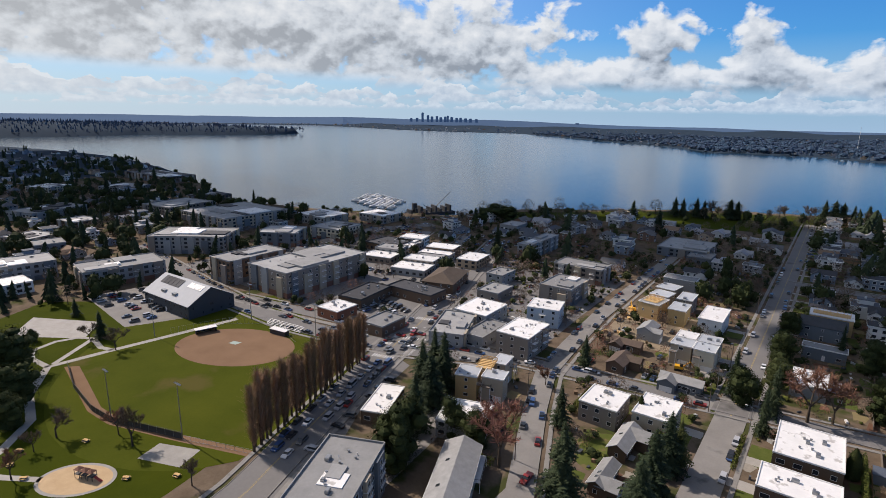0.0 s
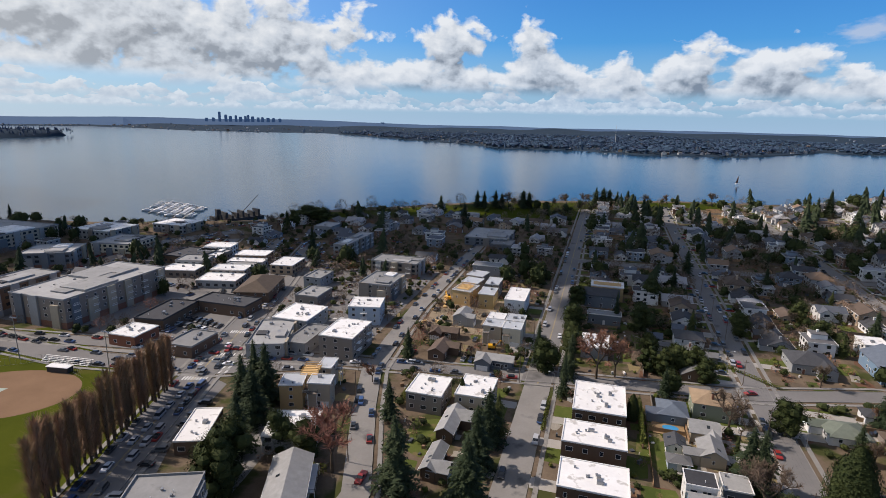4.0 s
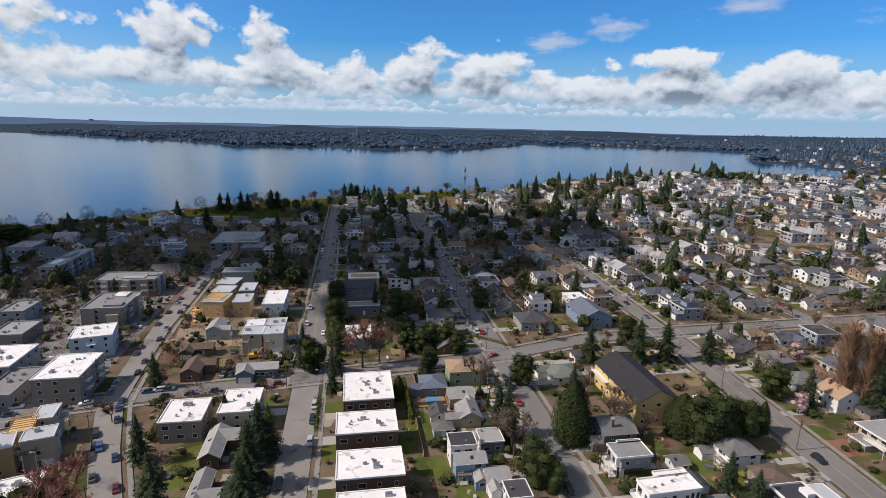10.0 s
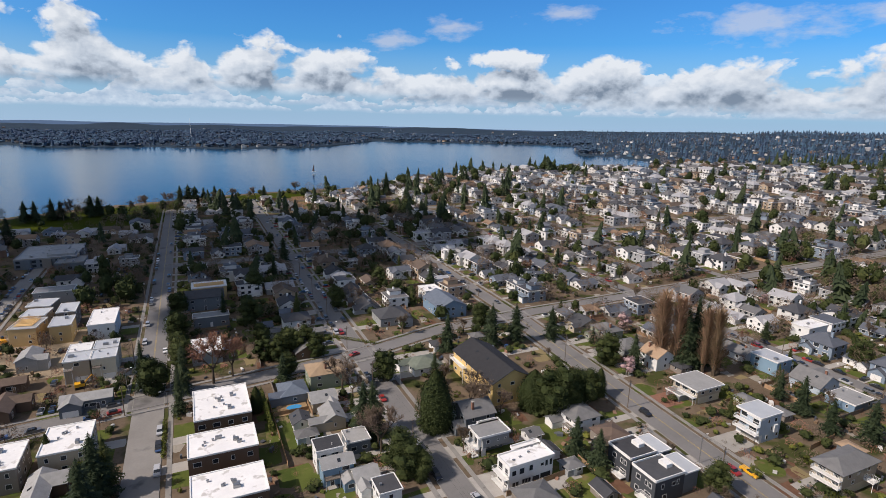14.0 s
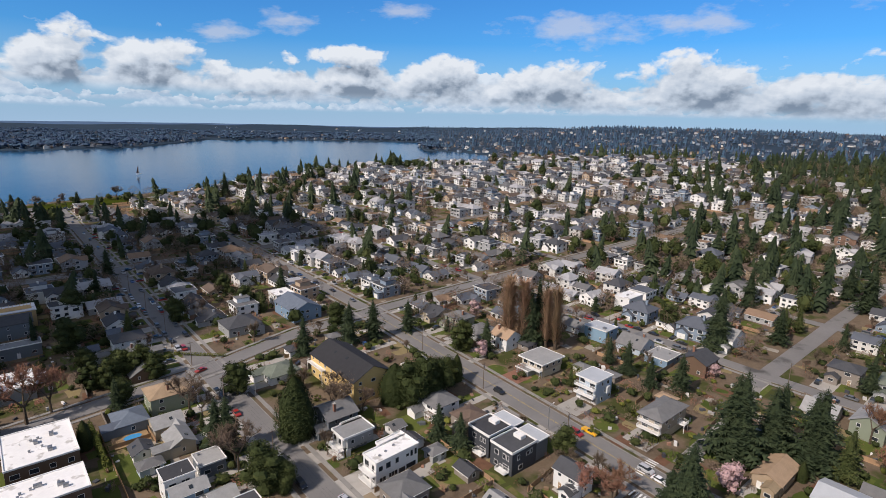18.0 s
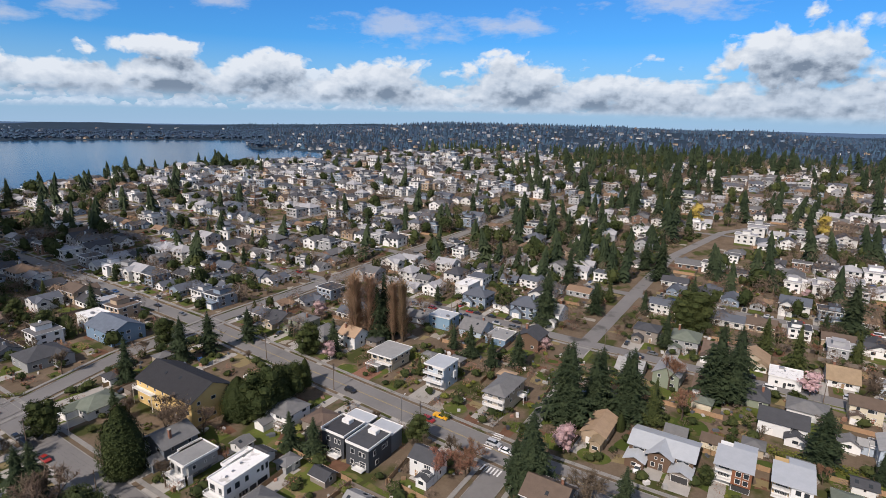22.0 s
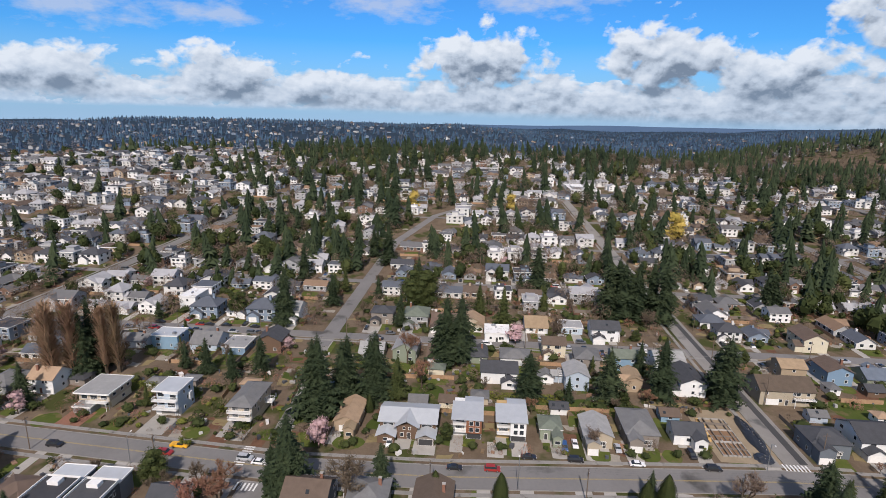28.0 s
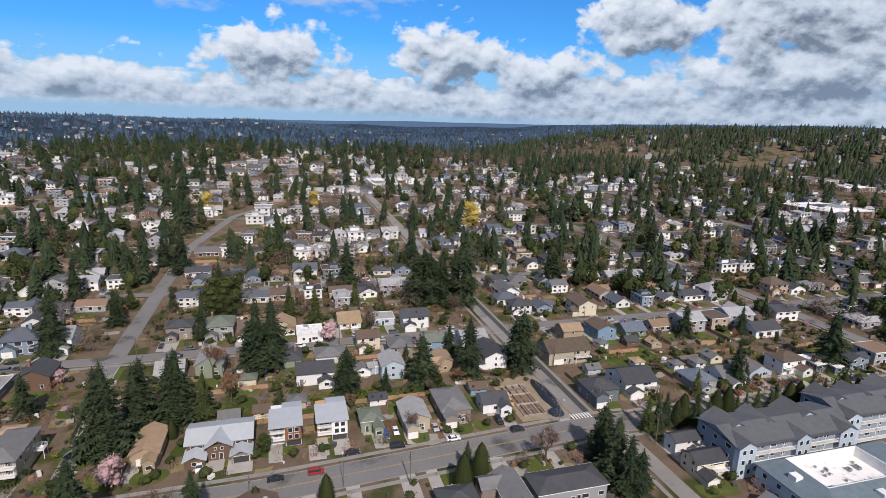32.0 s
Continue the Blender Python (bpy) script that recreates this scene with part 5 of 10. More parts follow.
# ---- vehicles ----
def car_shapes(kind):
    L, W, H = {"sedan": (4.6, 1.8, 1.42), "suv": (4.7, 1.9, 1.72), "van": (5.2, 2.0, 2.1), "pickup": (5.6, 1.95, 1.8)}[kind]
    body, glass = Shape(), Shape()
    prof = {"sedan": [(0, .62), (.04, .78), (.26, .92), (.72, .95), (.97, .88), (1, .6)], "suv": [(0, .7), (.05, .92), (.24, 1.02), (.96, 1.05), (1, .95), (1, .6)],
            "van": [(0, .7), (.04, 1.0), (.15, 1.15), (.98, 1.2), (1, 1.1), (1, .5)], "pickup": [(0, .75), (.04, 1.0), (.25, 1.08), (.98, 1.08), (1, 1.0), (1, .6)]}[kind]
    prof = [(.0, .32)] + prof + [(1, .32)]
    side = lambda y, k: [((u - .5) * L, y * (k if z > .85 else 1), z) for u, z in prof]
    body.hull(side(-W / 2, .96), side(W / 2, .96))
    a, b, c, e = {"sedan": (.26, .40, .70, .88), "suv": (.22, .34, .90, .97), "van": (.13, .24, .93, .98), "pickup": (.26, .36, .54, .60)}[kind]
    zl = {"sedan": .9, "suv": 1.0, "van": 1.12, "pickup": 1.06}[kind]
    low = [((a - .5) * L, -W * .46, zl), ((e - .5) * L, -W * .46, zl), ((e - .5) * L, W * .46, zl), ((a - .5) * L, W * .46, zl)]
    top = [((b - .5) * L, -W * .38, H - .06), ((c - .5) * L, -W * .38, H - .06), ((c - .5) * L, W * .38, H - .06), ((b - .5) * L, W * .38, H - .06)]
    glass.hull(low, top)
    roof = Shape()
    roof.box((b - .5) * L - .05, (c - .5) * L + .05, -W * .39, W * .39, H - .07, H)
    wheel = Shape()
    wheel.tube((0, -0.11, 0), (0, 0.11, 0), .33, .33, 10)
    lamp = Shape()
    lamp.box(-.03, .03, -.2, .2, -.07, .07)
    return dict(body=body, glass=glass, roof=roof, wheel=wheel, lamp=lamp, L=L, W=W, kind=kind)


CAR_SETS = {}
RIM = Shape().tube((0, -0.03, 0), (0, 0.03, 0), .2, .2, 8).mesh("rim", mats("steel"))
PARKED = rnd(21)


def car(x, y, rot, kind=None, paint=None, z=0.12, group="parked cars"):
    kind = kind or PARKED.choice(("sedan", "sedan", "suv", "suv", "van" if PARKED.random() < .3 else "sedan"))
    paint = paint or PARKED.choice(("white", "silver", "silver", "black", "black", "grey", "grey", "blue", "red" if PARKED.random() < .5 else "grey"))
    if (kind, paint) not in CAR_SETS:
        c = car_shapes(kind)
        CAR_SETS[kind, paint] = (c, c["body"].mesh("body", [CARS[paint]]), c["glass"].mesh("glasshouse", mats("glass")), c["roof"].mesh("roof", [CARS[paint]]),
                                 c["wheel"].mesh("wheel", mats("tyre")), c["lamp"].mesh("headlight", mats("trim")), c["lamp"].mesh("tail_light", mats("red")))
    c, body, glass, roof, wheel, lamp, tail = CAR_SETS[kind, paint]
    ob = thing("car" if kind != "pickup" else "pickup_truck", "%s %s on the asphalt" % (paint, {"sedan": "saloon car", "suv": "tall estate car", "van": "van", "pickup": "pickup truck"}[kind]), "car", pose(x, y, z, 0, 0, rot), group)
    part("body", body, None, ob), part("glasshouse", glass, None, ob), part("roof", roof, None, ob)
    if hypot(x, y) < 210:
        for sx in (-.31, .31):
            for sy in (-1, 1):
                wh = part("wheel", wheel, None, ob, "", pose(sx * c["L"], sy * (c["W"] / 2 - .1), .33))
                if hypot(x, y) < 175:
                    part("rim", RIM, None, wh, "", pose(0, sy * .1, 0))
    if hypot(x, y) < 165:
        for sy in (-1, 1):
            part("headlight", lamp, None, ob, "", pose(-c["L"] / 2 + .03, sy * c["W"] * .36, .68))
            part("tail_light", tail, None, ob, "", pose(c["L"] / 2 - .03, sy * c["W"] * .36, .75))
    return ob


TAKEN = []


def lodge(x, y, w, d):
    TAKEN.append((x, y, 0.42 * hypot(w, d)))
    return x, y


# ---- buildings ----
block(*lodge(-252.1, 212.8, 61.3, 34.5), 89.5, 61.3, 34.5, 4, "taupe", "g", 1, "long four-storey brick and grey apartment building over shops", 3.38, True, name="shop")
block(*lodge(-290.2, 197.2, 39.7, 20.5), 90.4, 39.7, 20.5, 4, "brown", "g", 2, "brown four-storey corner apartment building", 3.38, True, far=True)
block(*lodge(-378.8, 213.8, 54.0, 32.0), 36.3, 54.0, 32.0, 4, "grey", "g", 3, "grey four-storey apartment building in shade", 2.88, False, far=True)
block(*lodge(-439.7, 287.6, 65.1, 63.9), 90.4, 65.1, 63.9, 4, "beige", "g", 4, "pale flat-roofed apartment building near the shore", 2.88, False, far=True)
block(*lodge(-346.3, 266.3, 30.1, 26.2), 29.1, 30.1, 26.2, 3, "slate", "g", 5, "dark three-storey apartment building", 3.17, False, far=True)
block(*lodge(-330.3, 308.3, 29.9, 29.4), 7.9, 29.9, 29.4, 3, "cream", "g", 6, "cream three-storey apartment building", 2.83, False, far=True)
block(*lodge(-385.1, 343.3, 35.3, 29.6), 0.0, 35.3, 29.6, 2, "grey", "m", 7, "low white-roofed marina building", 3.75, False, far=True)
block(*lodge(-350.8, 384.1, 30.7, 25.1), 0.0, 30.7, 25.1, 2, "grey", "m", 8, "small white-roofed building by the marina", 3.25, False, far=True)
block(*lodge(-341.8, 144.4, 43.0, 25.0), 78.8, 43.0, 25.0, 3, "grey", "g", 9, "grey three-storey apartment building by the park", 3.17, True, far=True)
block(*lodge(-391.1, 105.1, 40.5, 25.0), 80.7, 40.5, 25.0, 3, "grey", "g", 10, "grey three-storey apartment block in shade", 3.17, True, far=True)
block(*lodge(-362.7, 92.6, 22.1, 17.2), 88.7, 22.1, 17.2, 2, "white", "m", 11, "low white-roofed building beside the car park", 2.75, False, far=True)
for cx, cy, rot, depth, units_ in ((-256.6, 300.3, 103.5, 21.6, ((-26, 15, 1, "taupe", "m"), (-10.5, 15, 2, "grey", "g"), (5, 15.5, 1, "brown", "m"), (17, 8, 1, "taupe", "g"), (27.5, 12.5, 2, "white", "m"))),
                                   (-220.7, 289.9, 103.8, 23.5, ((-25.5, 16, 1, "grey", "m"), (-11, 12.5, 2, "taupe", "m"), (2, 13, 1, "slate", "g"), (14, 10.5, 1, "grey", "m"), (26.5, 14, 2, "brown", "m")))):
    for i, (u, long_, floors, wall, top) in enumerate(units_):
        x, y = cx + cos(radians(rot)) * u, cy + sin(radians(rot)) * u
        lodge(x, y, long_, depth)
        block(x, y, rot, long_, depth - 2.2 * (i % 3), floors, wall, top, 130 + i, "low %s shop in a row with a %s flat roof" % (wall, {"m": "white", "g": "grey"}[top]), 3.9 if floors == 1 else 2.9, False, far=True, name="shop")
house(*lodge(-182.4, 256.9, 30.8, 18.8), 106.6, 30.8, 18.8, 2, "hip", "brown", "brown", 14, "x", 0, False, True, "brown house with a big hipped roof", 0.0, 2.83)
block(*lodge(-194.2, 304.7, 20.7, 14.8), 97.8, 20.7, 14.8, 2, "tan", "m", 15, "small shop with a white roof", 2.75, False, far=True, name="shop")
block(*lodge(-200.3, 206.7, 27.6, 14.8), 97.1, 27.6, 14.8, 1, "brown", "d", 16, "low brown shopping arcade with a dark flat roof", 5.00, False, name="shop")
block(*lodge(-182.3, 228.6, 30.2, 14.3), -0.1, 30.2, 14.3, 1, "brown", "d", 17, "low brown shopping arcade with a dark flat roof", 5.00, False, name="shop")
block(*lodge(-195.9, 181.8, 13.9, 13.9), 1.1, 13.9, 13.9, 1, "rust", "m", 18, "brick shop with a white roof", 4.50, False, name="shop")
block(*lodge(-164.9, 182.1, 16.8, 12.7), 91.0, 16.8, 12.7, 1, "brown", "g", 19, "brown corner shop with a mottled grey roof", 4.50, False, name="shop")
block(*lodge(-135.4, 221.3, 21.0, 17.8), 90.8, 21.0, 17.8, 2, "grey", "m", 20, "grey shop with a bright white roof", 3.25, False, name="shop")
block(*lodge(-135.2, 197.2, 28.4, 15.5), 110.9, 28.4, 15.5, 2, "grey", "g", 21, "low office with a grey flat roof", 2.75, False)
block(*lodge(-121.1, 202.3, 21.9, 10.0), 91.0, 21.9, 10.0, 1, "grey", "g", 22, "low grey carport building", 4.50, False)
block(*lodge(-102.1, 202.6, 20.7, 15.1), 90.9, 20.7, 15.1, 3, "taupe", "m", 23, "three-storey apartment building with a white roof and plant", 3.17, True)
block(*lodge(-109.0, 239.5, 15.5, 14.7), 13.3, 15.5, 14.7, 3, "pale_blue", "m", 24, "pale blue apartment building with a white roof", 2.83, True)
block(*lodge(-117.3, 280.1, 24.7, 18.5), 89.8, 24.7, 18.5, 3, "taupe", "g", 25, "taupe apartment building with stepped roofs", 2.83, True)
block(*lodge(-124.4, 323.6, 31.0, 17.0), -0.9, 31.0, 17.0, 3, "taupe", "g", 26, "taupe apartment building with stepped roofs", 2.83, True, far=True)
house(*lodge(-68.5, 339.3, 17.9, 9.9), 0.0, 17.9, 9.9, 2, "flat", "grey", "g", 27, "x", 0, False, False, "", 0.0, 3.33)
house(*lodge(-62.5, 251.8, 11.3, 6.9), 89.1, 11.3, 6.9, 1, "gable", "grey", "light", 28, "x", -1, False, True, "", 0.0, 4.65)
house(*lodge(-65.7, 231.6, 12.6, 5.8), 0.4, 12.6, 5.8, 1, "gable", "brown", "brown", 29, "x", -1, False, True, "", 0.0, 3.25)
house(*lodge(-62.1, 211.2, 12.5, 6.8), 88.8, 12.5, 6.8, 1, "gable", "brown", "brown", 30, "x", 1, False, False, "", 0.0, 3.65)
for x, y, w, d, wall, top, k in ((-43.2, 233.4, 8.2, 8.6, "beige", "s", 150), (-34.4, 233.0, 8.0, 8.6, "cream", "s", 151), (-43.6, 242.8, 7.6, 8.0, "white", "m", 152), (-34.6, 243.0, 8.2, 8.8, "beige", "s", 153)):
    house(*lodge(x, y, w, d), 0.0, w, d, 3, "flat", wall, top, k, "x", 0, False, True, "tall %s town house with a pale flat roof" % wall, 0.0, 2.75, group="town house terrace")
house(*lodge(-39.8, 280.6, 21.8, 10.3), 90.0, 21.8, 10.3, 2, "flat", "white", "m", 32, "x", 0, False, True, "", 0.0, 3.83)
house(*lodge(-37.4, 208.1, 15.0, 6.2), 0.0, 15.0, 6.2, 1, "gable", "slate", "light", 33, "x", -1, False, True, "", 0.0, 3.65)
house(*lodge(-68.8, 282.6, 12.8, 10.4), 80.9, 12.8, 10.4, 3, "flat", "ochre", "g", 34, "x", 0, False, False, "ochre town house under construction with bare sheathing", 0.0, 2.55)
house(*lodge(-68.5, 297.4, 10.5, 9.6), 81.2, 10.5, 9.6, 3, "flat", "tan", "s", 35, "x", 0, False, False, "", 0.0, 2.55)
house(*lodge(-68.8, 312.5, 11.4, 10.1), 80.3, 11.4, 10.1, 3, "flat", "tan", "s", 36, "x", 0, False, False, "", 0.0, 2.55)
house(*lodge(-55.8, 280.7, 12.6, 8.0), 90.0, 12.6, 8.0, 3, "flat", "ochre", "s", 37, "x", 0, False, True, "", 0.0, 2.55)
house(*lodge(-56.5, 300.2, 13.8, 7.3), 90.0, 13.8, 7.3, 3, "flat", "taupe", "s", 38, "x", 0, False, False, "", 0.0, 2.55)
block(*lodge(-53.8, 170.4, 14.2, 12.7), 90.0, 14.2, 12.7, 2, "taupe", "m", 39, "two-storey apartment house with a stained white roof", 3.25, False)
block(*lodge(-37.6, 174.8, 15.6, 12.0), 90.0, 15.6, 12.0, 2, "beige", "m", 40, "beige two-storey apartment house with a white roof", 3.25, False)
house(*lodge(-41.9, 156.1, 15.6, 5.4), 90.0, 15.6, 5.4, 1, "gable", "brown", "light", 41, "x", 1, False, False, "brown garage with a pale grey gabled roof", 0.0, 3.65)
house(*lodge(-41.0, 135.2, 13.1, 4.3), 90.0, 13.1, 4.3, 1, "gable", "brown", "light", 42, "x", -1, False, True, "brown garage with a pale grey gabled roof", 0.0, 3.65)
block(*lodge(4.3, 178.1, 20.4, 16.7), -90.0, 20.4, 16.7, 2, "brown", "m", 43, "dark-walled apartment house with a white roof and air units", 3.75, False)
block(*lodge(3.2, 154.4, 18.4, 12.3), 0.0, 18.4, 12.3, 2, "brown", "m", 44, "dark-walled apartment house with a white roof", 3.75, False)
block(*lodge(3.5, 133.4, 18.0, 12.7), 0.0, 18.0, 12.7, 2, "brown", "m", 45, "dark-walled apartment house with a stained white roof", 3.75, False)
block(*lodge(3.3, 116.9, 16.9, 9.8), 0.0, 16.9, 9.8, 2, "brown", "m", 46, "dark-walled apartment house with a white roof", 3.75, False)
block(*lodge(-91.5, 82.2, 29.9, 16.2), 113.0, 29.9, 16.2, 4, "slate", "g", 47, "slate-clad apartment building with a broad pale grey roof", 2.88, True)
house(*lodge(-71.4, 105.2, 32.2, 10.2), 113.0, 32.2, 10.2, 2, "gable", "beige", "light", 48, "x", 0, False, False, "long apartment house with a grey metal gabled roof", 0.0, 3.08)
block(*lodge(-115.9, 127.5, 19.0, 8.7), 111.1, 19.0, 8.7, 1, "brown", "m", 49, "low restaurant with a patched white roof", 4.00, False, name="shop")
block(*lodge(-87.1, 134.9, 15.3, 14.5), 17.5, 15.3, 14.5, 2, "grey", "m", 50, "low building with a broad white roof", 2.75, False)
house(*lodge(-99.3, 155.3, 8.4, 7.8), 109.4, 8.4, 7.8, 3, "flat", "ochre", "s", 51, "x", 0, False, True, "ochre town house being built with a grey roof", 0.0, 2.88)
house(*lodge(-90.2, 158.7, 7.8, 6.7), 14.2, 7.8, 6.7, 3, "flat", "beige", "s", 52, "x", 0, False, False, "beige town house being built with roof terraces", 0.0, 2.88)
house(*lodge(-94.3, 171.2, 8.4, 5.3), 99.0, 8.4, 5.3, 3, "flat", "beige", "s", 53, "x", 0, False, True, "beige town house being built with a roof terrace", 0.0, 2.88)
house(*lodge(3.4, 303.0, 17.8, 12.2), 0.0, 17.8, 12.2, 2, "gable", "slate", "charcoal", 54, "x", 0, False, True, "", 0.0, 3.33)
house(*lodge(6.1, 316.1, 17.5, 11.2), 0.0, 17.5, 11.2, 2, "flat", "ochre", "m", 55, "x", 0, False, True, "ochre house under construction with bare sheathing", 0.0, 3.83)
block(*lodge(1.7, 235.9, 15.8, 11.5), -90.0, 15.8, 11.5, 1, "grey", "m", 56, "low building with a bright white roof", 4.50, False)
house(*lodge(5.1, 274.4, 15.9, 6.6), 0.0, 15.9, 6.6, 1, "flat", "slate", "g", 57, "x", 0, False, True, "", 0.0, 4.65)
block(*lodge(-87.3, 439.1, 40.2, 33.9), 90.0, 40.2, 33.9, 2, "slate", "g", 58, "low school building with pale flat roofs in shade", 2.75, False, far=True)
block(*lodge(-72.4, 414.9, 17.7, 15.6), 90.0, 17.7, 15.6, 1, "slate", "g", 59, "low school wing with a pale flat roof in shade", 4.50, False, far=True)
house(*lodge(87.4, 247.6, 15.3, 14.3), 0.0, 15.3, 14.3, 1, "hip", "grey", "charcoal", 60, "x", 1, False, False, "", 0.0, 3.85)
house(*lodge(118.4, 250.5, 21.7, 15.1), -90.0, 21.7, 15.1, 2, "gable", "blue", "blue", 61, "x", 0, False, False, "", 0.0, 2.83)
house(*lodge(119.7, 272.6, 11.1, 9.8), -90.0, 11.1, 9.8, 2, "flat", "white", "m", 62, "x", 0, False, True, "", 0.0, 2.83)
house(*lodge(28.5, 187.4, 10.6, 9.2), -90.0, 10.6, 9.2, 1, "hip", "slate", "blue", 63, "x", 1, False, False, "", 0.0, 3.25)
house(*lodge(37.1, 177.6, 8.5, 8.3), 0.0, 8.5, 8.3, 1, "gable", "beige", "light", 64, "x", 1, False, False, "", 0.0, 3.45)
house(*lodge(37.5, 164.8, 9.1, 7.0), -90.0, 9.1, 7.0, 1, "gable", "beige", "light", 65, "x", 1, False, False, "", 0.0, 3.45)
house(*lodge(30.9, 142.8, 7.6, 6.5), 0.0, 7.6, 6.5, 2, "flat", "white", "d", 66, "x", 0, False, True, "white modern house with a roof terrace", 0.0, 3.33)
house(*lodge(41.0, 148.4, 7.3, 6.9), -90.0, 7.3, 6.9, 1, "flat", "slate", "g", 67, "x", 0, False, True, "", 0.0, 3.65)
house(*lodge(31.7, 135.6, 8.6, 5.1), 0.0, 8.6, 5.1, 2, "gable", "blue", "light", 68, "x", 1, False, False, "", 0.0, 2.83)
house(*lodge(38.2, 129.9, 6.4, 6.3), 0.0, 6.4, 6.3, 1, "gable", "white", "light", 69, "x", -1, False, True, "", 0.0, 3.65)
house(*lodge(41.2, 120.0, 6.8, 6.0), -90.0, 6.8, 6.0, 2, "flat", "white", "d", 70, "x", 0, False, True, "white modern house with dark solar panels on its roof", 0.0, 2.83)
house(*lodge(100.3, 169.2, 31.7, 16.3), -90.0, 31.7, 16.3, 3, "gable", "yellow", "black", 71, "x", 0, False, False, "yellow three-storey apartment house with a dark brown gabled roof", 0.0, 2.88)
house(*lodge(113.0, 132.1, 10.3, 10.3), -90.0, 10.3, 10.3, 2, "hip", "white", "grey", 72, "x", -1, False, True, "", 0.0, 2.33)
house(*lodge(115.7, 118.7, 9.3, 8.9), -90.0, 9.3, 8.9, 1, "hip", "taupe", "brown", 73, "x", 1, False, False, "", 0.0, 3.65)
house(*lodge(76.5, 102.5, 9.9, 8.9), 0.0, 9.9, 8.9, 1, "hip", "taupe", "grey", 74, "x", -1, False, True, "", 0.0, 4.15)
house(*lodge(115.9, 77.2, 8.3, 6.7), -90.0, 8.3, 6.7, 2, "gable", "white", "charcoal", 75, "x", 1, False, False, "", 0.0, 2.83)
house(*lodge(163.7, 42.2, 7.5, 14.0), -90.0, 7.5, 14.0, 1, "gable", "tan", "tan", 76, "y", 1, False, False, "", 0.0, 3.65)
house(*lodge(163.1, -23.6, 6.7, 8.0), -90.0, 6.7, 8.0, 1, "hip", "sage", "green", 77, "y", 1, False, False, "", 0.0, 3.65)
house(*lodge(162.2, -38.0, 8.6, 11.9), -90.0, 8.6, 11.9, 1, "gable", "beige", "light", 78, "y", -1, False, True, "", 0.0, 4.15)
house(*lodge(166.1, -52.0, 10.0, 15.7), -90.0, 10.0, 15.7, 1, "hip", "taupe", "grey", 79, "y", -1, False, True, "", 0.0, 4.15)
house(*lodge(164.9, -67.2, 9.4, 7.8), -90.0, 9.4, 7.8, 1, "gable", "white", "charcoal", 80, "x", 1, False, False, "", 0.0, 3.65)
house(*lodge(200.8, -7.9, 13.9, 10.7), -90.0, 13.9, 10.7, 2, "gable", "white", "charcoal", 81, "x", 1, False, False, "", 0.0, 2.33)
house(*lodge(198.8, -37.2, 10.7, 8.7), -180.0, 10.7, 8.7, 2, "gable", "pale_blue", "light", 82, "x", -1, False, True, "", 0.0, 2.83)
house(*lodge(199.8, -58.6, 10.0, 6.0), -180.0, 10.0, 6.0, 1, "gable", "tan", "tan", 83, "x", 1, False, False, "", 0.0, 4.65)
house(*lodge(201.0, -79.6, 15.6, 9.4), -180.0, 15.6, 9.4, 2, "gable", "white", "charcoal", 84, "x", 1, False, False, "", 0.0, 2.58)
house(*lodge(241.9, -7.7, 11.1, 11.0), -90.0, 11.1, 11.0, 1, "flat", "white", "m", 85, "x", 0, False, True, "", 0.0, 3.65)
house(*lodge(248.6, -57.8, 12.9, 11.0), -90.0, 12.9, 11.0, 2, "gable", "white", "charcoal", 86, "x", -1, False, True, "", 0.0, 2.83)
house(*lodge(226.9, -31.9, 9.7, 8.4), -90.0, 9.7, 8.4, 2, "gable", "cream", "brown", 87, "x", -1, False, True, "", 0.0, 2.83)
house(*lodge(196.7, -111.8, 19.1, 11.9), -90.0, 19.1, 11.9, 2, "gable", "beige", "brown", 88, "x", 0, False, False, "", 0.0, 2.83)
house(*lodge(167.6, -125.5, 13.6, 13.5), -90.0, 13.6, 13.5, 2, "gable", "white", "charcoal", 89, "x", -1, False, True, "", 0.0, 2.33)
house(*lodge(163.4, -108.5, 11.5, 9.8), -90.0, 11.5, 9.8, 1, "hip", "slate", "charcoal", 90, "x", -1, False, True, "", 0.0, 4.65)
gabled_block(*lodge(119.3, -143.4, 43.9, 15.2), -90.0, 43.9, 15.2, 3, "blue_grey", "slate", 91, "grey and white three-storey apartment house with dark gabled roofs", 3.17)
gabled_block(*lodge(124.9, -190.7, 43.8, 15.4), -90.0, 43.8, 15.4, 3, "blue_grey", "slate", 92, "grey and white three-storey apartment house with dark gabled roofs", 3.17)
house(*lodge(116.7, -70.5, 20.2, 8.7), -90.0, 20.2, 8.7, 1, "hip", "grey", "charcoal", 93, "x", 0, False, False, "", 0.0, 4.15)
house(*lodge(117.5, -54.7, 12.9, 7.1), -180.0, 12.9, 7.1, 1, "gable", "taupe", "grey", 94, "x", -1, False, True, "", 0.0, 4.15)
house(*lodge(117.2, -39.8, 9.9, 9.1), -90.0, 9.9, 9.1, 1, "hip", "slate", "charcoal", 95, "x", -1, False, True, "", 0.0, 3.65)
house(*lodge(126.7, -116.5, 9.6, 5.2), -90.0, 9.6, 5.2, 2, "gable", "white", "charcoal", 96, "x", 1, False, False, "", 0.0, 2.33)
house(*lodge(116.4, -115.3, 9.9, 6.8), -90.0, 9.9, 6.8, 2, "gable", "cream", "charcoal", 97, "x", -1, False, True, "", 0.0, 2.33)
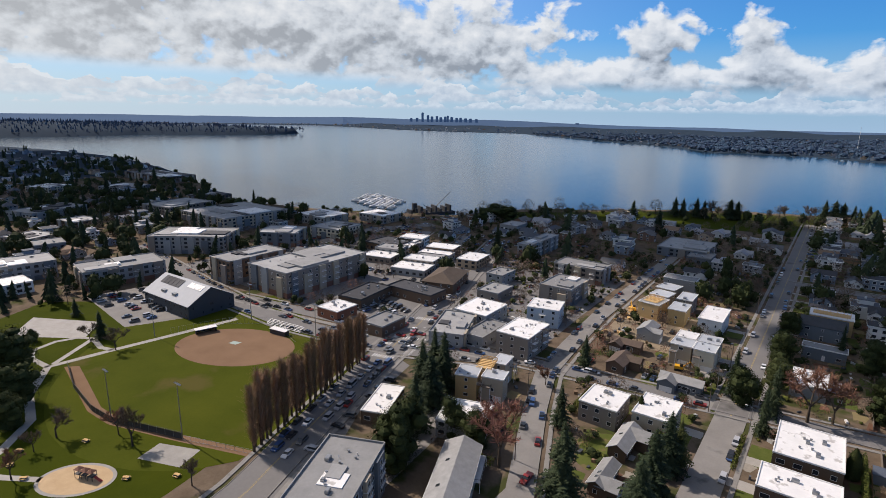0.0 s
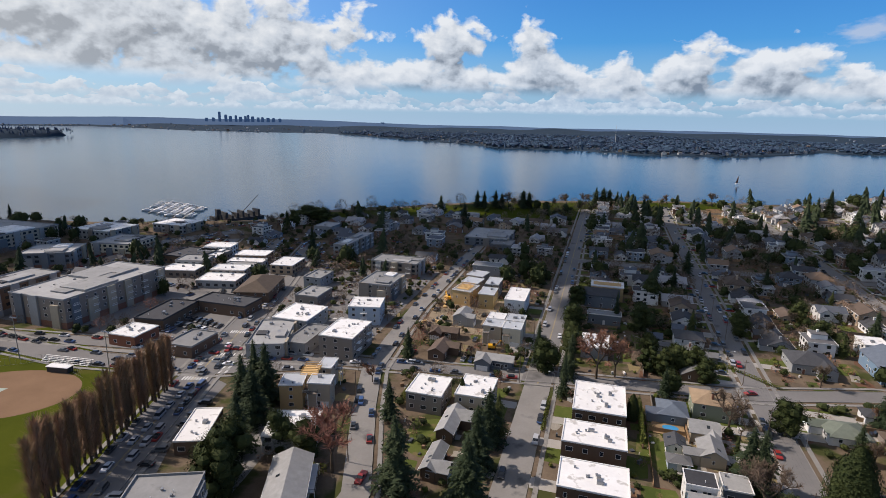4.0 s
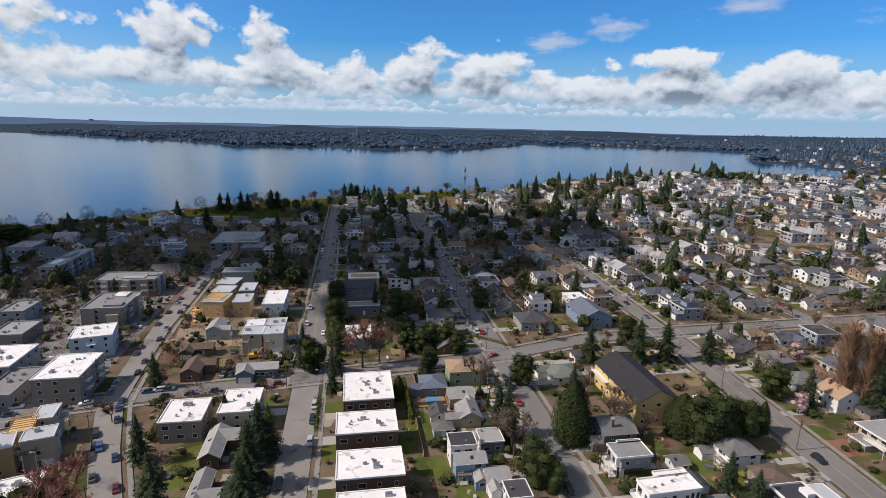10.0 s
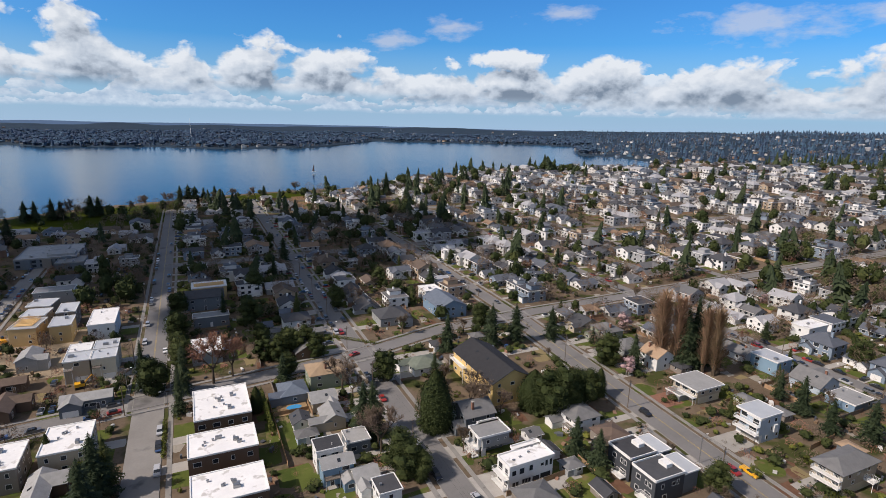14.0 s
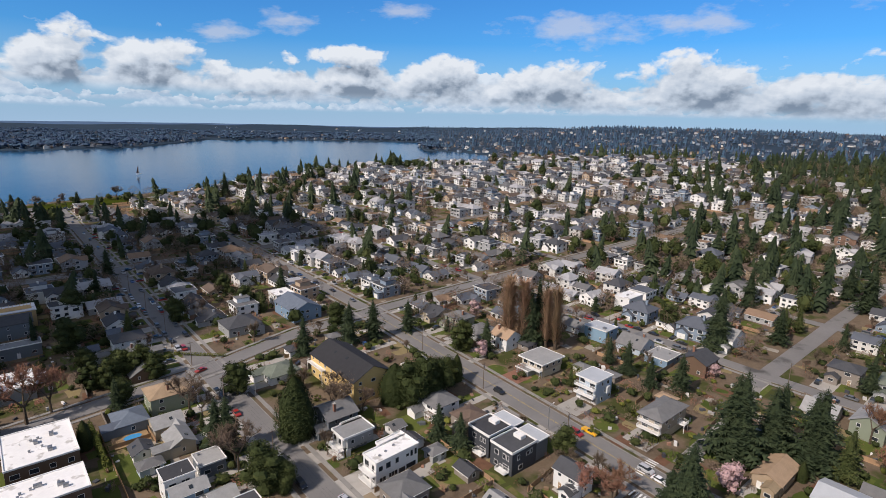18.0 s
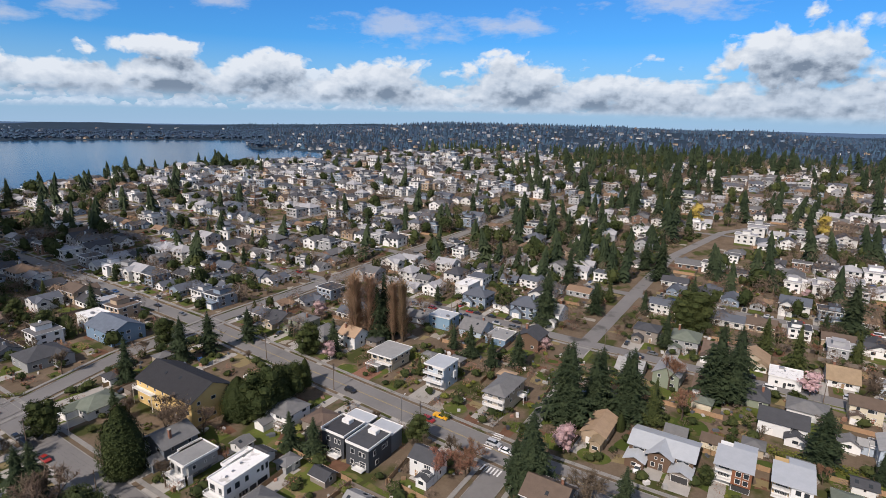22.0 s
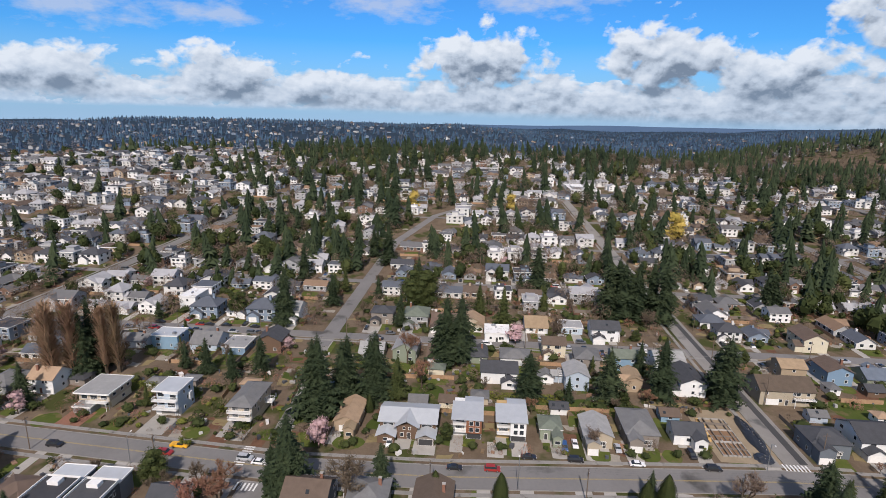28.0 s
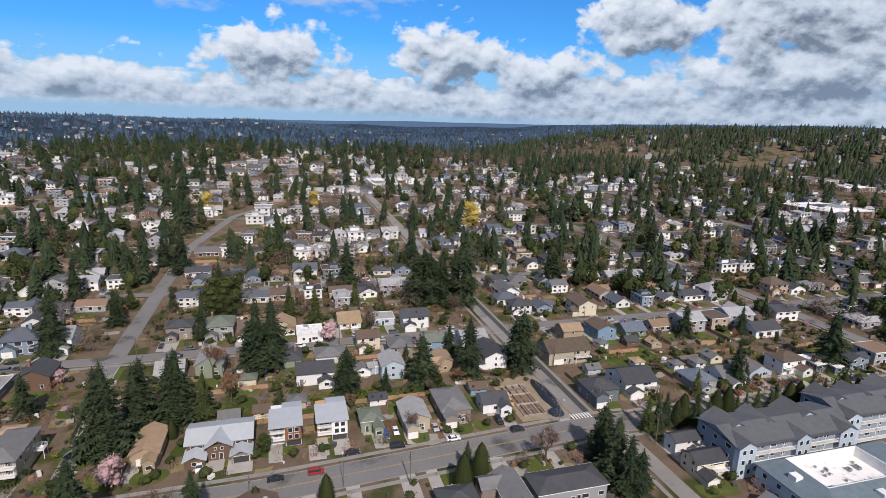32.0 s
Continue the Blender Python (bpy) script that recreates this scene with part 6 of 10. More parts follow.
house(*lodge(248.7, -149.7, 14.3, 10.3), -180.0, 14.3, 10.3, 2, "gable", "cream", "brown", 98, "x", 1, False, False, "", 0.0, 2.83)
house(*lodge(265.6, 151.2, 13.9, 8.7), 0.0, 13.9, 8.7, 2, "flat", "white", "m", 99, "x", 0, False, False, "white modern house with a flat roof", 0.0, 3.33)
house(*lodge(-268.0, 144.8, 41.6, 25.1), 0.5, 41.6, 25.1, 2, "gable", "dark", "hall", 100, "x", 0, False, True, "community hall with a broad pale metal roof and dark glazed end", 0.0, 3.33, dark=True)
block(*lodge(-595.1, 194.7, 52.4, 33.6), 107.1, 52.4, 33.6, 2, "grey", "g", 101, "row of grey town houses in shade", 3.75, False, far=True)
block(*lodge(-442.9, 141.8, 19.1, 18.1), -10.6, 19.1, 18.1, 2, "slate", "g", 102, "low flat-roofed building in shade", 3.75, False, far=True)
block(*lodge(-807.4, 410.1, 113.7, 45.9), 0.0, 113.7, 45.9, 3, "brown", "d", 103, "brown wharf building on the shore", 2.50, False, far=True)
block(*lodge(-577.4, 346.6, 38.7, 29.4), 90.0, 38.7, 29.4, 2, "brown", "d", 104, "dark boathouse on the pier", 2.75, False, far=True)
block(*lodge(-532.2, 285.9, 49.7, 40.8), 98.7, 49.7, 40.8, 3, "taupe", "g", 105, "taupe apartment building near the shore", 2.83, False, far=True)
block(*lodge(-175.7, 365.8, 47.0, 10.4), 90.0, 47.0, 10.4, 3, "grey", "g", 106, "grey apartment building in shade", 3.17, True, far=True)
block(*lodge(-526.6, 193.6, 24.4, 22.4), 7.7, 24.4, 22.4, 2, "brown", "g", 107, "low building with a pale flat roof", 2.75, False, far=True)
block(*lodge(-485.5, 144.8, 27.2, 24.7), 17.9, 27.2, 24.7, 2, "taupe", "g", 108, "taupe apartment building among trees", 2.75, False, far=True)
block(*lodge(-722.6, 322.5, 42.3, 38.3), 20.2, 42.3, 38.3, 2, "grey", "g", 109, "grey building among dark trees", 2.75, False, far=True)
block(*lodge(-786.4, 261.9, 33.8, 32.2), 23.0, 33.8, 32.2, 2, "cream", "m", 110, "low building with a white roof among trees", 2.75, False, far=True)
block(*lodge(-270.7, 305.9, 25.4, 24.8), -0.9, 25.4, 24.8, 1, "brown", "d", 111, "low brown building with a dark roof", 4.50, False, far=True)
block(*lodge(-265.4, 327.1, 26.4, 17.7), 101.7, 26.4, 17.7, 1, "taupe", "m", 112, "low shop with a white roof", 4.50, False, far=True, name="shop")
block(*lodge(-231.2, 429.3, 20.4, 16.5), 90.0, 20.4, 16.5, 1, "grey", "g", 113, "low grey building in shade", 4.50, False, far=True)
block(*lodge(-160.6, 284.4, 16.4, 11.0), 90.2, 16.4, 11.0, 2, "grey", "g", 114, "low grey building with a pale roof", 2.75, False)
block(*lodge(-148.3, 256.7, 17.4, 13.1), 91.1, 17.4, 13.1, 1, "taupe", "g", 115, "low taupe building with a grey roof", 4.50, False)
block(*lodge(495.8, -613.6, 68.1, 67.6), -90.0, 68.1, 67.6, 2, "rust", "m", 116, "long warehouse with a broad white roof and red gable", 3.25, False, far=True)
block(*lodge(677.0, -879.6, 60.9, 39.5), -90.0, 60.9, 39.5, 2, "beige", "m", 117, "cream apartment building on the slope", 2.75, False, far=True)
block(*lodge(793.0, -923.8, 74.0, 61.9), -90.0, 74.0, 61.9, 2, "white", "g", 118, "white apartment building on the slope", 2.75, False, far=True)
block(*lodge(787.6, -133.9, 81.5, 39.3), -180.0, 81.5, 39.3, 2, "white", "m", 119, "white two-storey house with a flat roof", 3.25, False, far=True)

# ---- single trees ----
tree("fir", -108.2, 152.2, 23.6, 1.00)
tree("fir", -104.2, 138.9, 21.7, 1.00)
tree("fir", -99.6, 124.6, 20.4, 1.00)
tree("broad", -95.4, 113.1, 18.9, 1.00)
tree("broad", -92.3, 105.2, 17.3, 1.00)
tree("broad", -88.6, 129.8, 13.0, 1.00)
tree("fir", -47.4, 120.6, 24.8, 1.15)
tree("fir", -62.6, 154.4, 16.1, 1.00)
tree("fir", -27.9, 121.9, 21.5, 1.20)
tree("fir", -28.3, 151.7, 20.0, 1.10)
tree("fir", -29.1, 138.5, 20.9, 1.10)
tree("fir", -73.3, 201.8, 14.9, 1.00)
tree("fir", -113.8, 153.9, 23.4, 1.00)
tree("fir", -110.8, 142.8, 23.2, 1.00)
tree("fir", -114.1, 160.7, 16.7, 1.00)
tree("red", -68.2, 124.4, 20.5, 1.20)
tree("red", 3.0, 209.3, 20.3, 1.20)
tree("red", 10.0, 213.1, 16.1, 1.00)
tree("broad", -78.5, 128.3, 12.4, 1.00)
tree("broad", -103.9, 170.4, 2.2, 1.00)
tree("red", -79.5, 178.8, 9.1, 1.00)
tree("cone", 15.3, 181.6, 9.9, 1.00)
tree("broad", 29.7, 205.1, 9.5, 1.00)
tree("broad", 24.6, 239.2, 10.9, 1.00)
tree("broad", -16.6, 208.6, 14.9, 1.00)
tree("fir", -20.6, 213.4, 20.2, 0.70)
tree("fir", -7.1, 205.0, 20.6, 0.60)
tree("fir", -8.5, 190.4, 17.9, 0.60)
tree("cone", -42.8, 174.2, 10.3, 0.70)
tree("bush", -31.7, 164.5, 5.3, 1.00)
tree("cedar", -26.2, 155.2, 16.8, 1.00)
tree("bare", 47.3, 142.9, 15.3, 1.00)
tree("cone", 68.0, 148.9, 21.0, 1.35)
tree("fir", 48.0, 153.4, 19.1, 1.10)
tree("broad", 50.2, 131.1, 13.4, 1.20)
tree("broad", 53.3, 125.7, 9.0, 1.00)
tree("fir", 101.6, 118.3, 13.3, 1.20)
tree("fir", 102.9, 109.5, 13.7, 1.20)
tree("broad", 109.0, 139.0, 19.0, 0.95)
tree("broad", 117.0, 138.2, 16.5, 0.85)
tree("cone", 105.4, 147.0, 15.0, 1.70)
tree("broad", 128.0, 144.7, 12.3, 0.85)
tree("cone", 133.5, 145.2, 11.3, 1.00)
tree("bare", 86.5, 155.9, 13.1, 1.30)
tree("bare", 92.0, 147.4, 9.6, 1.00)
tree("poplar", 175.3, 156.9, 32.0, 2.30)
tree("poplar", 180.7, 152.9, 32.0, 2.40)
tree("poplar", 188.1, 140.3, 29.7, 2.10)
tree("fir", 188.9, 151.4, 30.9, 1.00)
tree("fir", 195.1, 151.8, 27.6, 1.00)
tree("fir", 161.1, 156.9, 16.5, 1.00)
tree("blossom", 155.2, 153.8, 8.0, 1.00)
tree("blossom", 186.6, 189.6, 10.1, 1.00)
tree("fir", 119.7, 202.0, 20.2, 1.00)
tree("fir", 149.0, 197.3, 16.6, 1.00)
tree("broad", 155.0, 165.3, 13.8, 1.00)
tree("cedar", 165.1, 114.7, 8.3, 1.00)
tree("fir", 164.2, 53.1, 30.5, 1.20)
tree("fir", 179.0, 47.0, 24.4, 1.20)
tree("fir", 179.3, 36.9, 26.6, 1.10)
tree("cedar", 184.3, 29.6, 15.8, 1.00)
tree("fir", 127.4, 50.5, 23.4, 1.10)
tree("fir", 127.3, 55.0, 14.2, 1.00)
tree("fir", 257.2, 98.7, 27.0, 1.10)
tree("cedar", 294.5, 83.4, 13.9, 1.00)
tree("cedar", 299.2, 78.5, 15.4, 1.00)
tree("fir", 320.0, 109.6, 24.0, 1.00)
tree("broad", 282.6, 32.2, 20.6, 1.30)
tree("fir", 225.2, 8.1, 26.2, 1.20)
tree("fir", 221.7, 17.4, 18.5, 1.10)
tree("red", 209.2, 29.6, 14.8, 1.00)
tree("red", 188.6, 21.3, 11.5, 1.00)
tree("fir", 193.8, 85.4, 16.2, 1.00)
tree("fir", 191.5, 106.5, 15.1, 1.00)
tree("fir", 188.3, 94.7, 12.9, 1.00)
tree("fir", 193.9, 116.4, 12.5, 1.00)
tree("blossom", 147.3, 48.2, 9.8, 1.00)
tree("cone", 169.8, 37.1, 6.6, 1.00)
tree("fir", 383.1, 78.6, 22.1, 1.00)
tree("fir", 364.1, 64.7, 30.9, 1.00)
tree("broad", 126.5, 88.2, 9.8, 1.00)
tree("red", 123.0, 67.6, 10.8, 1.30)
tree("red", 114.3, 73.3, 10.7, 1.30)
tree("broad", 254.6, 122.0, 12.3, 1.00)
tree("fir", 184.5, -18.4, 19.8, 1.20)
tree("fir", 186.1, -47.1, 21.8, 1.10)
tree("fir", 210.9, -64.9, 15.0, 1.00)
tree("fir", 190.0, -67.0, 25.3, 1.00)
tree("fir", 189.7, -89.4, 27.2, 1.10)
tree("fir", 195.9, -88.8, 20.0, 1.00)
tree("fir", 276.1, -65.7, 32.0, 1.00)
tree("fir", 273.6, -72.3, 32.0, 1.10)
tree("fir", 274.6, -79.7, 32.0, 1.00)
tree("fir", 279.0, -88.0, 32.0, 1.00)
tree("fir", 271.4, -92.1, 32.0, 1.00)
tree("fir", 281.9, -71.3, 32.0, 1.00)
tree("fir", 313.4, -32.5, 30.0, 1.10)
tree("fir", 300.7, -159.4, 22.1, 1.20)
tree("cedar", 256.3, -11.1, 21.2, 1.00)
tree("cedar", 266.6, 0.8, 19.6, 1.00)
tree("cedar", 279.5, -33.1, 15.6, 1.00)
tree("fir", 132.2, -47.2, 10.1, 1.00)
tree("cone", 127.5, -7.0, 9.6, 1.00)
tree("cone", 126.6, 10.3, 9.6, 1.00)
tree("fir", 125.5, 49.8, 23.5, 1.10)
tree("fir", 128.0, 25.1, 15.9, 1.10)
tree("bare", 122.7, 33.5, 13.9, 1.60)
tree("red", 120.3, 67.3, 10.6, 1.30)
tree("fir", 164.5, 54.9, 28.9, 1.10)
tree("fir", 175.2, 48.0, 24.2, 1.10)
tree("fir", 178.0, 38.3, 25.3, 1.10)
tree("cedar", 179.0, 29.2, 16.1, 1.00)
tree("poplar", 181.2, 162.2, 32.0, 2.10)
tree("fir", 182.6, 150.3, 27.6, 1.00)
tree("poplar", 186.2, 144.2, 28.9, 1.80)
tree("fir", 246.4, 95.1, 26.7, 1.10)
tree("willow", 478.1, -161.1, 23.0, 1.20)
tree("willow", 610.8, -29.7, 17.1, 1.00)
tree("willow", 590.3, 75.5, 19.9, 1.00)
tree("blossom", 234.7, -16.1, 9.5, 1.00)
tree("bare", 231.5, -31.0, 16.7, 1.00)
tree("fir", 213.2, 13.7, 29.8, 1.10)
tree("fir", 211.2, 7.6, 27.2, 1.00)
tree("broad", 277.7, 33.6, 17.4, 1.00)
tree("fir", 276.1, 79.5, 19.0, 1.00)
tree("fir", 558.4, 92.1, 29.4, 1.00)
tree("blossom", 149.5, 48.8, 7.8, 1.00)
tree("bush", 143.6, 88.6, 3.4, 1.00)
tree("fir", 300.9, -156.4, 23.6, 1.10)
tree("fir", 354.8, -269.9, 32.0, 1.20)
tree("fir", 206.5, -181.6, 16.9, 1.00)
tree("fir", 159.5, -167.6, 18.6, 1.00)
tree("fir", 214.0, -236.5, 15.0, 1.00)
tree("fir", 128.9, -89.4, 18.7, 1.20)
tree("fir", 118.5, -86.7, 20.2, 1.20)
tree("fir", 112.2, -87.1, 18.7, 1.00)
tree("fir", 110.4, -89.5, 15.3, 1.00)
tree("fir", 163.3, -219.7, 25.8, 1.30)
tree("fir", 203.5, -212.1, 14.3, 1.00)
tree("fir", 350.0, -409.3, 18.9, 1.00)
tree("fir", 345.7, -434.7, 21.3, 1.00)
tree("bare", 131.7, -71.9, 11.3, 1.40)
tree("cedar", 133.0, -98.0, 10.6, 1.00)
tree("red", 193.0, -195.7, 8.2, 1.00)
tree("cone", 127.6, -49.7, 12.2, 1.00)
tree("cone", 124.2, -43.5, 12.2, 1.00)
tree("fir", -135.3, 598.1, 20.9, 1.45)
tree("fir", -127.9, 599.9, 20.3, 1.45)
tree("fir", -116.3, 606.9, 21.2, 1.45)
tree("fir", -109.5, 608.5, 18.6, 1.45)
tree("fir", -87.0, 618.2, 22.0, 1.45)
tree("fir", -80.6, 619.8, 20.2, 1.45)
tree("fir", -8.7, 663.9, 23.2, 1.45)
tree("fir", -0.5, 666.0, 23.9, 1.45)
tree("fir", 6.2, 667.7, 21.9, 1.45)
tree("fir", 15.1, 669.9, 19.1, 1.45)
tree("fir", 26.9, 677.5, 19.9, 1.40)
tree("fir", -168.4, 566.8, 17.8, 1.40)
tree("fir", -126.9, 506.9, 21.1, 1.40)
tree("fir", 233.9, 679.9, 31.8, 1.30)
tree("fir", 218.7, 667.9, 24.3, 1.00)
tree("fir", 358.1, 781.3, 18.6, 1.00)
tree("bare", -102.0, 610.4, 20.6, 1.00)
tree("bare", -55.2, 626.0, 13.7, 1.00)
tree("bare", -39.2, 630.0, 18.4, 1.00)
tree("bare", -20.3, 647.6, 18.7, 1.00)
tree("bare", 47.3, 678.0, 17.3, 1.00)
tree("bare", 72.5, 693.8, 16.1, 1.00)
tree("bare", 124.0, 716.5, 18.6, 1.00)
tree("fir", 81.0, 677.3, 18.4, 1.40)
tree("broad", -264.2, 456.3, 16.4, 2.00)
tree("broad", -254.6, 458.5, 15.4, 2.00)
tree("broad", -267.8, 435.0, 14.8, 1.00)
tree("fir", -272.1, 429.2, 16.5, 1.00)
tree("broad", -237.5, 502.8, 11.1, 1.00)
tree("bare", -242.8, 501.6, 12.2, 1.00)
tree("bare", -287.9, 425.8, 11.7, 1.00)
tree("broad", -246.3, 59.3, 19.0, 1.30)
tree("broad", -216.9, 52.9, 16.2, 1.20)
tree("broad", -202.0, 46.8, 13.3, 1.00)
tree("bare", -185.5, 53.5, 10.3, 1.20)
tree("bare", -182.5, 46.5, 7.2, 1.00)
tree("bare", -162.4, 65.5, 13.9, 1.00)
tree("red", -172.0, 65.8, 9.6, 1.00)
tree("bare", -238.7, 94.7, 10.0, 1.30)
tree("bare", -256.5, 92.1, 9.0, 1.00)
tree("fir", -256.0, 96.5, 13.6, 1.00)
tree("fir", -295.0, 101.4, 10.0, 1.00)
tree("broad", -275.5, 77.2, 5.9, 1.00)
tree("red", -172.4, 37.9, 10.0, 1.00)
tree("bare", -131.0, 66.4, 8.5, 1.00)
tree("fir", 10.9, 275.7, 17.3, 0.60)
tree("fir", -206.3, 357.8, 19.9, 1.00)
tree("fir", -522.8, 366.8, 15.7, 1.00)
tree("fir", -734.9, 366.0, 27.5, 1.00)
tree("fir", -446.5, 220.4, 23.3, 1.00)
tree("fir", -469.0, 247.1, 17.6, 1.00)
tree("fir", -428.0, 222.2, 16.0, 1.00)
tree("fir", -700.8, 291.7, 23.3, 1.00)
tree("fir", -510.8, 337.4, 8.9, 1.00)
tree("broad", -515.1, 333.6, 10.7, 2.00)
tree("fir", 97.3, 201.6, 19.0, 1.00)
tree("fir", 45.3, 154.6, 19.0, 1.00)
tree("bare", 47.0, 144.7, 14.7, 1.00)
tree("fir", 27.6, 202.5, 11.6, 1.00)
tree("broad", 40.3, 224.9, 12.5, 1.00)
tree("broad", 34.0, 226.0, 11.6, 1.00)
tree("broad", 23.2, 223.4, 10.8, 1.00)
tree("broad", 29.2, 221.6, 11.1, 1.00)
tree("cedar", 44.6, 266.6, 14.6, 1.20)
tree("broad", 21.8, 264.6, 14.2, 1.00)
tree("bare", 45.6, 182.4, 15.2, 1.20)
tree("broad", 63.2, 186.3, 13.1, 1.00)
tree("broad", 126.6, 225.3, 12.1, 1.00)
tree("fir", 131.4, 200.5, 19.3, 1.00)
tree("bare", 80.3, 148.3, 14.6, 1.20)
tree("broad", -9.6, 293.2, 13.0, 1.00)
tree("broad", -9.3, 258.4, 14.0, 1.00)
tree("broad", -8.3, 230.0, 12.7, 1.00)
tree("cedar", -9.0, 207.7, 11.7, 1.00)
tree("broad", 44.1, 219.2, 10.3, 1.00)
tree("fir", 56.5, 383.1, 18.5, 1.00)
tree("broad", 67.2, 276.9, 11.9, 1.00)
tree("broad", 100.5, 275.6, 12.7, 1.00)
tree("red", 198.4, 292.9, 11.7, 1.00)
tree("broad", 100.1, 305.4, 11.9, 1.00)
tree("bare", 86.6, 228.8, 11.0, 1.00)
tree("broad", 30.8, 315.9, 13.7, 1.00)


# ---- houses with a form of their own ----
def villa(label, x, y, volumes, tops, panes, rails=(), doors=(), rot=0.0, dark=False):
    """A house put together from storeys: volumes and roof slabs as boxes, panes and doors on their faces, railed decks."""
    xs, ys = [v[0] for v in volumes] + [v[1] for v in volumes], [v[2] for v in volumes] + [v[3] for v in volumes]
    lodge(x, y, max(xs) - min(xs), max(ys) - min(ys))
    ob = thing("house", label, "house", pose(x, y, 0, 0, 0, rot))
    for x0, x1, y0, y1, z0, z1, wall in volumes:
        part("body", Shape().box(x0, x1, y0, y1, z0, z1), [WALLS.get(wall) or MAT[wall]], ob)
    for x0, x1, y0, y1, z0, z1, mat, rim in tops:
        r = part("roof", Shape().box(x0, x1, y0, y1, z0, z1), mat, ob)
        if rim:
            for a, b, c, e in ((x0, x1, y0 - .12, y0 + .12), (x0, x1, y1 - .12, y1 + .12), (x0 - .12, x0 + .12, y0 + .12, y1 - .12), (x1 - .12, x1 + .12, y0 + .12, y1 - .12)):
                part("parapet", Shape().box(a, b, c, e, z0 - .1, z1 + rim), "trim", r)
    for px_, py_, pz_, rz, w, h in panes:
        part("window", window_mesh(w, h, dark), None, ob, "", pose(px_, py_, pz_, 0, 0, rz))
    for px_, py_, rz, w, h, mat in doors:
        put_door(ob, px_, py_, w, h, rz, MAT[mat], "garage_door" if w > 2 else "door")
    for x0, x1, y0, y1, z in rails:
        deck = part("deck", Shape().box(x0, x1, y0, y1, z - .18, z), "trim", ob)
        r = Shape()
        for a, b, c, e in ((x0, x1, y0, y0 + .06), (x0, x1, y1 - .06, y1), (x0, x0 + .06, y0 + .06, y1 - .06), (x1 - .06, x1, y0 + .06, y1 - .06)):
            r.box(a, b, c, e, z + .95, z + 1.03)
            n = max(1, int(max(b - a, e - c) / .35))
            for i in range(n + 1):
                u = i / n
                xx = a + (b - a - .05) * u if b - a > .1 else a
                yy = c + (e - c - .05) * u if e - c > .1 else c
                r.box(xx, xx + .05, yy, yy + .05, z, z + .95, bottom=False)
        part("railing", r, "trim", deck)
        for a, b in ((x0 + .1, y0 + .1), (x1 - .2, y0 + .1)):
            if z > 2:
                part("deck_post", Shape().box(a, a + .14, b, b + .14, 0, z - .18), "trim", deck)
    return ob


# bright white house with a notched white roof and a balcony at its end
white = villa("bright white modern house with a flat white roof", 81, 116, [(-7.4, 7.4, -4, 2.2, -.3, 7.1, "white"), (-1.5, 7.4, 2.2, 4.2, -.3, 7.1, "white")],
              [(-7.6, 7.6, -4.2, 2.2, 7.1, 7.25, "membrane", .45), (-1.7, 7.6, 2.2, 4.4, 7.1, 7.25, "membrane", .45)],
              [(-5.9, -4, 4.4, 0, 1.3, 1.4), (-3.3, -4, 4.3, 0, 1.5, 1.7), (-.2, -4, 4.5, 0, 1.1, 1.6), (3.6, -4, 4.9, 0, .9, .8), (5.1, -4, 4.4, 0, .8, 1.8), (6.6, -4, 4.4, 0, .8, 1.8), (-5.8, -4, .9, 0, .9, 1.2), (-4.7, -4, .9, 0, .9, 1.2),
               (-2.6, -4, 1, 0, .8, 1.3), (-1.6, -4, 1, 0, .8, 1.3), (-.6, -4, 1, 0, .8, 1.3), (4.9, -4, .9, 0, 3.4, 1.5), (-7.4, -2.5, 4.2, -90, 1.1, 1.8), (-7.4, .5, 4.2, -90, 1.8, 2.0), (-7.4, -2.5, .6, -90, 1.4, 1.9), (-7.4, .6, .6, -90, 2.0, 1.9)],
              [(-9.2, -7.4, -4, 2.2, 3.6), (-9.2, -7.4, -4, 2.2, .5)], [(1.6, -4, 0, 2.3, 2.1, "trim_dark")], 2, True)
for x, y in ((-2, -1), (1.5, 0), (4, 2), (-4.5, -1.5)):
    part("vent", Shape().box(-.35, .35, -.25, .25, 0, .35), "steel", white, "", pose(x, y, 7.25))
# grey and white house raised over a carport, railed decks round its end
villa("white and grey house with a flat grey roof and railed decks", 79, 133, [(-4.2, 4.9, -4.4, 3.4, 2.7, 6.4, "grey"), (-5.4, -4.2, -3.4, 2.4, 2.7, 6.4, "white"), (-3.2, 3.9, -2.2, 3.4, -.3, 2.7, "slate"), (-4.6, -3.2, -4.4, -4.1, 0, 2.7, "white")],
      [(-5.7, 5.2, -4.7, 2.6, 6.4, 6.6, "membrane_grey", .35), (-2.2, 5.2, 2.6, 3.7, 6.4, 6.6, "membrane_grey", .35)],
      [(-2.5, -4.4, 4, 0, 1.2, 1.3), (1, -4.4, 4.2, 0, .7, .8), (3.6, -4.4, 4.2, 0, .8, .8), (-5.4, -2, 3.4, -90, 1.6, 2.2), (-5.4, 1, 3.4, -90, 1.8, 2.2), (-1, -2.2, .8, 0, 1.6, 1.4), (2, -2.2, .8, 0, 1.6, 1.4)],
      [(-7.6, -5.4, -4.4, 2.6, 2.8), (-7.6, -5.4, -4.4, 2.6, .5)])
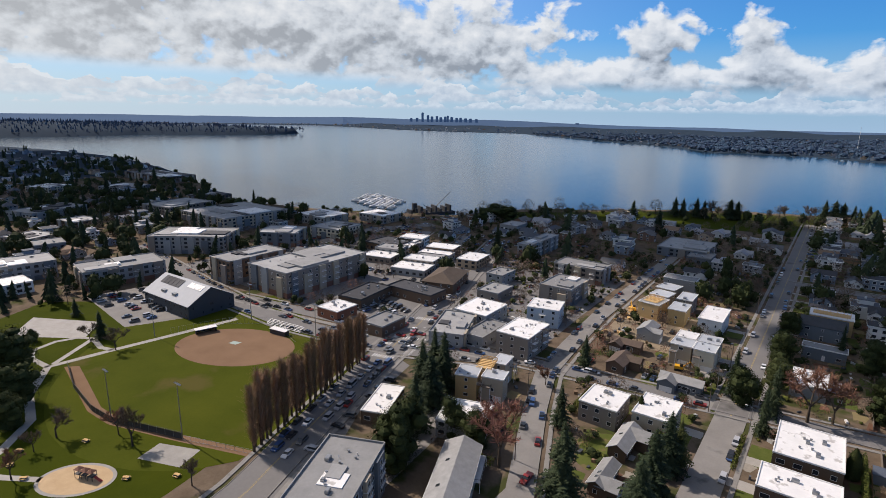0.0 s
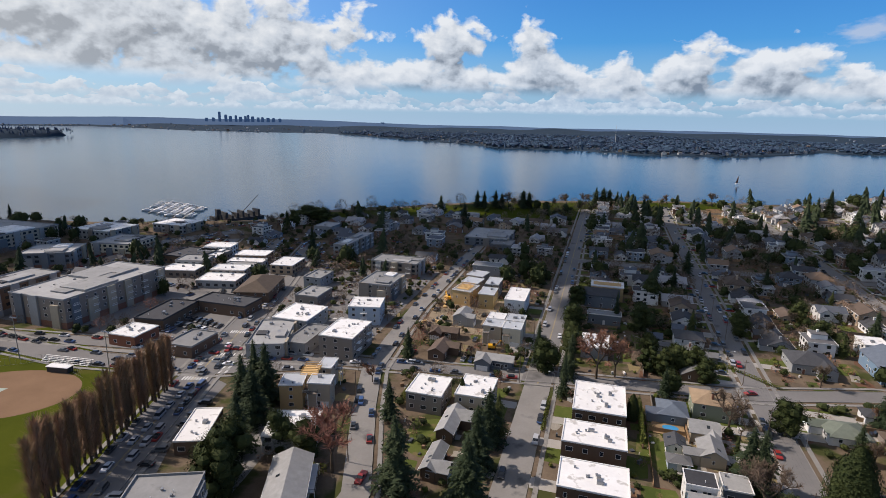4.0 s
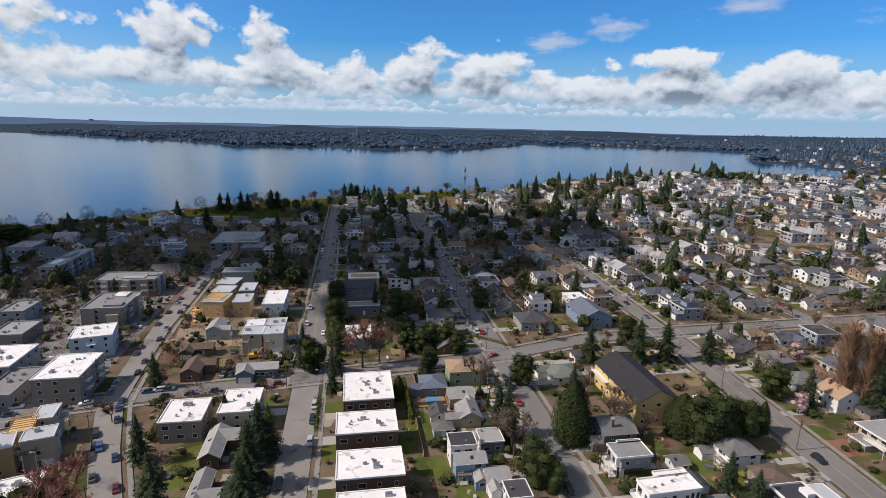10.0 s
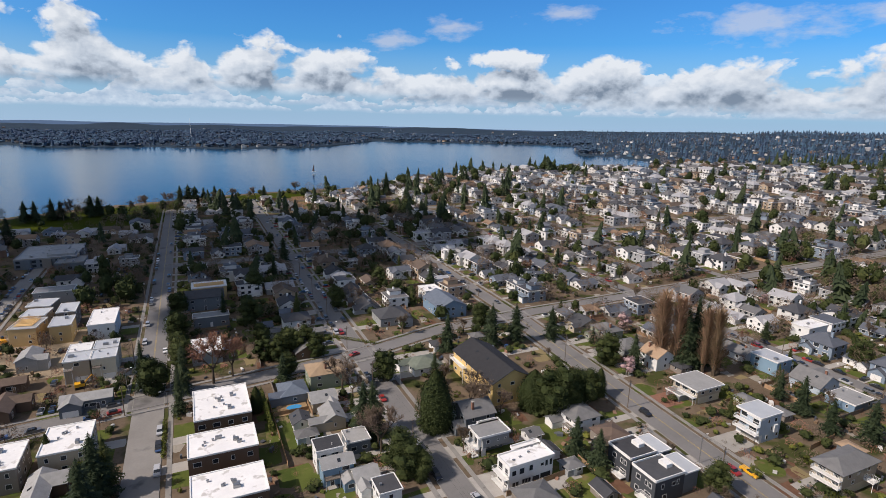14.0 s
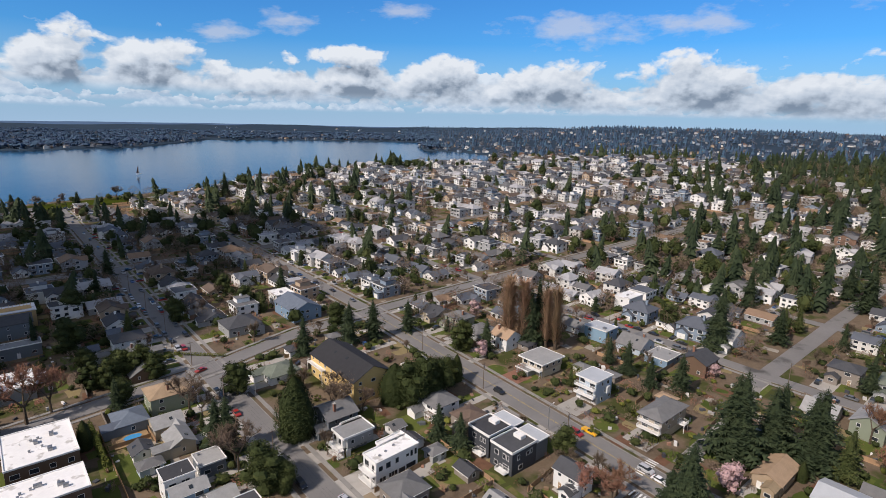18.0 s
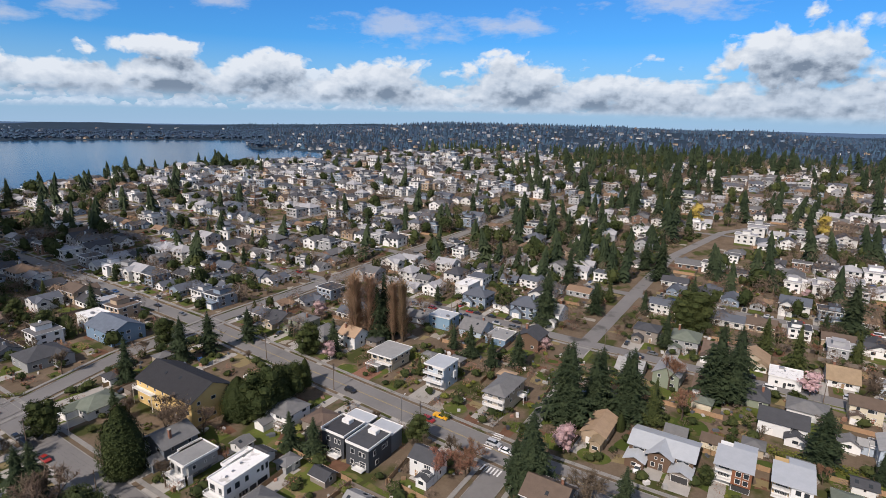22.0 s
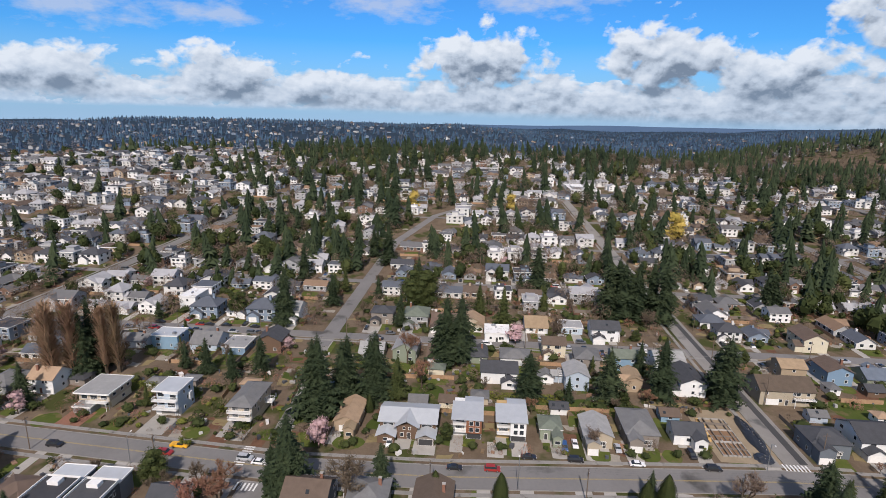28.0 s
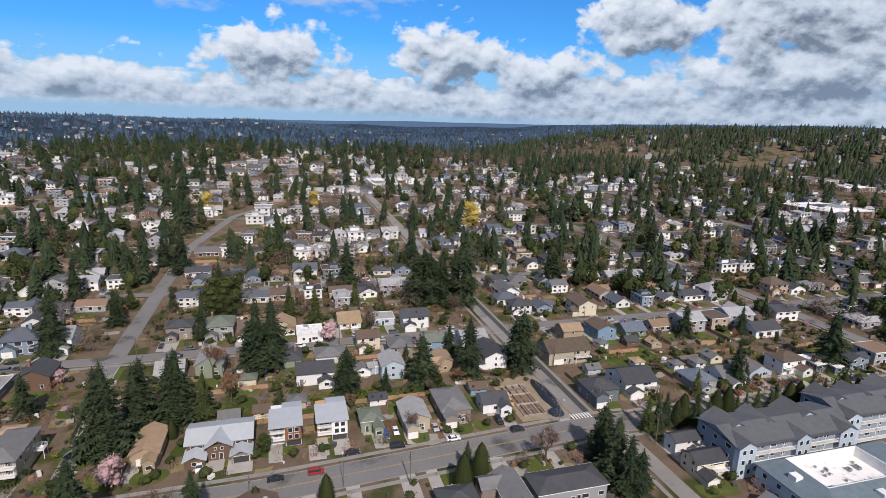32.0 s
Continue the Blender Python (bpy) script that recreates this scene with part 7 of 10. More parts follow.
# two dark houses with black roofs, white rims and pale lower roofs to the street
for x, y, w, d in ((112, 106, 9.6, 9.0), (111.5, 95.5, 10.6, 8.6)):
    dk = villa("dark modern house with a black flat roof and white rim", x, y, [(-w / 2, w / 2, -d / 2, d / 2, -.3, 7.2, "dark"), (w / 2, w / 2 + 6, -d / 2 + .6, d / 2, -.3, 6.3, "slate")],
               [(-w / 2 - .1, w / 2, -d / 2 - .1, d / 2 + .1, 7.2, 7.35, "membrane_dark", .5), (w / 2, w / 2 + 6.4, -d / 2 + .3, d / 2 + .2, 6.3, 6.5, "metal_roof", .12)],
               [(-w / 2, -2.6, 4.3, -90, 1.0, 1.6), (-w / 2, -1.2, 4.3, -90, 1.0, 1.6), (-w / 2, 1.8, 4.3, -90, 1.6, 1.6), (-w / 2, -2, .8, -90, 2.4, 2.0), (-w / 2, 2, .9, -90, 1.4, 1.5), (-2.6, -d / 2, 4.3, 0, 1.1, 1.7), (1.5, -d / 2, 4.4, 0, 1.5, 1.3), (-1.5, -d / 2, .9, 0, 1.6, 1.6), (3, -d / 2, 4.4, 0, .8, 1.6)],
               [(-w / 2 - 2.2, -w / 2, -3.4, 0.4, 1.0)], (), 0, False)
    part("roof_hatch", Shape().box(-1.1, 1.1, -1.5, 1.5, 0, 1.1), "trim", dk, "white roof hatch", pose(w / 2 - 2.4, .4, 7.35))
# split-level beige house with a wide flat roof over a garage court
villa("beige split-level house with a wide flat grey roof", 167, 131, [(-5.6, 6.4, -5.6, 5.4, 2.9, 6.0, "beige"), (-4.4, 6.4, -5.2, 5, -.3, 2.9, "cream"), (-9.4, -4.4, -1.2, 5, -.3, 2.4, "grey")],
      [(-7.0, 7.2, -6.4, 6.2, 6.0, 6.3, "membrane_grey", .08), (-9.6, -4.4, -1.4, 5.2, 2.4, 2.55, "membrane_grey", .2)],
      [(-5.6, -3.6, 3.5, -90, 2.4, 1.9), (-5.6, 0, 3.5, -90, 2.6, 1.9), (-5.6, 3.4, 3.5, -90, 2.2, 1.9), (-3, -5.6, 3.9, 0, 1.6, 1.2), (1, -5.6, 3.9, 0, 1.4, 1.2), (4.4, -5.6, 3.9, 0, 1.6, 1.2), (2, -5.2, .9, 0, 1.6, 1.2), (-4.4, -3.4, .8, -90, 1.8, 1.5)],
      [(-7.4, -5.6, -5.4, 1.8, 3.0)], [(-9.4, 2, -90, 4.4, 2.0, "steel")])
# tall pale blue house with white wrap-round balconies
blue_villa = villa("tall pale blue modern house with white balconies", 164.5, 104, [(-3.4, 5.0, -4.2, 4.2, -.3, 9.0, "pale_blue"), (-5.0, -3.4, -4.2, .6, 2.9, 8.4, "pale_blue"), (-4.4, -3.4, -4.2, 4.2, -.3, 2.9, "white")],
      [(-5.4, 5.2, -4.5, 4.5, 9.0, 9.25, "metal_roof", .12), (-5.2, -3.4, -4.3, .7, 8.4, 8.55, "metal_roof", .2)],
      [(-5.0, -2.6, 6.2, -90, 2.2, 1.9), (-5.0, -1.8, 3.4, -90, 2.6, 1.9), (-3.4, 2.6, 6.2, -90, 2.4, 1.9), (-3.4, 2.6, 3.4, -90, 2.4, 1.9), (-1, -4.2, 6.6, 0, 1.0, 1.4), (2.4, -4.2, 6.4, 0, 1.4, 1.5), (1, -4.2, 3.6, 0, 1.2, 1.6), (3.8, -4.2, 1, 0, 1.2, 1.3), (-1, -4.2, .8, 0, 1.2, 1.5)],
      [(-6.6, -5.0, -4.2, 4.2, 3.0), (-6.6, -5.0, -4.2, 4.2, 6.0)], [(-4.4, 0, -90, 4.8, 2.1, "concrete")])
part("bay_window", Shape().box(-.9, .9, -.8, 0, 0, 2.6), "trim", blue_villa, "", pose(2, -4.2, 3.2))
# beige house with a hipped roof, two balconies over its garage
ob = villa("beige house with a grey hipped roof and two balconies", 164.5, 77, [(-8, 8, -3.9, 3.9, 2.6, 7.4, "beige"), (-6.4, 8, -3.9, 3.9, -.3, 2.6, "cream")], [],
           [(-8, -2.2, 5.4, -90, 1.8, 1.5), (-8, 1.8, 5.4, -90, 2.2, 1.8), (-8, -2.2, 3.0, -90, 1.8, 1.7), (-8, 1.8, 3.0, -90, 2.2, 1.8), (-5, -3.9, 5.3, 0, 1.4, 1.3), (-1, -3.9, 5.3, 0, 1.4, 1.3), (4, -3.9, 5.3, 0, 1.4, 1.3), (-3, -3.9, 3.0, 0, 1.4, 1.3), (3, -3.9, 3.0, 0, 1.6, 1.5)],
           [(-9.6, -8, -3.9, 3.9, 2.8), (-9.6, -8, -3.9, 3.9, 5.2), (2.5, 5.5, -6.4, -3.9, 2.9)], [(-6.4, -1.9, -90, 2.6, 2.1, "trim_dark"), (-6.4, 1.9, -90, 2.6, 2.1, "trim_dark")])
s = Shape()
hip_roof(s, -8.6, 8, -3.9, 3.9, 7.45, 2.0, .7)
part("hipped_roof", s, [ROOFS["grey"]], ob)
# two tall houses with shed roofs, one brick box and one white box beside stacked balconies
for y, box, other in ((3, "rust", "white"), (-11, "white", "ochre")):
    ob = villa("tall house in %s with pale metal roof" % ("red brick and white" if box == "rust" else "white and brown"), 163.5, y, [(-4.6, 7, -4.6, 4.6, -.3, 7.0, other), (-7, -4.6, -4.6, .3, 2.3, 7.3, box), (-6.4, -4.6, -4.6, .3, -.3, 2.3, "slate")], [],
               [(-7, -3.2, 5.0, -90, 1.4, 1.6), (-7, -1.3, 5.0, -90, 1.4, 1.6), (-7, -3.2, 2.8, -90, 1.4, 1.6), (-7, -1.3, 2.8, -90, 1.4, 1.6), (-4.6, 2.4, 4.8, -90, 3.0, 1.9), (-4.6, 2.4, 2.4, -90, 3.0, 1.7), (-2, -4.6, 4.6, 0, 1.2, 1.5), (3, -4.6, 4.6, 0, 1.2, 1.5), (0, -4.6, 1.2, 0, 1.4, 1.4), (-2, 4.6, 4.6, 180, 1.2, 1.5), (3, 4.6, 4.6, 180, 1.2, 1.5)],
               [(-6.6, -4.6, .3, 4.6, 2.4), (-6.6, -4.6, .3, 4.6, 4.9)], [(-6.4, -2.2, -90, 4.4, 2.1, "trim_dark")])
    s = Shape()
    slab(s, [(-7.6, -5.1, 7.35), (3.0, -5.1, 8.0), (3.0, 5.1, 8.0), (-7.6, 5.1, 7.35)], .22)
    slab(s, [(3.0, -5.1, 8.0), (7.6, -5.1, 7.4), (7.6, 1.2, 7.4), (3.0, 1.2, 8.0)], .22)
    part("shed_roof", s, "metal_roof", ob)
# pair of dwellings under one broad metal roof with gabled wings
ob = villa("pair of brown houses under a broad pale metal roof", 160, 22, [(-3.4, 8, -9, 9, -.3, 5.2, "brown"), (-8.2, -3.4, -9, -3.6, -.3, 2.9, "taupe"), (-8.2, -3.4, 3.6, 9, -.3, 2.9, "brown"), (-5.2, -3.4, -3.2, 3.2, -.3, 4.9, "brown")], [],
           [(-3.4, -6.2, 3.5, -90, 3.4, .9), (-3.4, 6.2, 3.5, -90, 3.4, .9), (-5.2, -.9, 3.3, -90, .8, 1.0), (-5.2, .9, 3.3, -90, .8, 1.0), (-8.2, 6.3, .9, -90, 1.6, 1.2), (-5.2, 1.6, .8, -90, 1.2, 1.5)], [], [(-8.2, -6.3, -90, 4.4, 2.1, "trim_dark"), (-5.2, -.6, -90, 1.0, 2.1, "trim_dark")])
for a in ((-3.4, 8, -9, 9, 5.25, 1.7, .7, "y"), (-5.6, 2.4, -3.4, 3.4, 5.0, 1.9, .7, "x"), (-8.2, -2.6, -9, -3.6, 2.95, 1.2, .6, "x"), (-8.2, -2.6, 3.6, 9, 2.95, 1.2, .6, "x")):
    s = Shape()
    gable_roof(s, *a)
    part("roof", s, "metal_roof", ob)
for x, y, a, b, k in ((152, -6, 8, 5, "concrete"), (153, -13.5, 8, 5, "concrete"), (150.5, 16, 7, 7, "concrete"), (153.5, 104, 10, 9, "concrete"), (152, 76, 8, 6, "concrete"), (154, 133, 10, 9, "brick"), (68, 116, 9, 10, "concrete"), (68, 108, 7, 6, "bare"), (88, 108, 6, 2.6, "concrete")):
    tagged(part("driveway", Shape().box(x - a / 2, x + a / 2, y - b / 2, y + b / 2, -.1, .06), k), "paved driveway in front of a house", "driveway", kind="structure")

# ---- park ----
def flat_patch(name, pts, z, mat, label, category, kind="structure"):
    s = Shape()
    s.poly([laid(x, y, z) for x, y in pts])
    return tagged(part(name, s, mat), label, category, kind=kind)


def arc(cx, cy, rx, ry, a0, a1, n, turn=0.0):
    c, s = cos(radians(turn)), sin(radians(turn))
    out_ = []
    for i in range(n):
        a = radians(a0 + (a1 - a0) * i / (n - 1))
        x, y = rx * cos(a), ry * sin(a)
        out_.append((cx + x * c - y * s, cy + x * s + y * c))
    return out_


flat_patch("park_lawn", [(-133, 60), (-150, 150), (-190, 165), (-262, 160), (-330, 100), (-300, 40), (-220, 10), (-130, 20)], 0.03, "grass", "mown green park lawn", "lawn")
flat_patch("ball_field", arc(-196, 122, 78, 62, -190, 12, 24, -42) + [(-140, 150)], 0.045, "field", "mown grass ball field", "lawn")
flat_patch("infield", arc(-203, 128, 27, 19, 0, 360, 40, 20), 0.06, "dirt", "reddish-brown dirt infield", "infield")
flat_patch("warning_track", [(-238, 75), (-195, 66), (-181, 66.5), (-154, 75), (-130, 83.5), (-130, 86.5), (-154, 78.5), (-181, 70.5), (-194, 70), (-234, 79)], 0.055, "dirt", "dirt track along the outfield fence", "track")
flat_patch("home_plate_mat", [(-208, 128), (-204, 129), (-204, 132), (-208, 131)], 0.075, "tarp", "pale green mat on the infield", "mat")


def field_fence(line, h=2.6, screen=True):
    ob = thing("outfield_fence", "chain-link outfield fence with a dark windscreen", "fence", pose(0, 0, 0))
    for (ax, ay), (bx, by) in zip(line, line[1:]):
        L = hypot(bx - ax, by - ay)
        n = max(1, int(L // 3))
        rz = degrees(atan2(by - ay, bx - ax))
        for i in range(n):
            u = i / n
            x, y = ax + (bx - ax) * u, ay + (by - ay) * u
            p = Shape()
            p.tube((0, 0, 0), (0, 0, h), 0.05, 0.05, 6)
            part("post", p, "steel", ob, "", pose(x, y, 0))
            s = Shape()
            if screen:
                s.box(0.05, L / n - 0.05, -0.02, 0.02, 0.1, h - 0.3)
            if not screen:
                s.box(L / n / 2 - 0.02, L / n / 2 + 0.02, -0.02, 0.02, 0.06, h - 0.01)
            for k in range(2):
                s.box(0, L / n, -0.03, 0.03, h - 0.05 - k * (h - 0.15), h - k * (h - 0.15))
            part("panel", s, "trim_dark" if screen else "steel", ob, "", pose(x, y, 0, 0, 0, rz))
    return ob


field_fence([(-237, 76), (-216, 70), (-194, 67), (-182, 67.5), (-154, 76.5)])
field_fence([(-154, 76.5), (-130, 85)], 1.6, False)
field_fence([(-237, 118), (-228, 142), (-214, 153), (-196, 150), (-186, 147)], 3.2, False)


def flood_light(x, y, h):
    ob = thing("floodlight_pole", "tall steel floodlight pole on the ball field", "light pole", pose(x, y, 0))
    s = Shape()
    s.tube((0, 0, 0), (0, 0, h), 0.22, 0.1, 8)
    part("pole", s, "steel", ob)
    a = Shape()
    a.box(-1.7, 1.7, -0.07, 0.07, h - 0.25, h - 0.1)
    part("crossarm", a, "steel", ob)
    for i in range(4):
        l = Shape()
        l.tube((0, 0, 0), (0, 0.4, -0.2), 0.2, 0.3, 8)
        part("lamp", l, "steel", ob, "", pose(-1.4 + i * 0.93, 0, h))


for x, y, h in ((-184.6, 69.1, 17), (-154.5, 76.9, 18.7), (-240, 112, 18), (-178, 152, 18), (-225, 152, 18)):
    flood_light(x, y, h)


def bleachers(x, y, rot, L):
    ob = thing("bleachers", "white metal spectator stand behind the infield", "stand", pose(x, y, 0, 0, 0, rot))
    for k in range(5):
        s = Shape()
        s.box(-L / 2, L / 2, k * 0.7, k * 0.7 + 0.34, 0.4 + k * 0.38, 0.46 + k * 0.38)
        part("bench", s, "trim", ob)
    for i in range(int(L // 3) + 1):
        s = Shape()
        u = -L / 2 + i * 3
        s.hull([(u, 0, 0), (u, 3.2, 0), (u, 3.2, 1.9), (u, 0, 0.38)], [(u + .08, 0, 0), (u + .08, 3.2, 0), (u + .08, 3.2, 1.9), (u + .08, 0, 0.38)])
        part("frame", s, "steel", ob)


bleachers(-203, 153.5, 6, 22)
# solar panels, a skylight and two ducts on the hall's roof, tilted with it
hall = next(o for o in bpy.data.objects if o.get("label", "").startswith("community hall"))
hr = next(o for o in hall.children if o.name.startswith("roof"))
top_z = max(v.co.z for v in hr.data.vertices)
eave_z, half = min(v.co.z for v in hr.data.vertices) + .16, max(v.co.y for v in hr.data.vertices)
pitch = degrees(atan2(top_z - eave_z, half))
for k in range(5):
    part("solar_panel", Shape().box(-1.6, 1.6, -2.6, 2.6, .1, .22), "membrane_dark", hr, "dark solar panel", pose(-15 + k * 3.5, -3.4, eave_z + (half - 3.4) * tan(radians(pitch)), pitch))
part("skylight", Shape().box(-6, 6, -1.7, 1.7, .05, .2), "membrane", hr, "pale translucent skylight", pose(12, -2.4, eave_z + (half - 2.4) * tan(radians(pitch)), pitch))
for u in (-6, 4):
    part("duct", Shape().box(-1.4, 1.4, -.9, .9, -.2, 1.0), "steel", hr, "", pose(u, -9.5, eave_z + (half - 9.5) * tan(radians(pitch))))


def dugout(x, y, rot):
    ob = thing("dugout", "low dugout with a white roof beside the infield", "dugout", pose(x, y, 0, 0, 0, rot))
    s, r, b = Shape(), Shape(), Shape()
    s.box(-4.5, 4.5, 1.2, 1.4, 0, 2.2)
    s.box(-4.5, -4.3, -1.4, 1.2, 0, 2.2), s.box(4.3, 4.5, -1.4, 1.2, 0, 2.2)
    r.box(-4.8, 4.8, -1.7, 1.6, 2.2, 2.4)
    b.box(-4.1, 4.1, 0.5, 1.0, 0.4, 0.48)
    part("wall", s, "trim_dark", ob), part("roof", r, "membrane", ob), part("bench", b, "lumber", ob)


dugout(-227, 129, 72), dugout(-199, 148.5, 188)
for line, w in (([(-190, 30), (-176, 36.4), (-165.7, 42.9)], 2.2), ([(-185, 30), (-190.4, 40.5), (-202.9, 52.4), (-222, 58), (-230.2, 63.1), (-242.8, 71.1), (-241, 84), (-239.6, 94), (-233.2, 131.4), (-230.5, 147.7)], 3.0),
                ([(-242.8, 71.1), (-256, 70), (-265, 73), (-268, 83), (-265, 91), (-258.9, 94.2), (-246, 92), (-240, 94)], 2.4), ([(-243.9, 73.5), (-258.9, 94.2)], 2.2)):
    ribbon("footpath", line, w, 0.08, "concrete", "pale concrete park footpath", "path")
flat_patch("basketball_pad", [(-155, 63.3), (-157.4, 71.2), (-144.3, 76.8), (-141.2, 68.5)], 0.08, "concrete", "grey concrete basketball pad", "court")
flat_patch("pale_yard", [(-290, 73), (-262, 92), (-278, 105), (-309, 88)], 0.07, "concrete", "pale bare play pad", "yard")
flat_patch("playground_rim", arc(-158.6, 48.6, 10.6, 7.4, 0, 360, 36, 35), 0.08, "concrete", "pale concrete rim of the playground", "kerb")
flat_patch("playground_sand", arc(-158.6, 48.6, 9.6, 6.4, 0, 360, 36, 35), 0.1, "sand", "orange wood chips of the playground", "playground")


def play_frame(x, y, rot):
    ob = thing("climbing_frame", "dark climbing frame with slides on wood chips", "play equipment", pose(x, y, 0.1, 0, 0, rot))
    q = rnd(4)
    for i in range(3):
        for sx, sy in ((-1, -1), (1, -1), (-1, 1), (1, 1)):
            s = Shape()
            s.tube((i * 2.2 - 2.2 + sx * .8, sy * .8, 0), (i * 2.2 - 2.2 + sx * .8, sy * .8, 2.6), 0.07, 0.07, 6)
            part("post", s, "trim_dark", ob)
        d, r = Shape(), Shape()
        d.box(i * 2.2 - 3.1, i * 2.2 - 1.3, -.9, .9, 1.2, 1.3)
        part("deck", d, "trim_dark", ob)
        hip_roof(r, i * 2.2 - 3.1, i * 2.2 - 1.3, -.9, .9, 2.6, .7, .1, .06)
        part("roof", r, "brick", ob)
    s = Shape()
    slab(s, [(3.1, -.4, 1.2), (5.4, -.4, .2), (5.4, .4, .2), (3.1, .4, 1.2)], .08)
    part("slide", s, "red", ob)


play_frame(-157, 50.5, 20)


def picnic_table(x, y, rot):
    ob = thing("picnic_table", "weathered wooden picnic table on the grass", "table", pose(x, y, 0.03, 0, 0, rot))
    t = Shape()
    for k in range(4):
        t.box(-.95, .95, -.4 + k * .2, -.22 + k * .2, .7, .75)
    part("tabletop", t, "lumber", ob)
    for sy in (-1, 1):
        b, l = Shape(), Shape()
        b.box(-.95, .95, sy * .72 - .13, sy * .72 + .13, .42, .46)
        part("bench", b, "lumber", ob)
        l.box(-.6 * sy - .05, -.6 * sy + .05, -.7, .7, 0, .7)
        part("leg", l, "fence_old", ob)


for x, y, r in ((-186, 44, 20), (-180, 40, 60), (-176, 58, 10), (-170, 40, 45), (-148, 57, 30), (-146, 40, 70), (-138, 66, 15)):
    picnic_table(x, y, r)

poplars = 24
for i in range(poplars):
    u = i / (poplars - 1)
    tree("poplar", -131 - 18 * u + GROVE.uniform(-.6, .6), 86 + 66 * u + GROVE.uniform(-1, 1), 24 + GROVE.uniform(-3, 2.5) - 2 * u, 1.3 + GROVE.uniform(-.15, .2), group="poplar row")
for i in range(19):
    tree("poplar", -132.7 - 18 * i / 18, 88 + 64 * i / 18, 21 + GROVE.uniform(-2, 2), 1.25, group="poplar row")

# ---- downtown streets and car parks ----
street([(-106, 20), (-117, 74), (-130, 111), (-143, 151), (-150.5, 176), (-156, 197), (-173.5, 250), (-193, 305), (-218, 380)], 13.0, centre=True)
street([(-420, 190), (-349, 177.6), (-301, 168.7), (-246, 161.6), (-203, 160), (-170, 165), (-143, 171), (-110, 186)], 12.0)
street([(-60, 60), (-58, 118), (-75, 161), (-84, 188), (-87.5, 221), (-90.5, 264), (-91.5, 346), (-93, 480)], 8.0, (0, 1), mat="asphalt_old")
street([(-330, 190), (-335, 330), (-300, 400)], 9.0)
street([(-240, 265), (-285, 372)], 8.0)
street([(-200, 250), (-248, 380)], 8.0)
flat_patch("car_park", [(-124, 78), (-108, 72), (-103, 84), (-122, 122), (-131, 160), (-140, 163), (-143, 150)], 0.045, "asphalt", "asphalt car park striped by tree shadows", "car park")
flat_patch("downtown_ground", [(-160, 182), (-345, 182), (-345, 335), (-100, 335), (-96, 200)], 0.035, "asphalt", "worn asphalt yards between shops", "pavement")
flat_patch("civic_car_park", [(-323, 117), (-262, 109), (-250, 136), (-316, 150)], 0.05, "asphalt_old", "pale asphalt car park behind the hall", "car park")
flat_patch("site_yard", [(-80, 238), (-48, 238), (-48, 290), (-84, 290)], 0.04, "bare", "bare earth of a building site", "yard")
flat_patch("alley", [(-98, 98), (-88, 92), (-93, 140), (-103, 140)], 0.045, "asphalt_old", "narrow asphalt lane", "lane")
flat_patch("site_slab", [(-38, 228), (-28, 235), (-29, 216)], 0.2, "concrete", "pale concrete slab on the building site", "slab")
flat_patch("west_park_lawn", [(-150, 545), (-30, 560), (60, 640), (70, 690), (-15, 690), (-140, 625)], 0.04, "grass", "green lakeside park lawn", "lawn")


ribbon("lane", [(232, 71), (205, 66), (180, 64), (150, 63)], 5.0, 0.05, "asphalt_old", "narrow worn asphalt lane", "lane")
TAKEN.extend([(154, 63, 3), (162, 63.3, 3), (170, 63.6, 3), (178, 64, 3), (187, 64.6, 3), (197, 65.4, 3), (207, 66.6, 3), (218, 68.6, 3)])


def crosswalk(x, y, rot, n=8, L=3.2, gap=1.1):
    ob = thing("crosswalk", "white painted crosswalk bars on asphalt", "road marking", pose(x, y, 0.185, 0, 0, rot))
    ob["kind"] = "structure"
    for i in range(n):
        s = Shape()
        s.box((i - n / 2) * gap, (i - n / 2) * gap + 0.5, -L / 2, L / 2, 0, 0.006)
        part("bar", s, "paint_white", ob)


for x, y, r, n in ((-145, 160, 15, 9), (-154, 176, 105, 11), (-146, 182, 15, 10), (-139, 169, 105, 10), (141, 69, 0, 9), (127, 63.5, 90, 7), (152, -95, 90, 7), (-158, 205, 15, 8)):
    crosswalk(x, y, r, n)

# parked and waiting cars
for k in range(10):
    u = k / 9
    if k not in (3,):
        car(-126.5 - 16 * u, 92 + 62 * u + PARKED.uniform(-1, 1), 105 + PARKED.uniform(-4, 4))
    if k not in (2, 6):
        car(-121.5 - 17 * u, 91 + 64 * u, 105 + PARKED.uniform(-4, 4))
    if k in (1, 3, 4, 6, 7, 8):
        car(-116 - 14 * u, 90 + 62 * u, 15 + PARKED.uniform(-6, 6))
for x, y, r in ((-148, 166, 100), (-145, 164, 105), (-150, 186, 105), (-153, 190, 285), (-141, 174, 20), (-160, 212, 285), (-163, 220, 105), (-168, 240, 105), (-178, 262, 285), (-172, 254, 105), (-186, 163, 0), (-215, 163, 4)):
    car(x, y, r)
for row in range(4):
    for i in range(12):
        if PARKED.random() < .72:
            car(-316 + i * 4.6 + row * 2, 119 + row * 7.4 - i * .35, 80 + PARKED.choice((0, 180)))
for row in range(3):
    for i in range(7):
        if PARKED.random() < .8:
            car(-192 + i * 3.4, 196 + row * 7.5 - i * .6, 85)
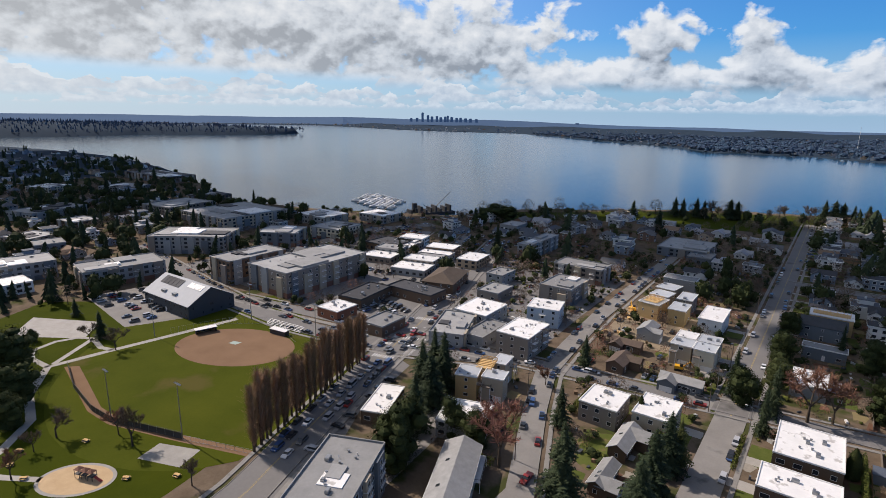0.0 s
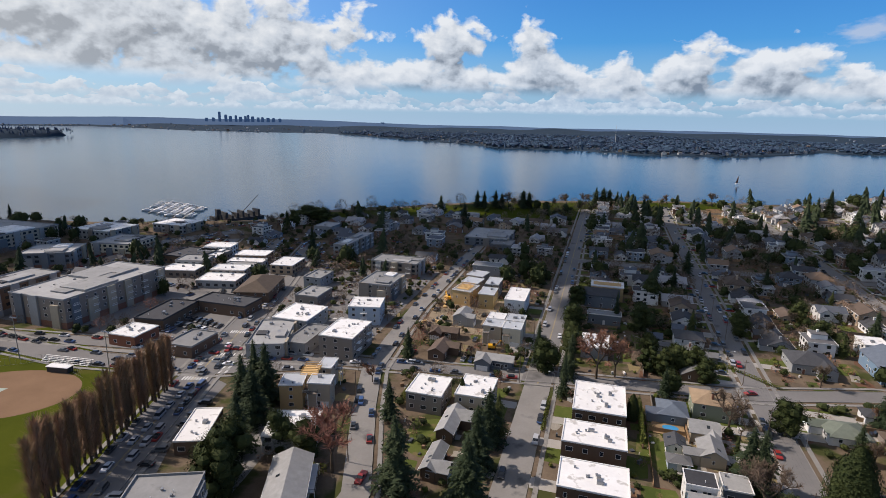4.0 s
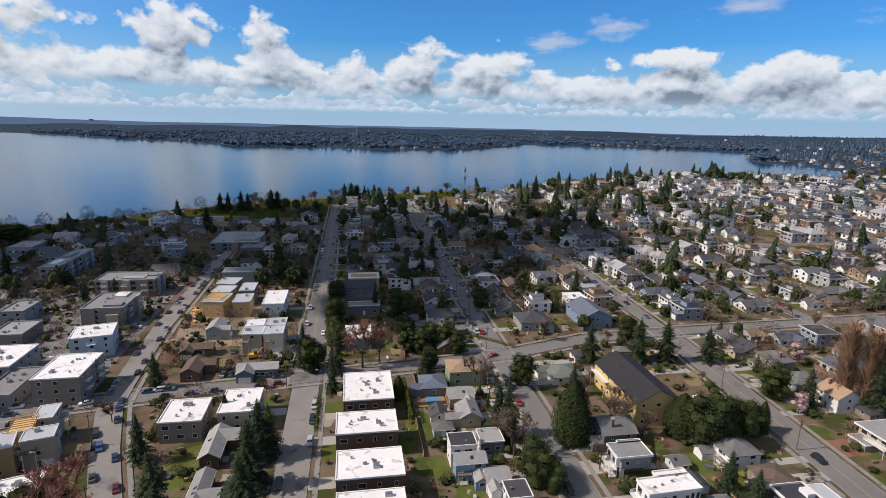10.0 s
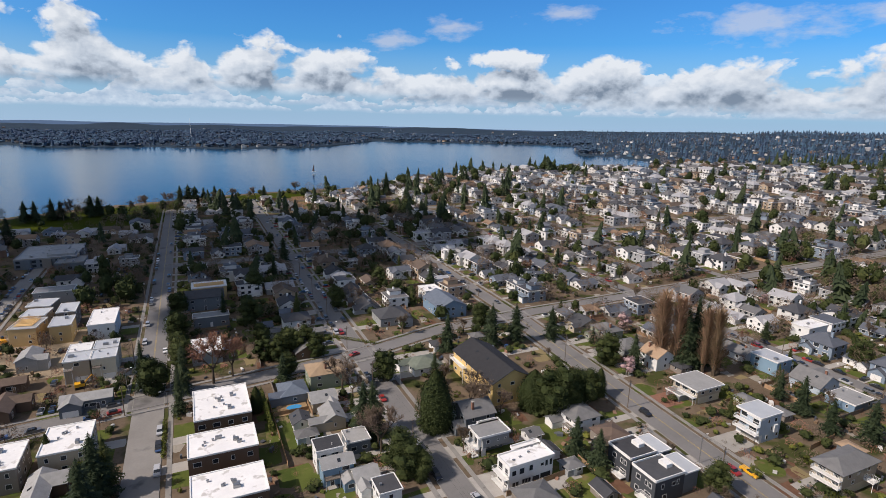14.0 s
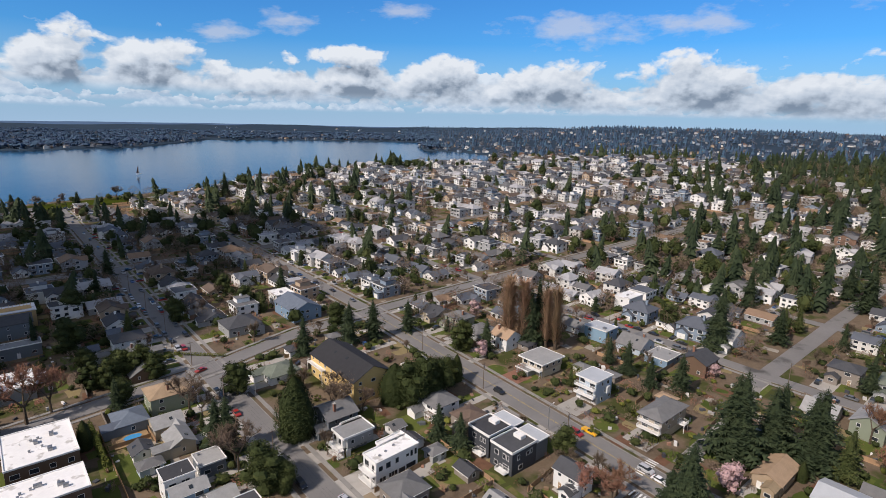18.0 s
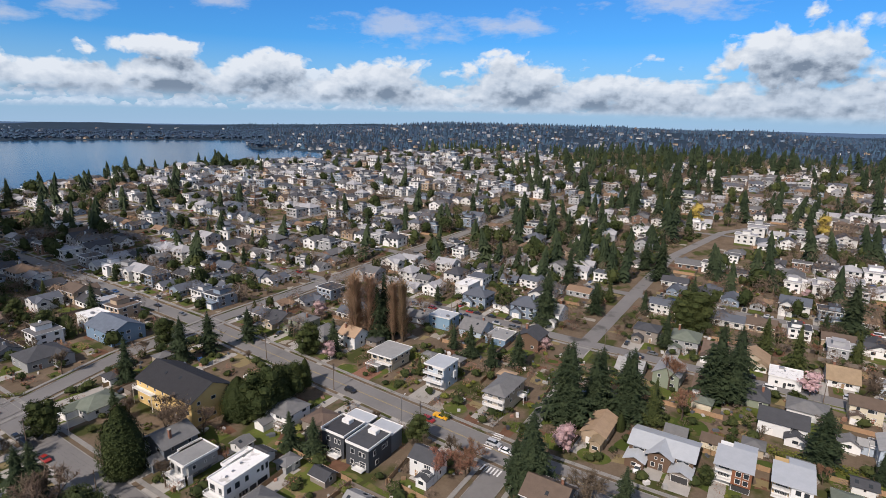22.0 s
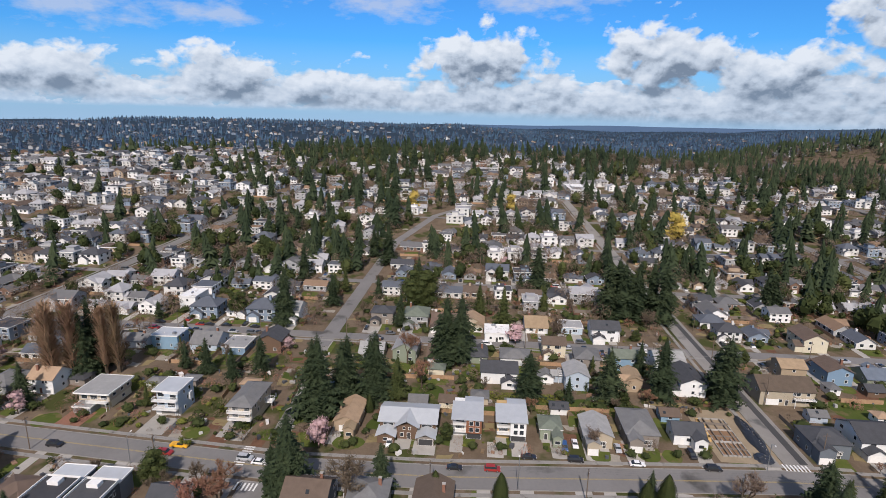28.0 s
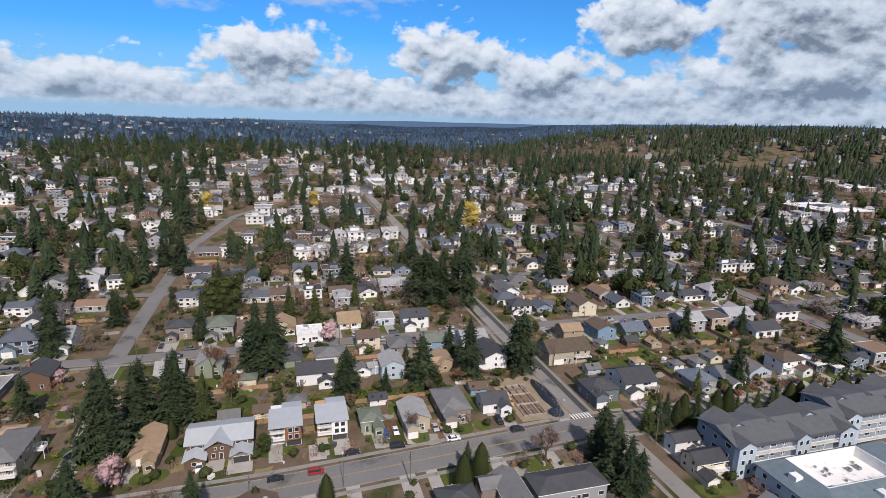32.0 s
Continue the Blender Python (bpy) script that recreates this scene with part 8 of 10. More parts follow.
for row in range(5):
    for i in range(8):
        if PARKED.random() < .7:
            car(-250 + i * 14 + PARKED.uniform(-2, 2), 340 + row * 14 + PARKED.uniform(-2, 2), PARKED.choice((15, 105)))
for sx, y0, y1, side in ((-18.6, 215, 420, -1), (-18.6, 120, 330, 1), (61.5, 225, 420, 1), (61.5, 110, 330, -1), (236, -90, 330, -1), (236, -120, 300, 1), (321, -90, 300, 1), (155, 240, 420, -1)):
    y = y0
    while y < y1:
        y += PARKED.uniform(7, 38)
        if abs(y - 72) > 9 and abs(y + 97) > 9 and abs(y - 205 - (sx + 20) * .13) > 10:
            car(sx + side * (3.6 if sx != -18.6 else 4.2), y, 90)
for x, y, r, k, p in ((143.1, 90.4, 88, "pickup", "yellow"), (139, 92.8, 88, "suv", "red"), (139.5, 128, 88, "suv", "black"), (139, 68, 88, "suv", "silver"), (137.5, 63, 88, "sedan", "white"), (148.5, -16, 91, "sedan", "black"),
                      (148.5, -30, 91, "suv", "black"), (148.4, -48, 91, "sedan", "white"), (148.5, -70, 91, "suv", "black"), (141, 6, 91, "sedan", "black"), (141.5, -5, 91, "suv", "red"), (151.5, 27, 3, "suv", "white"),
                      (157, -31, 0, "sedan", "white"), (155, -27.5, 0, "suv", "blue"), (156, -44, 0, "sedan", "silver"), (155, -66, 2, "suv", "black"), (-77, 163, 110, "suv", "blue"), (-59, 124, 92, "pickup", "red"),
                      (-93, 192, 20, "sedan", "white"), (-71, 199, 8, "suv", "white"), (-14.5, 171, 90, "suv", "black"), (-21.5, 138, 90, "suv", "black"), (99, 192, 25, "sedan", "silver"), (93, 196, 0, "suv", "black"), (108, 190, 100, "sedan", "teal"),
                      (64, 112, 92, "sedan", "silver"), (60, 240, 92, "suv", "red"), (59, 214, 20, "sedan", "red"), (124, 196, 70, "sedan", "blue"), (139.5, 155, 90, "sedan", "red"), (10, 240, 0, "sedan", "silver"), (10, 243, 0, "sedan", "teal"), (10, 246, 0, "suv", "white")):
    car(x, y, r, k, p)


# ---- gardens and small works ----
def board_fence(x0, y0, x1, y1, h=1.7, mat="fence", label="cedar board fence between gardens"):
    L, rz = hypot(x1 - x0, y1 - y0), degrees(atan2(y1 - y0, x1 - x0))
    ob = thing("garden_fence", label, "fence", pose(x0, y0, 0, 0, 0, rz))
    n = max(1, round(L / 2.4))
    w = L / n
    p, q = Shape(), Shape()
    edge = [(u, y) for k in range(12) for u, y in ((k * w / 12 + 0.012, -0.03), ((k + 1) * w / 12 - 0.012, -0.03), ((k + 1) * w / 12 - 0.008, -0.008), ((k + 1) * w / 12 + 0.008, -0.008))]
    ring = edge + [(w, 0.02), (0, 0.02)]
    p.hull([(u, y, 0.05) for u, y in ring], [(u, y, h + 0.02 * (int(u * 5) % 3)) for u, y in ring])
    q.box(-0.06, 0.06, -0.06, 0.06, -0.2, h + 0.1)
    pm, qm = p.mesh("panel", mats(mat)), q.mesh("post", mats(mat))
    for i in range(n + 1):
        part("post", qm, None, ob, "", pose(i * w, 0, 0))
        if i < n:
            part("panel", pm, None, ob, "", pose(i * w, 0, 0))
    return ob


for f in ((101.2, 122, 99.9, 92), (20, 190, 20, 146), (20.5, 176, 32, 176), (32.5, 190, 32.5, 172), (88, 124, 72, 124), (72, 110, 98, 112), (172, 66, 190, 68), (190, 60, 172, 58), (172, 91, 186, 92), (178, -18, 178, -46),
          (178, -46, 196, -46), (172, -31, 184, -31), (172, 17, 172, -8), (184, 30, 200, 30), (214, -25, 214, -70), (214, -50, 226, -50), (122, 86, 105, 84), (106, 84, 105, 64), (265, -25, 265, -60), (172, 122, 190, 124), (110, 228 - 24, 90, 205)):
    board_fence(*f)
board_fence(153, -106, 182, -105, 1.5, "fence_old", "grey weathered board fence")


def pool():
    ob = thing("swimming_pool", "small blue pool in a wooden deck", "pool", pose(27, 180, 0))
    d, w = Shape(), Shape()
    d.box(-5, 5, -5, 4, 0, 0.35)
    w.poly([(x, y, 0.37) for x, y in arc(0.6, -0.4, 2.6, 1.7, 0, 340, 22)])
    part("deck", d, "fence", ob), part("pool_water", w, "pool", ob, "bright blue water")


pool()
for i, (x, y, a, b) in enumerate(((26, 161, 11, 18), (95, 104, 10, 12), (165, 62, 12, 9), (-48, 150, 9, 20), (-30, 130, 8, 14), (-33, 185, 8, 8), (40, 222, 18, 10), (152.5, 64, 6, 12), (180, -38, 14, 10), (180, -25, 12, 9), (180, -52, 12, 12), (45, 235, 24, 7),
                                  (-13.5, 222, 5, 10), (-27, 218, 5, 14), (86, 156, 8, 10), (76, 160, 6, 26), (230, -30, 7, 20), (212, -60, 12, 14), (189, -140, 20, 24), (186, 18, 10, 10), (120, 20, 10, 18), (120, -20, 10, 16), (151, 118, 7, 6), (151.5, 90, 6, 8), (153, 142, 8, 8), (152, 52, 8, 9), (151, 40, 7, 9), (153, -38, 7, 6), (154, -53, 7, 6), (154, -60, 6, 5), (28, 262, 14, 8))):
    z, s, q = 0.045 + 0.002 * (i % 5), Shape(), rnd(i)
    s.poly([(x + a / 2 * cos(t) * (1.25 if i % 2 else 1.1) * q.uniform(.92, 1.05), y + b / 2 * sin(t) * 1.15 * q.uniform(.92, 1.05), z) for t in [2 * pi * k / 14 for k in range(14)]])
    tagged(part("lawn", s, "lawn"), "mown garden lawn beside a house", "lawn", kind="structure")


def building_site():
    TAKEN.append((167, -83, 12))
    flat_patch("site_ground", [(184, -73), (185, -93), (153, -94), (153, -74)], 0.06, "bare", "churned tan earth of a building site", "site")
    ob = thing("foundation", "timber-formed house foundation on bare earth", "foundation", pose(167, -80, 0.06))
    for i in range(7):
        for a, b, c, d in (((-11 + i * 3.6), (-11 + i * 3.6) + .3, -4.5, 4), (-11, 10.6, -4.5 + i * 1.4, -4.25 + i * 1.4)):
            if i in (2, 4) and b - a > 1:
                b = a + 9
            s = Shape()
            s.box(a, b, c, d, 0, 0.5 + 0.16 * (i % 3))
            part("footing", s, "fence_old" if i % 2 else "concrete", ob)
    slab_ = Shape()
    slab_.box(-10.6, 4, -4.2, 3.7, -.02, .18)
    part("slab", slab_, "dirt", ob, "pale sandy floor bed")
    q = rnd(6)
    for cx, cy, rx, ry, top, label in ((168.5, -89.8, 12.5, 2.4, 1.7, "long heap of soil under dark plastic"), (156, -88, 3.2, 3, .7, "low heap under dark plastic")):
        h = thing("spoil_heap", label, "heap", pose(cx, cy, 0.05))
        s = Shape()
        rings = [[(rx * k * cos(a) * q.uniform(.92, 1.08), ry * k * sin(a) * q.uniform(.88, 1.12), z * top * q.uniform(.85, 1.15)) for a in [2 * pi * i / 26 for i in range(26)]] for k, z in ((1, 0), (.88, .4), (.66, .75), (.35, .95), (.08, 1))]
        for lo, hi in zip(rings, rings[1:]):
            s.hull(lo, hi, cap=False)
        part("cover", s, "plastic", h)
        for i in range(int(rx)):
            w = Shape()
            w.box(-.18, .18, -.12, .12, 0, .16)
            part("weight", w, "concrete", h, "", pose(-rx * .8 + 1.6 * i * rx / int(rx), q.uniform(-.3, .3) * ry, top * .93))
    for k in range(5):
        t = thing("timber_stack", "stack of new orange timber on bare earth", "timber", pose(q.uniform(156, 178), q.uniform(-76, -74.5), .07, 0, 0, q.uniform(-20, 20)))
        for i in range(2):
            s = Shape()
            s.box(-1.6, 1.6, -.5, .5, i * .25, i * .25 + .2)
            part("timber_layer", s, "lumber", t)


building_site()


def excavator(x, y, rot):
    ob = thing("excavator", "yellow excavator on a building site", "machine", pose(x, y, 0.1, 0, 0, rot))
    s, c, a = Shape(), Shape(), Shape()
    for sy in (-1, 1):
        t = Shape()
        t.box(-1.8, 1.8, sy * 1.1 - .3, sy * 1.1 + .3, 0, .8)
        part("track", t, "tyre", ob)
    s.box(-1.7, 1.5, -1.2, 1.2, .8, 2.0)
    c.box(0.2, 1.5, -1.1, 0, 2.0, 2.9)
    a.tube((1.4, .4, 1.6), (4, .4, 4.2), .25, .2, 6), a.tube((4, .4, 4.2), (6, .4, 1.2), .2, .15, 6)
    part("body", s, [CARS["yellow"]], ob), part("cab", c, "glass", ob), part("arm", a, [CARS["yellow"]], ob)
    b = Shape()
    b.box(5.7, 6.5, 0, .9, .5, 1.3)
    part("bucket", b, "steel", ob)


excavator(-42, 224.2, 10), excavator(-79, 283, 120)
lum = rnd(12)
for k in range(12):
    x, y = lum.uniform(-82, -74), lum.uniform(245, 290)
    ob = thing("timber_stack", "stack of new orange timber on bare earth", "timber", pose(x, y, 0.05, 0, 0, lum.uniform(0, 180)))
    for i in range(3):
        s = Shape()
        s.box(-1.6, 1.6, -.6, .6, i * .3, i * .3 + .24)
        part("timber_layer", s, "lumber", ob)


def roof_frame(x, y, z, w, d, rot):
    """Open stud walls and joists of an unfinished storey."""
    ob = thing("roof_framing", "bare orange timber framing of an unfinished storey", "framing", pose(x, y, z, 0, 0, rot))
    n = int(w / 1.3)
    for i in range(n + 1):
        s = Shape()
        u = -w / 2 + w * i / n
        s.box(u - .05, u + .05, -d / 2, d / 2, 1.1, 1.35)
        part("joist", s, "lumber", ob)
        for sy in (-1, 1):
            s = Shape()
            s.box(u - .05, u + .05, sy * d / 2 - .08, sy * d / 2 + .08, 0, 1.1)
            part("stud", s, "lumber", ob)
    s = Shape()
    s.box(-w / 2, w / 2, -d / 2, d / 2, 0, .04)
    part("deck", s, "lumber", ob)


roof_frame(-97, 164, 9.3, 8, 6, 105), roof_frame(6, 316, 8.5, 15, 6, 0), roof_frame(-69, 283, 8.5, 9, 7, 80)


def utility_pole(x, y, h=11, rot=0):
    ob = thing("utility_pole", "weathered wooden utility pole beside the street", "pole", pose(x, y, 0, 0, 0, rot))
    s, a = Shape(), Shape()
    s.tube((0, 0, -.3), (0, 0, h), .16, .11, 8)
    a.box(-1.1, 1.1, -.06, .06, h - .9, h - .75)
    part("pole", s, "pole", ob), part("crossarm", a, "pole", ob)
    for i in range(3 if hypot(x, y) < 170 else 0):
        p = Shape()
        p.tube((-0.9 + i * .9, 0, h - .75), (-0.9 + i * .9, 0, h - .55), .05, .04, 6)
        part("insulator", p, "trim", ob)
    if rot == 0:
        t = Shape()
        t.tube((.35, 0, h - 2.6), (.35, 0, h - 1.5), .22, .22, 8)
        part("transformer", t, "steel", ob)
    return x, y, h


def span(a, b):
    s = Shape()
    for off in (-.9, 0, .9):
        pts = []
        for i in range(9):
            u = i / 8
            pts.append((a[0] + (b[0] - a[0]) * u, a[1] + (b[1] - a[1]) * u + off * 0, a[2] - .55 + (b[2] - a[2]) * u - 3.2 * u * (1 - u)))
        dx, dy = b[1] - a[1], -(b[0] - a[0])
        L = hypot(dx, dy)
        pts = [(x + dx / L * off, y + dy / L * off, z) for x, y, z in pts]
        for p, q in zip(pts, pts[1:]):
            s.tube(p, q, .012, .012, 3, cap=False)
    tagged(part("power_cable", s, "trim_dark"), "thin black power cables between poles", "cable", kind="stuff")


for line, rot in (([(130, -150), (131, -110), (131, -70), (130.5, -30), (129, 12), (128.5, 50), (133, 92), (137, 134), (141, 176), (145, 222), (147, 265)], 0), ([(56, 100), (56.5, 140), (57, 182), (58, 222), (58.5, 262), (59, 300), (59.5, 340)], 5),
                  ([(-25.5, 196), (-25.5, 240), (-25.5, 280), (-25.5, 320)], 5), ([(-66, 130), (-80, 165), (-94, 205)], 20), ([(228.5, -140), (228.5, -100), (228.5, -60), (228.5, -20), (228.5, 20), (228.5, 60), (229, 100), (230, 140)], 5),
                  ([(155, -104), (190, -104), (225, -104), (262, -104), (300, -104)], 95)):
    tops = [utility_pole(x, y, 10.5 + (i % 3) * .5, rot) for i, (x, y) in enumerate(line)]
    for a, b in zip(tops, tops[1:]):
        span(a, b)


def street_lamp(x, y, rot):
    ob = thing("street_lamp", "tall steel street lamp with a curved arm", "street lamp", pose(x, y, 0, 0, 0, rot))
    s, l = Shape(), Shape()
    s.tube((0, 0, 0), (0, 0, 9), .11, .08, 8), s.tube((0, 0, 9), (1.8, 0, 9.5), .06, .05, 6)
    l.box(1.6, 2.3, -.15, .15, 9.4, 9.55)
    part("pole", s, "steel", ob), part("lamp", l, "trim", ob)


for x, y, r in ((67.5, 180, 180), (-12, 190, 180), (-26, 214, 0), (133.5, -12, 0), (133.5, 100, 0), (-135, 178, 200), (-160, 165, 0), (-140, 205, 200), (150, -86, 180), (54, 232, 0)):
    street_lamp(x, y, r)

hedge = rnd(15)
for x0, y0, x1, y1, h in ((152, 74, 160, 74, 1.6), (174, 100, 174, 116, 3.2), (176, 118, 176, 136, 3.5), (152, 113, 160, 113, 1.4), (57, 236, 30, 236, 1.2), (-13, 165, -13, 186, 1.5), (18, 190, 18, 165, 5), (183, 10, 183, -25, 2.2), (186, -2, 186, -30, 1.8), (-80, 121, -70, 123, 3.5), (-63, 168, -63, 182, 4), (71, 222, 54, 238, 1.4)):
    s = Shape()
    n = max(2, int(hypot(x1 - x0, y1 - y0) / .9))
    for i in range(n):
        u = i / (n - 1)
        leaves(s, hedge, (x0 + (x1 - x0) * u, y0 + (y1 - y0) * u, h * .52), (.75, .75, h * .52), int(34 * max(1, h / 2)), .22)
    tagged(part("hedge", s, "hedge"), "clipped yellow-green garden hedge", "hedge")

def court_building():
    """Wings under shallow outward roofs round a sunken white roof court."""
    x0, x1, y0, y1 = 82.0, 107.0, -172.0, -125.0
    a0, a1, b0, b1 = 91.5, 104.8, -158.0, -132.0
    lodge((x0 + x1) / 2, (y0 + y1) / 2, x1 - x0, y1 - y0)
    ob = thing("apartment_building", "pale blue apartment building round a sunken white roof court", "building", pose(0, 0, 0))
    for x, y, u, v, z in ((x0, y0, a0, y1, 7), (a1, y0, x1, y1, 7), (a0, y0, a1, b0, 7), (a0, b1, a1, y1, 7), (a0, b0, a1, b1, 5.6)):
        part("body", Shape().box(x, u, y, v, -.3, z), [WALLS["pale_blue"]], ob)
    part("court_roof", Shape().box(a0, a1, b0, b1, 5.6, 5.8), "membrane", ob, "stained white court roof")
    e = .6
    for pts in ([(x0 - e, y0 - e, 6.9), (a0, b0, 8.9), (a0, b1, 8.9), (x0 - e, y1 + e, 6.9)], [(x0 - e, y1 + e, 6.9), (a0, b1, 8.9), (a1, b1, 8.9), (x1 + e, y1 + e, 6.9)],
                [(x1 + e, y1 + e, 6.9), (a1, b1, 8.9), (a1, b0, 8.9), (x1 + e, y0 - e, 6.9)], [(x1 + e, y0 - e, 6.9), (a1, b0, 8.9), (a0, b0, 8.9), (x0 - e, y0 - e, 6.9)]):
        s = Shape()
        slab(s, pts[::-1], .2)
        part("roof", s, [ROOFS["pale_blue"]], ob, "pale blue-grey roof slope")
    for a, b, c, d in ((a0, a0 + .25, b0, b1), (a1 - .25, a1, b0, b1), (a0 + .25, a1 - .25, b0, b0 + .25), (a0 + .25, a1 - .25, b1 - .25, b1)):
        part("court_wall", Shape().box(a, b, c, d, 5.8, 9.0), "trim", ob)
    q = rnd(3)
    clutter(ob, q, a0 + 1, a1 - 1, b0 + 1, b1 - 1, 5.8, 22)
    for k in range(2):
        for i in range(9):
            part("window", window_mesh(1.5, 1.5), None, ob, "", pose(x0, y1 - 4 - i * 4.6, 1.2 + 3 * k, 0, 0, -90))
        for i in range(5):
            part("window", window_mesh(1.5, 1.5), None, ob, "", pose(x1 - 3 - i * 4.6, y1, 1.2 + 3 * k, 0, 0, 180))
    for i, (x, y) in enumerate(((86, -133), (87, -145), (98, -128.5))):
        part("dormer", Shape().box(-1.2, 1.2, -1.2, 1.2, 7, 9), [WALLS["white"]], ob, "", pose(x, y, 0))


court_building()
rowq = rnd(41)
y = -112.0
while y > -205:
    tree(rowq.choice(("cone", "fir", "fir", "cedar")), 138.8 + rowq.uniform(-1, 1), y, rowq.uniform(8.5, 13))
    if rowq.random() < .8:
        tree("red", 151.5 + rowq.uniform(-1, 1), y - 3, rowq.uniform(2, 4.2), 1.3)
    if rowq.random() < .5:
        tree("bush", 141.0, y - 2, rowq.uniform(1.2, 2.2), 1.4)
    y -= rowq.uniform(3.2, 5.5)

# ---- lakeside ----
def boat(x, y, rot, L):
    ob = thing("motor_boat", "white motor boat moored in the marina", "boat", pose(x, y, -2.5, 0, 0, rot), "marina boats")
    h, c = Shape(), Shape()
    low = [(-L / 2, -L * .12, 0), (L * .25, -L * .12, 0), (L * .48, 0, .1), (L * .25, L * .12, 0), (-L / 2, L * .12, 0)]
    h.hull(low, [(x_ * 1.04, y_ * 1.35, 1.2 + max(0, x_) * .06) for x_, y_, _ in low])
    c.box(-L * .25, L * .12, -L * .1, L * .1, 1.2, 2.6)
    part("hull", h, "trim", ob), part("cabin", c, "membrane", ob)


pier = rnd(8)
for j, (ox, oy) in enumerate(((-400, 446), (-414, 451), (-428, 456), (-442, 461), (-456, 465))):
    for i in range(8):
        for side in (-1, 1):
            if pier.random() < .85:
                boat(ox - i * 3.2 + side * 5, oy + i * 6.6 + side * 2.2, 25 + pier.uniform(-4, 4), pier.uniform(7, 11))
    ribbon("dock", [(ox + 8, oy - 14), (ox - 27, oy + 56)], 1.6, -1.9, "fence_old", "grey timber marina dock", "dock", thick=.5)


def barge():
    ob = thing("crane_barge", "dark work barge with a crane at the pier", "barge", pose(-346, 456, -2.6, 0, 0, 62))
    s, c = Shape(), Shape()
    s.box(-26, 26, -7, 7, 0, 2.2)
    c.box(-20, -16, -2, 2, 2.2, 12)
    part("hull", s, "trim_dark", ob), part("tower", c, "trim_dark", ob)
    j = Shape()
    j.tube((2, 0, 3), (24, 0, 22), .45, .25, 5), j.tube((-8, 0, 10), (2, 0, 3), .3, .3, 5)
    part("jib", j, "trim_dark", ob)
    for i in range(9):
        b = Shape()
        b.box(-24 + i * 5.5, -22 + i * 5.5, -6, 6, 2.2, 5.5 + (i % 3) * 1.6)
        part("deckhouse", b, "trim_dark", ob)


barge()


def sailboat(x, y):
    ob = thing("sailing_boat", "small sailing boat with a dark red sail", "boat", pose(x, y, -2.5, 0, 0, 30))
    h, m, s = Shape(), Shape(), Shape()
    low = [(-4, -1, 0), (2, -1.1, 0), (4.6, 0, .1), (2, 1.1, 0), (-4, 1, 0)]
    h.hull(low, [(a * 1.05, b * 1.2, 1.1) for a, b, _ in low])
    m.tube((.6, 0, 1), (.6, 0, 15), .12, .06, 6)
    s.hull([(.4, -.03, 2), (-4.4, -.03, 2), (.4, -.03, 14.5)], [(.4, .03, 2), (-4.4, .03, 2), (.4, .03, 14.5)])
    part("hull", h, "trim", ob), part("mast", m, "steel", ob), part("sail", s, "brick", ob)


sailboat(214, 1030)


def skyscraper(b, top, w, q):
    r = 4720
    x, y = -sin(radians(b)) * r, cos(radians(b)) * r
    z = 100 + r * tan(radians(top))
    ob = thing("skyscraper", "hazy dark tower on the far city skyline", "tower", pose(x, y, 30, 0, 0, 40), "city skyline")
    s, c = Shape(), Shape()
    s.box(-w, w, -w, w, 0, (z - 30) * .93)
    c.box(-w * .7, w * .7, -w * .7, w * .7, (z - 30) * .93, z - 30)
    # towers take the hills' blue glow, so haze is in their colour too
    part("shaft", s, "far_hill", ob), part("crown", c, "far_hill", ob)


city = rnd(2)
for b, top, w in ((38.05, .06, 7), (37.5, -.2, 8), (37.1, -.32, 9), (36.6, -.26, 7), (36.2, -.38, 9), (35.75, -.3, 7), (35.5, -.22, 6), (35.1, -.34, 9), (34.6, -.42, 8), (34.2, -.4, 8), (33.7, -.45, 9), (33.2, -.47, 9), (32.6, -.5, 8), (38.6, -.48, 8), (39.2, -.52, 8), (22.6, -.72, 10)):
    skyscraper(b, top, w + 2.5, city)

mast = thing("radio_mast", "thin pale radio mast on the far shore", "mast", pose(25, 2300, 0))
ms = Shape()
ms.tube((0, 0, 0), (0, 0, 78), .6, .35, 5)
part("pole", ms, "trim", mast)


# ---- cloud that shades the waterfront ----
def shade_cloud(cx, cy, rx, ry, z, seed):
    q, s = rnd(seed), Shape()
    for i in range(26):
        a, k = q.uniform(0, 2 * pi), sqrt(q.random())
        px, py = cx + rx * k * cos(a) * .85, cy + ry * k * sin(a) * .85
        r = min(rx, ry) * q.uniform(.28, .48)
        rings = []
        for t in (-80, -45, -10, 25, 55, 80):
            rings.append([(px + r * cos(radians(t)) * cos(b) * q.uniform(.85, 1.15), py + r * cos(radians(t)) * sin(b) * q.uniform(.85, 1.15), z + r * .4 * sin(radians(t))) for b in [2 * pi * j / 14 for j in range(14)]])
        for lo, hi in zip(rings, rings[1:]):
            s.hull(lo, hi, cap=False)
    tagged(part("cloud", s, "cloud"), "white cumulus cloud drifting over the waterfront", "cloud")


SHIFT = -700 / tan(radians(SUN_EL))
for cx, cy, rx, ry in ((-190, 445, 190, 105), (20, 480, 120, 100), (62, 415, 78, 100), (34, 292, 46, 48), (-70, 430, 100, 90), (-440, 325, 150, 80), (-690, 330, 215, 170), (-930, 420, 260, 200), (-1290, 470, 250, 160), (-1250, 260, 250, 150), (-130, 560, 200, 70), (150, 420, 70, 100)):
    shade_cloud(cx + SHIFT, cy, rx, ry, 700, int(cx + 1000))


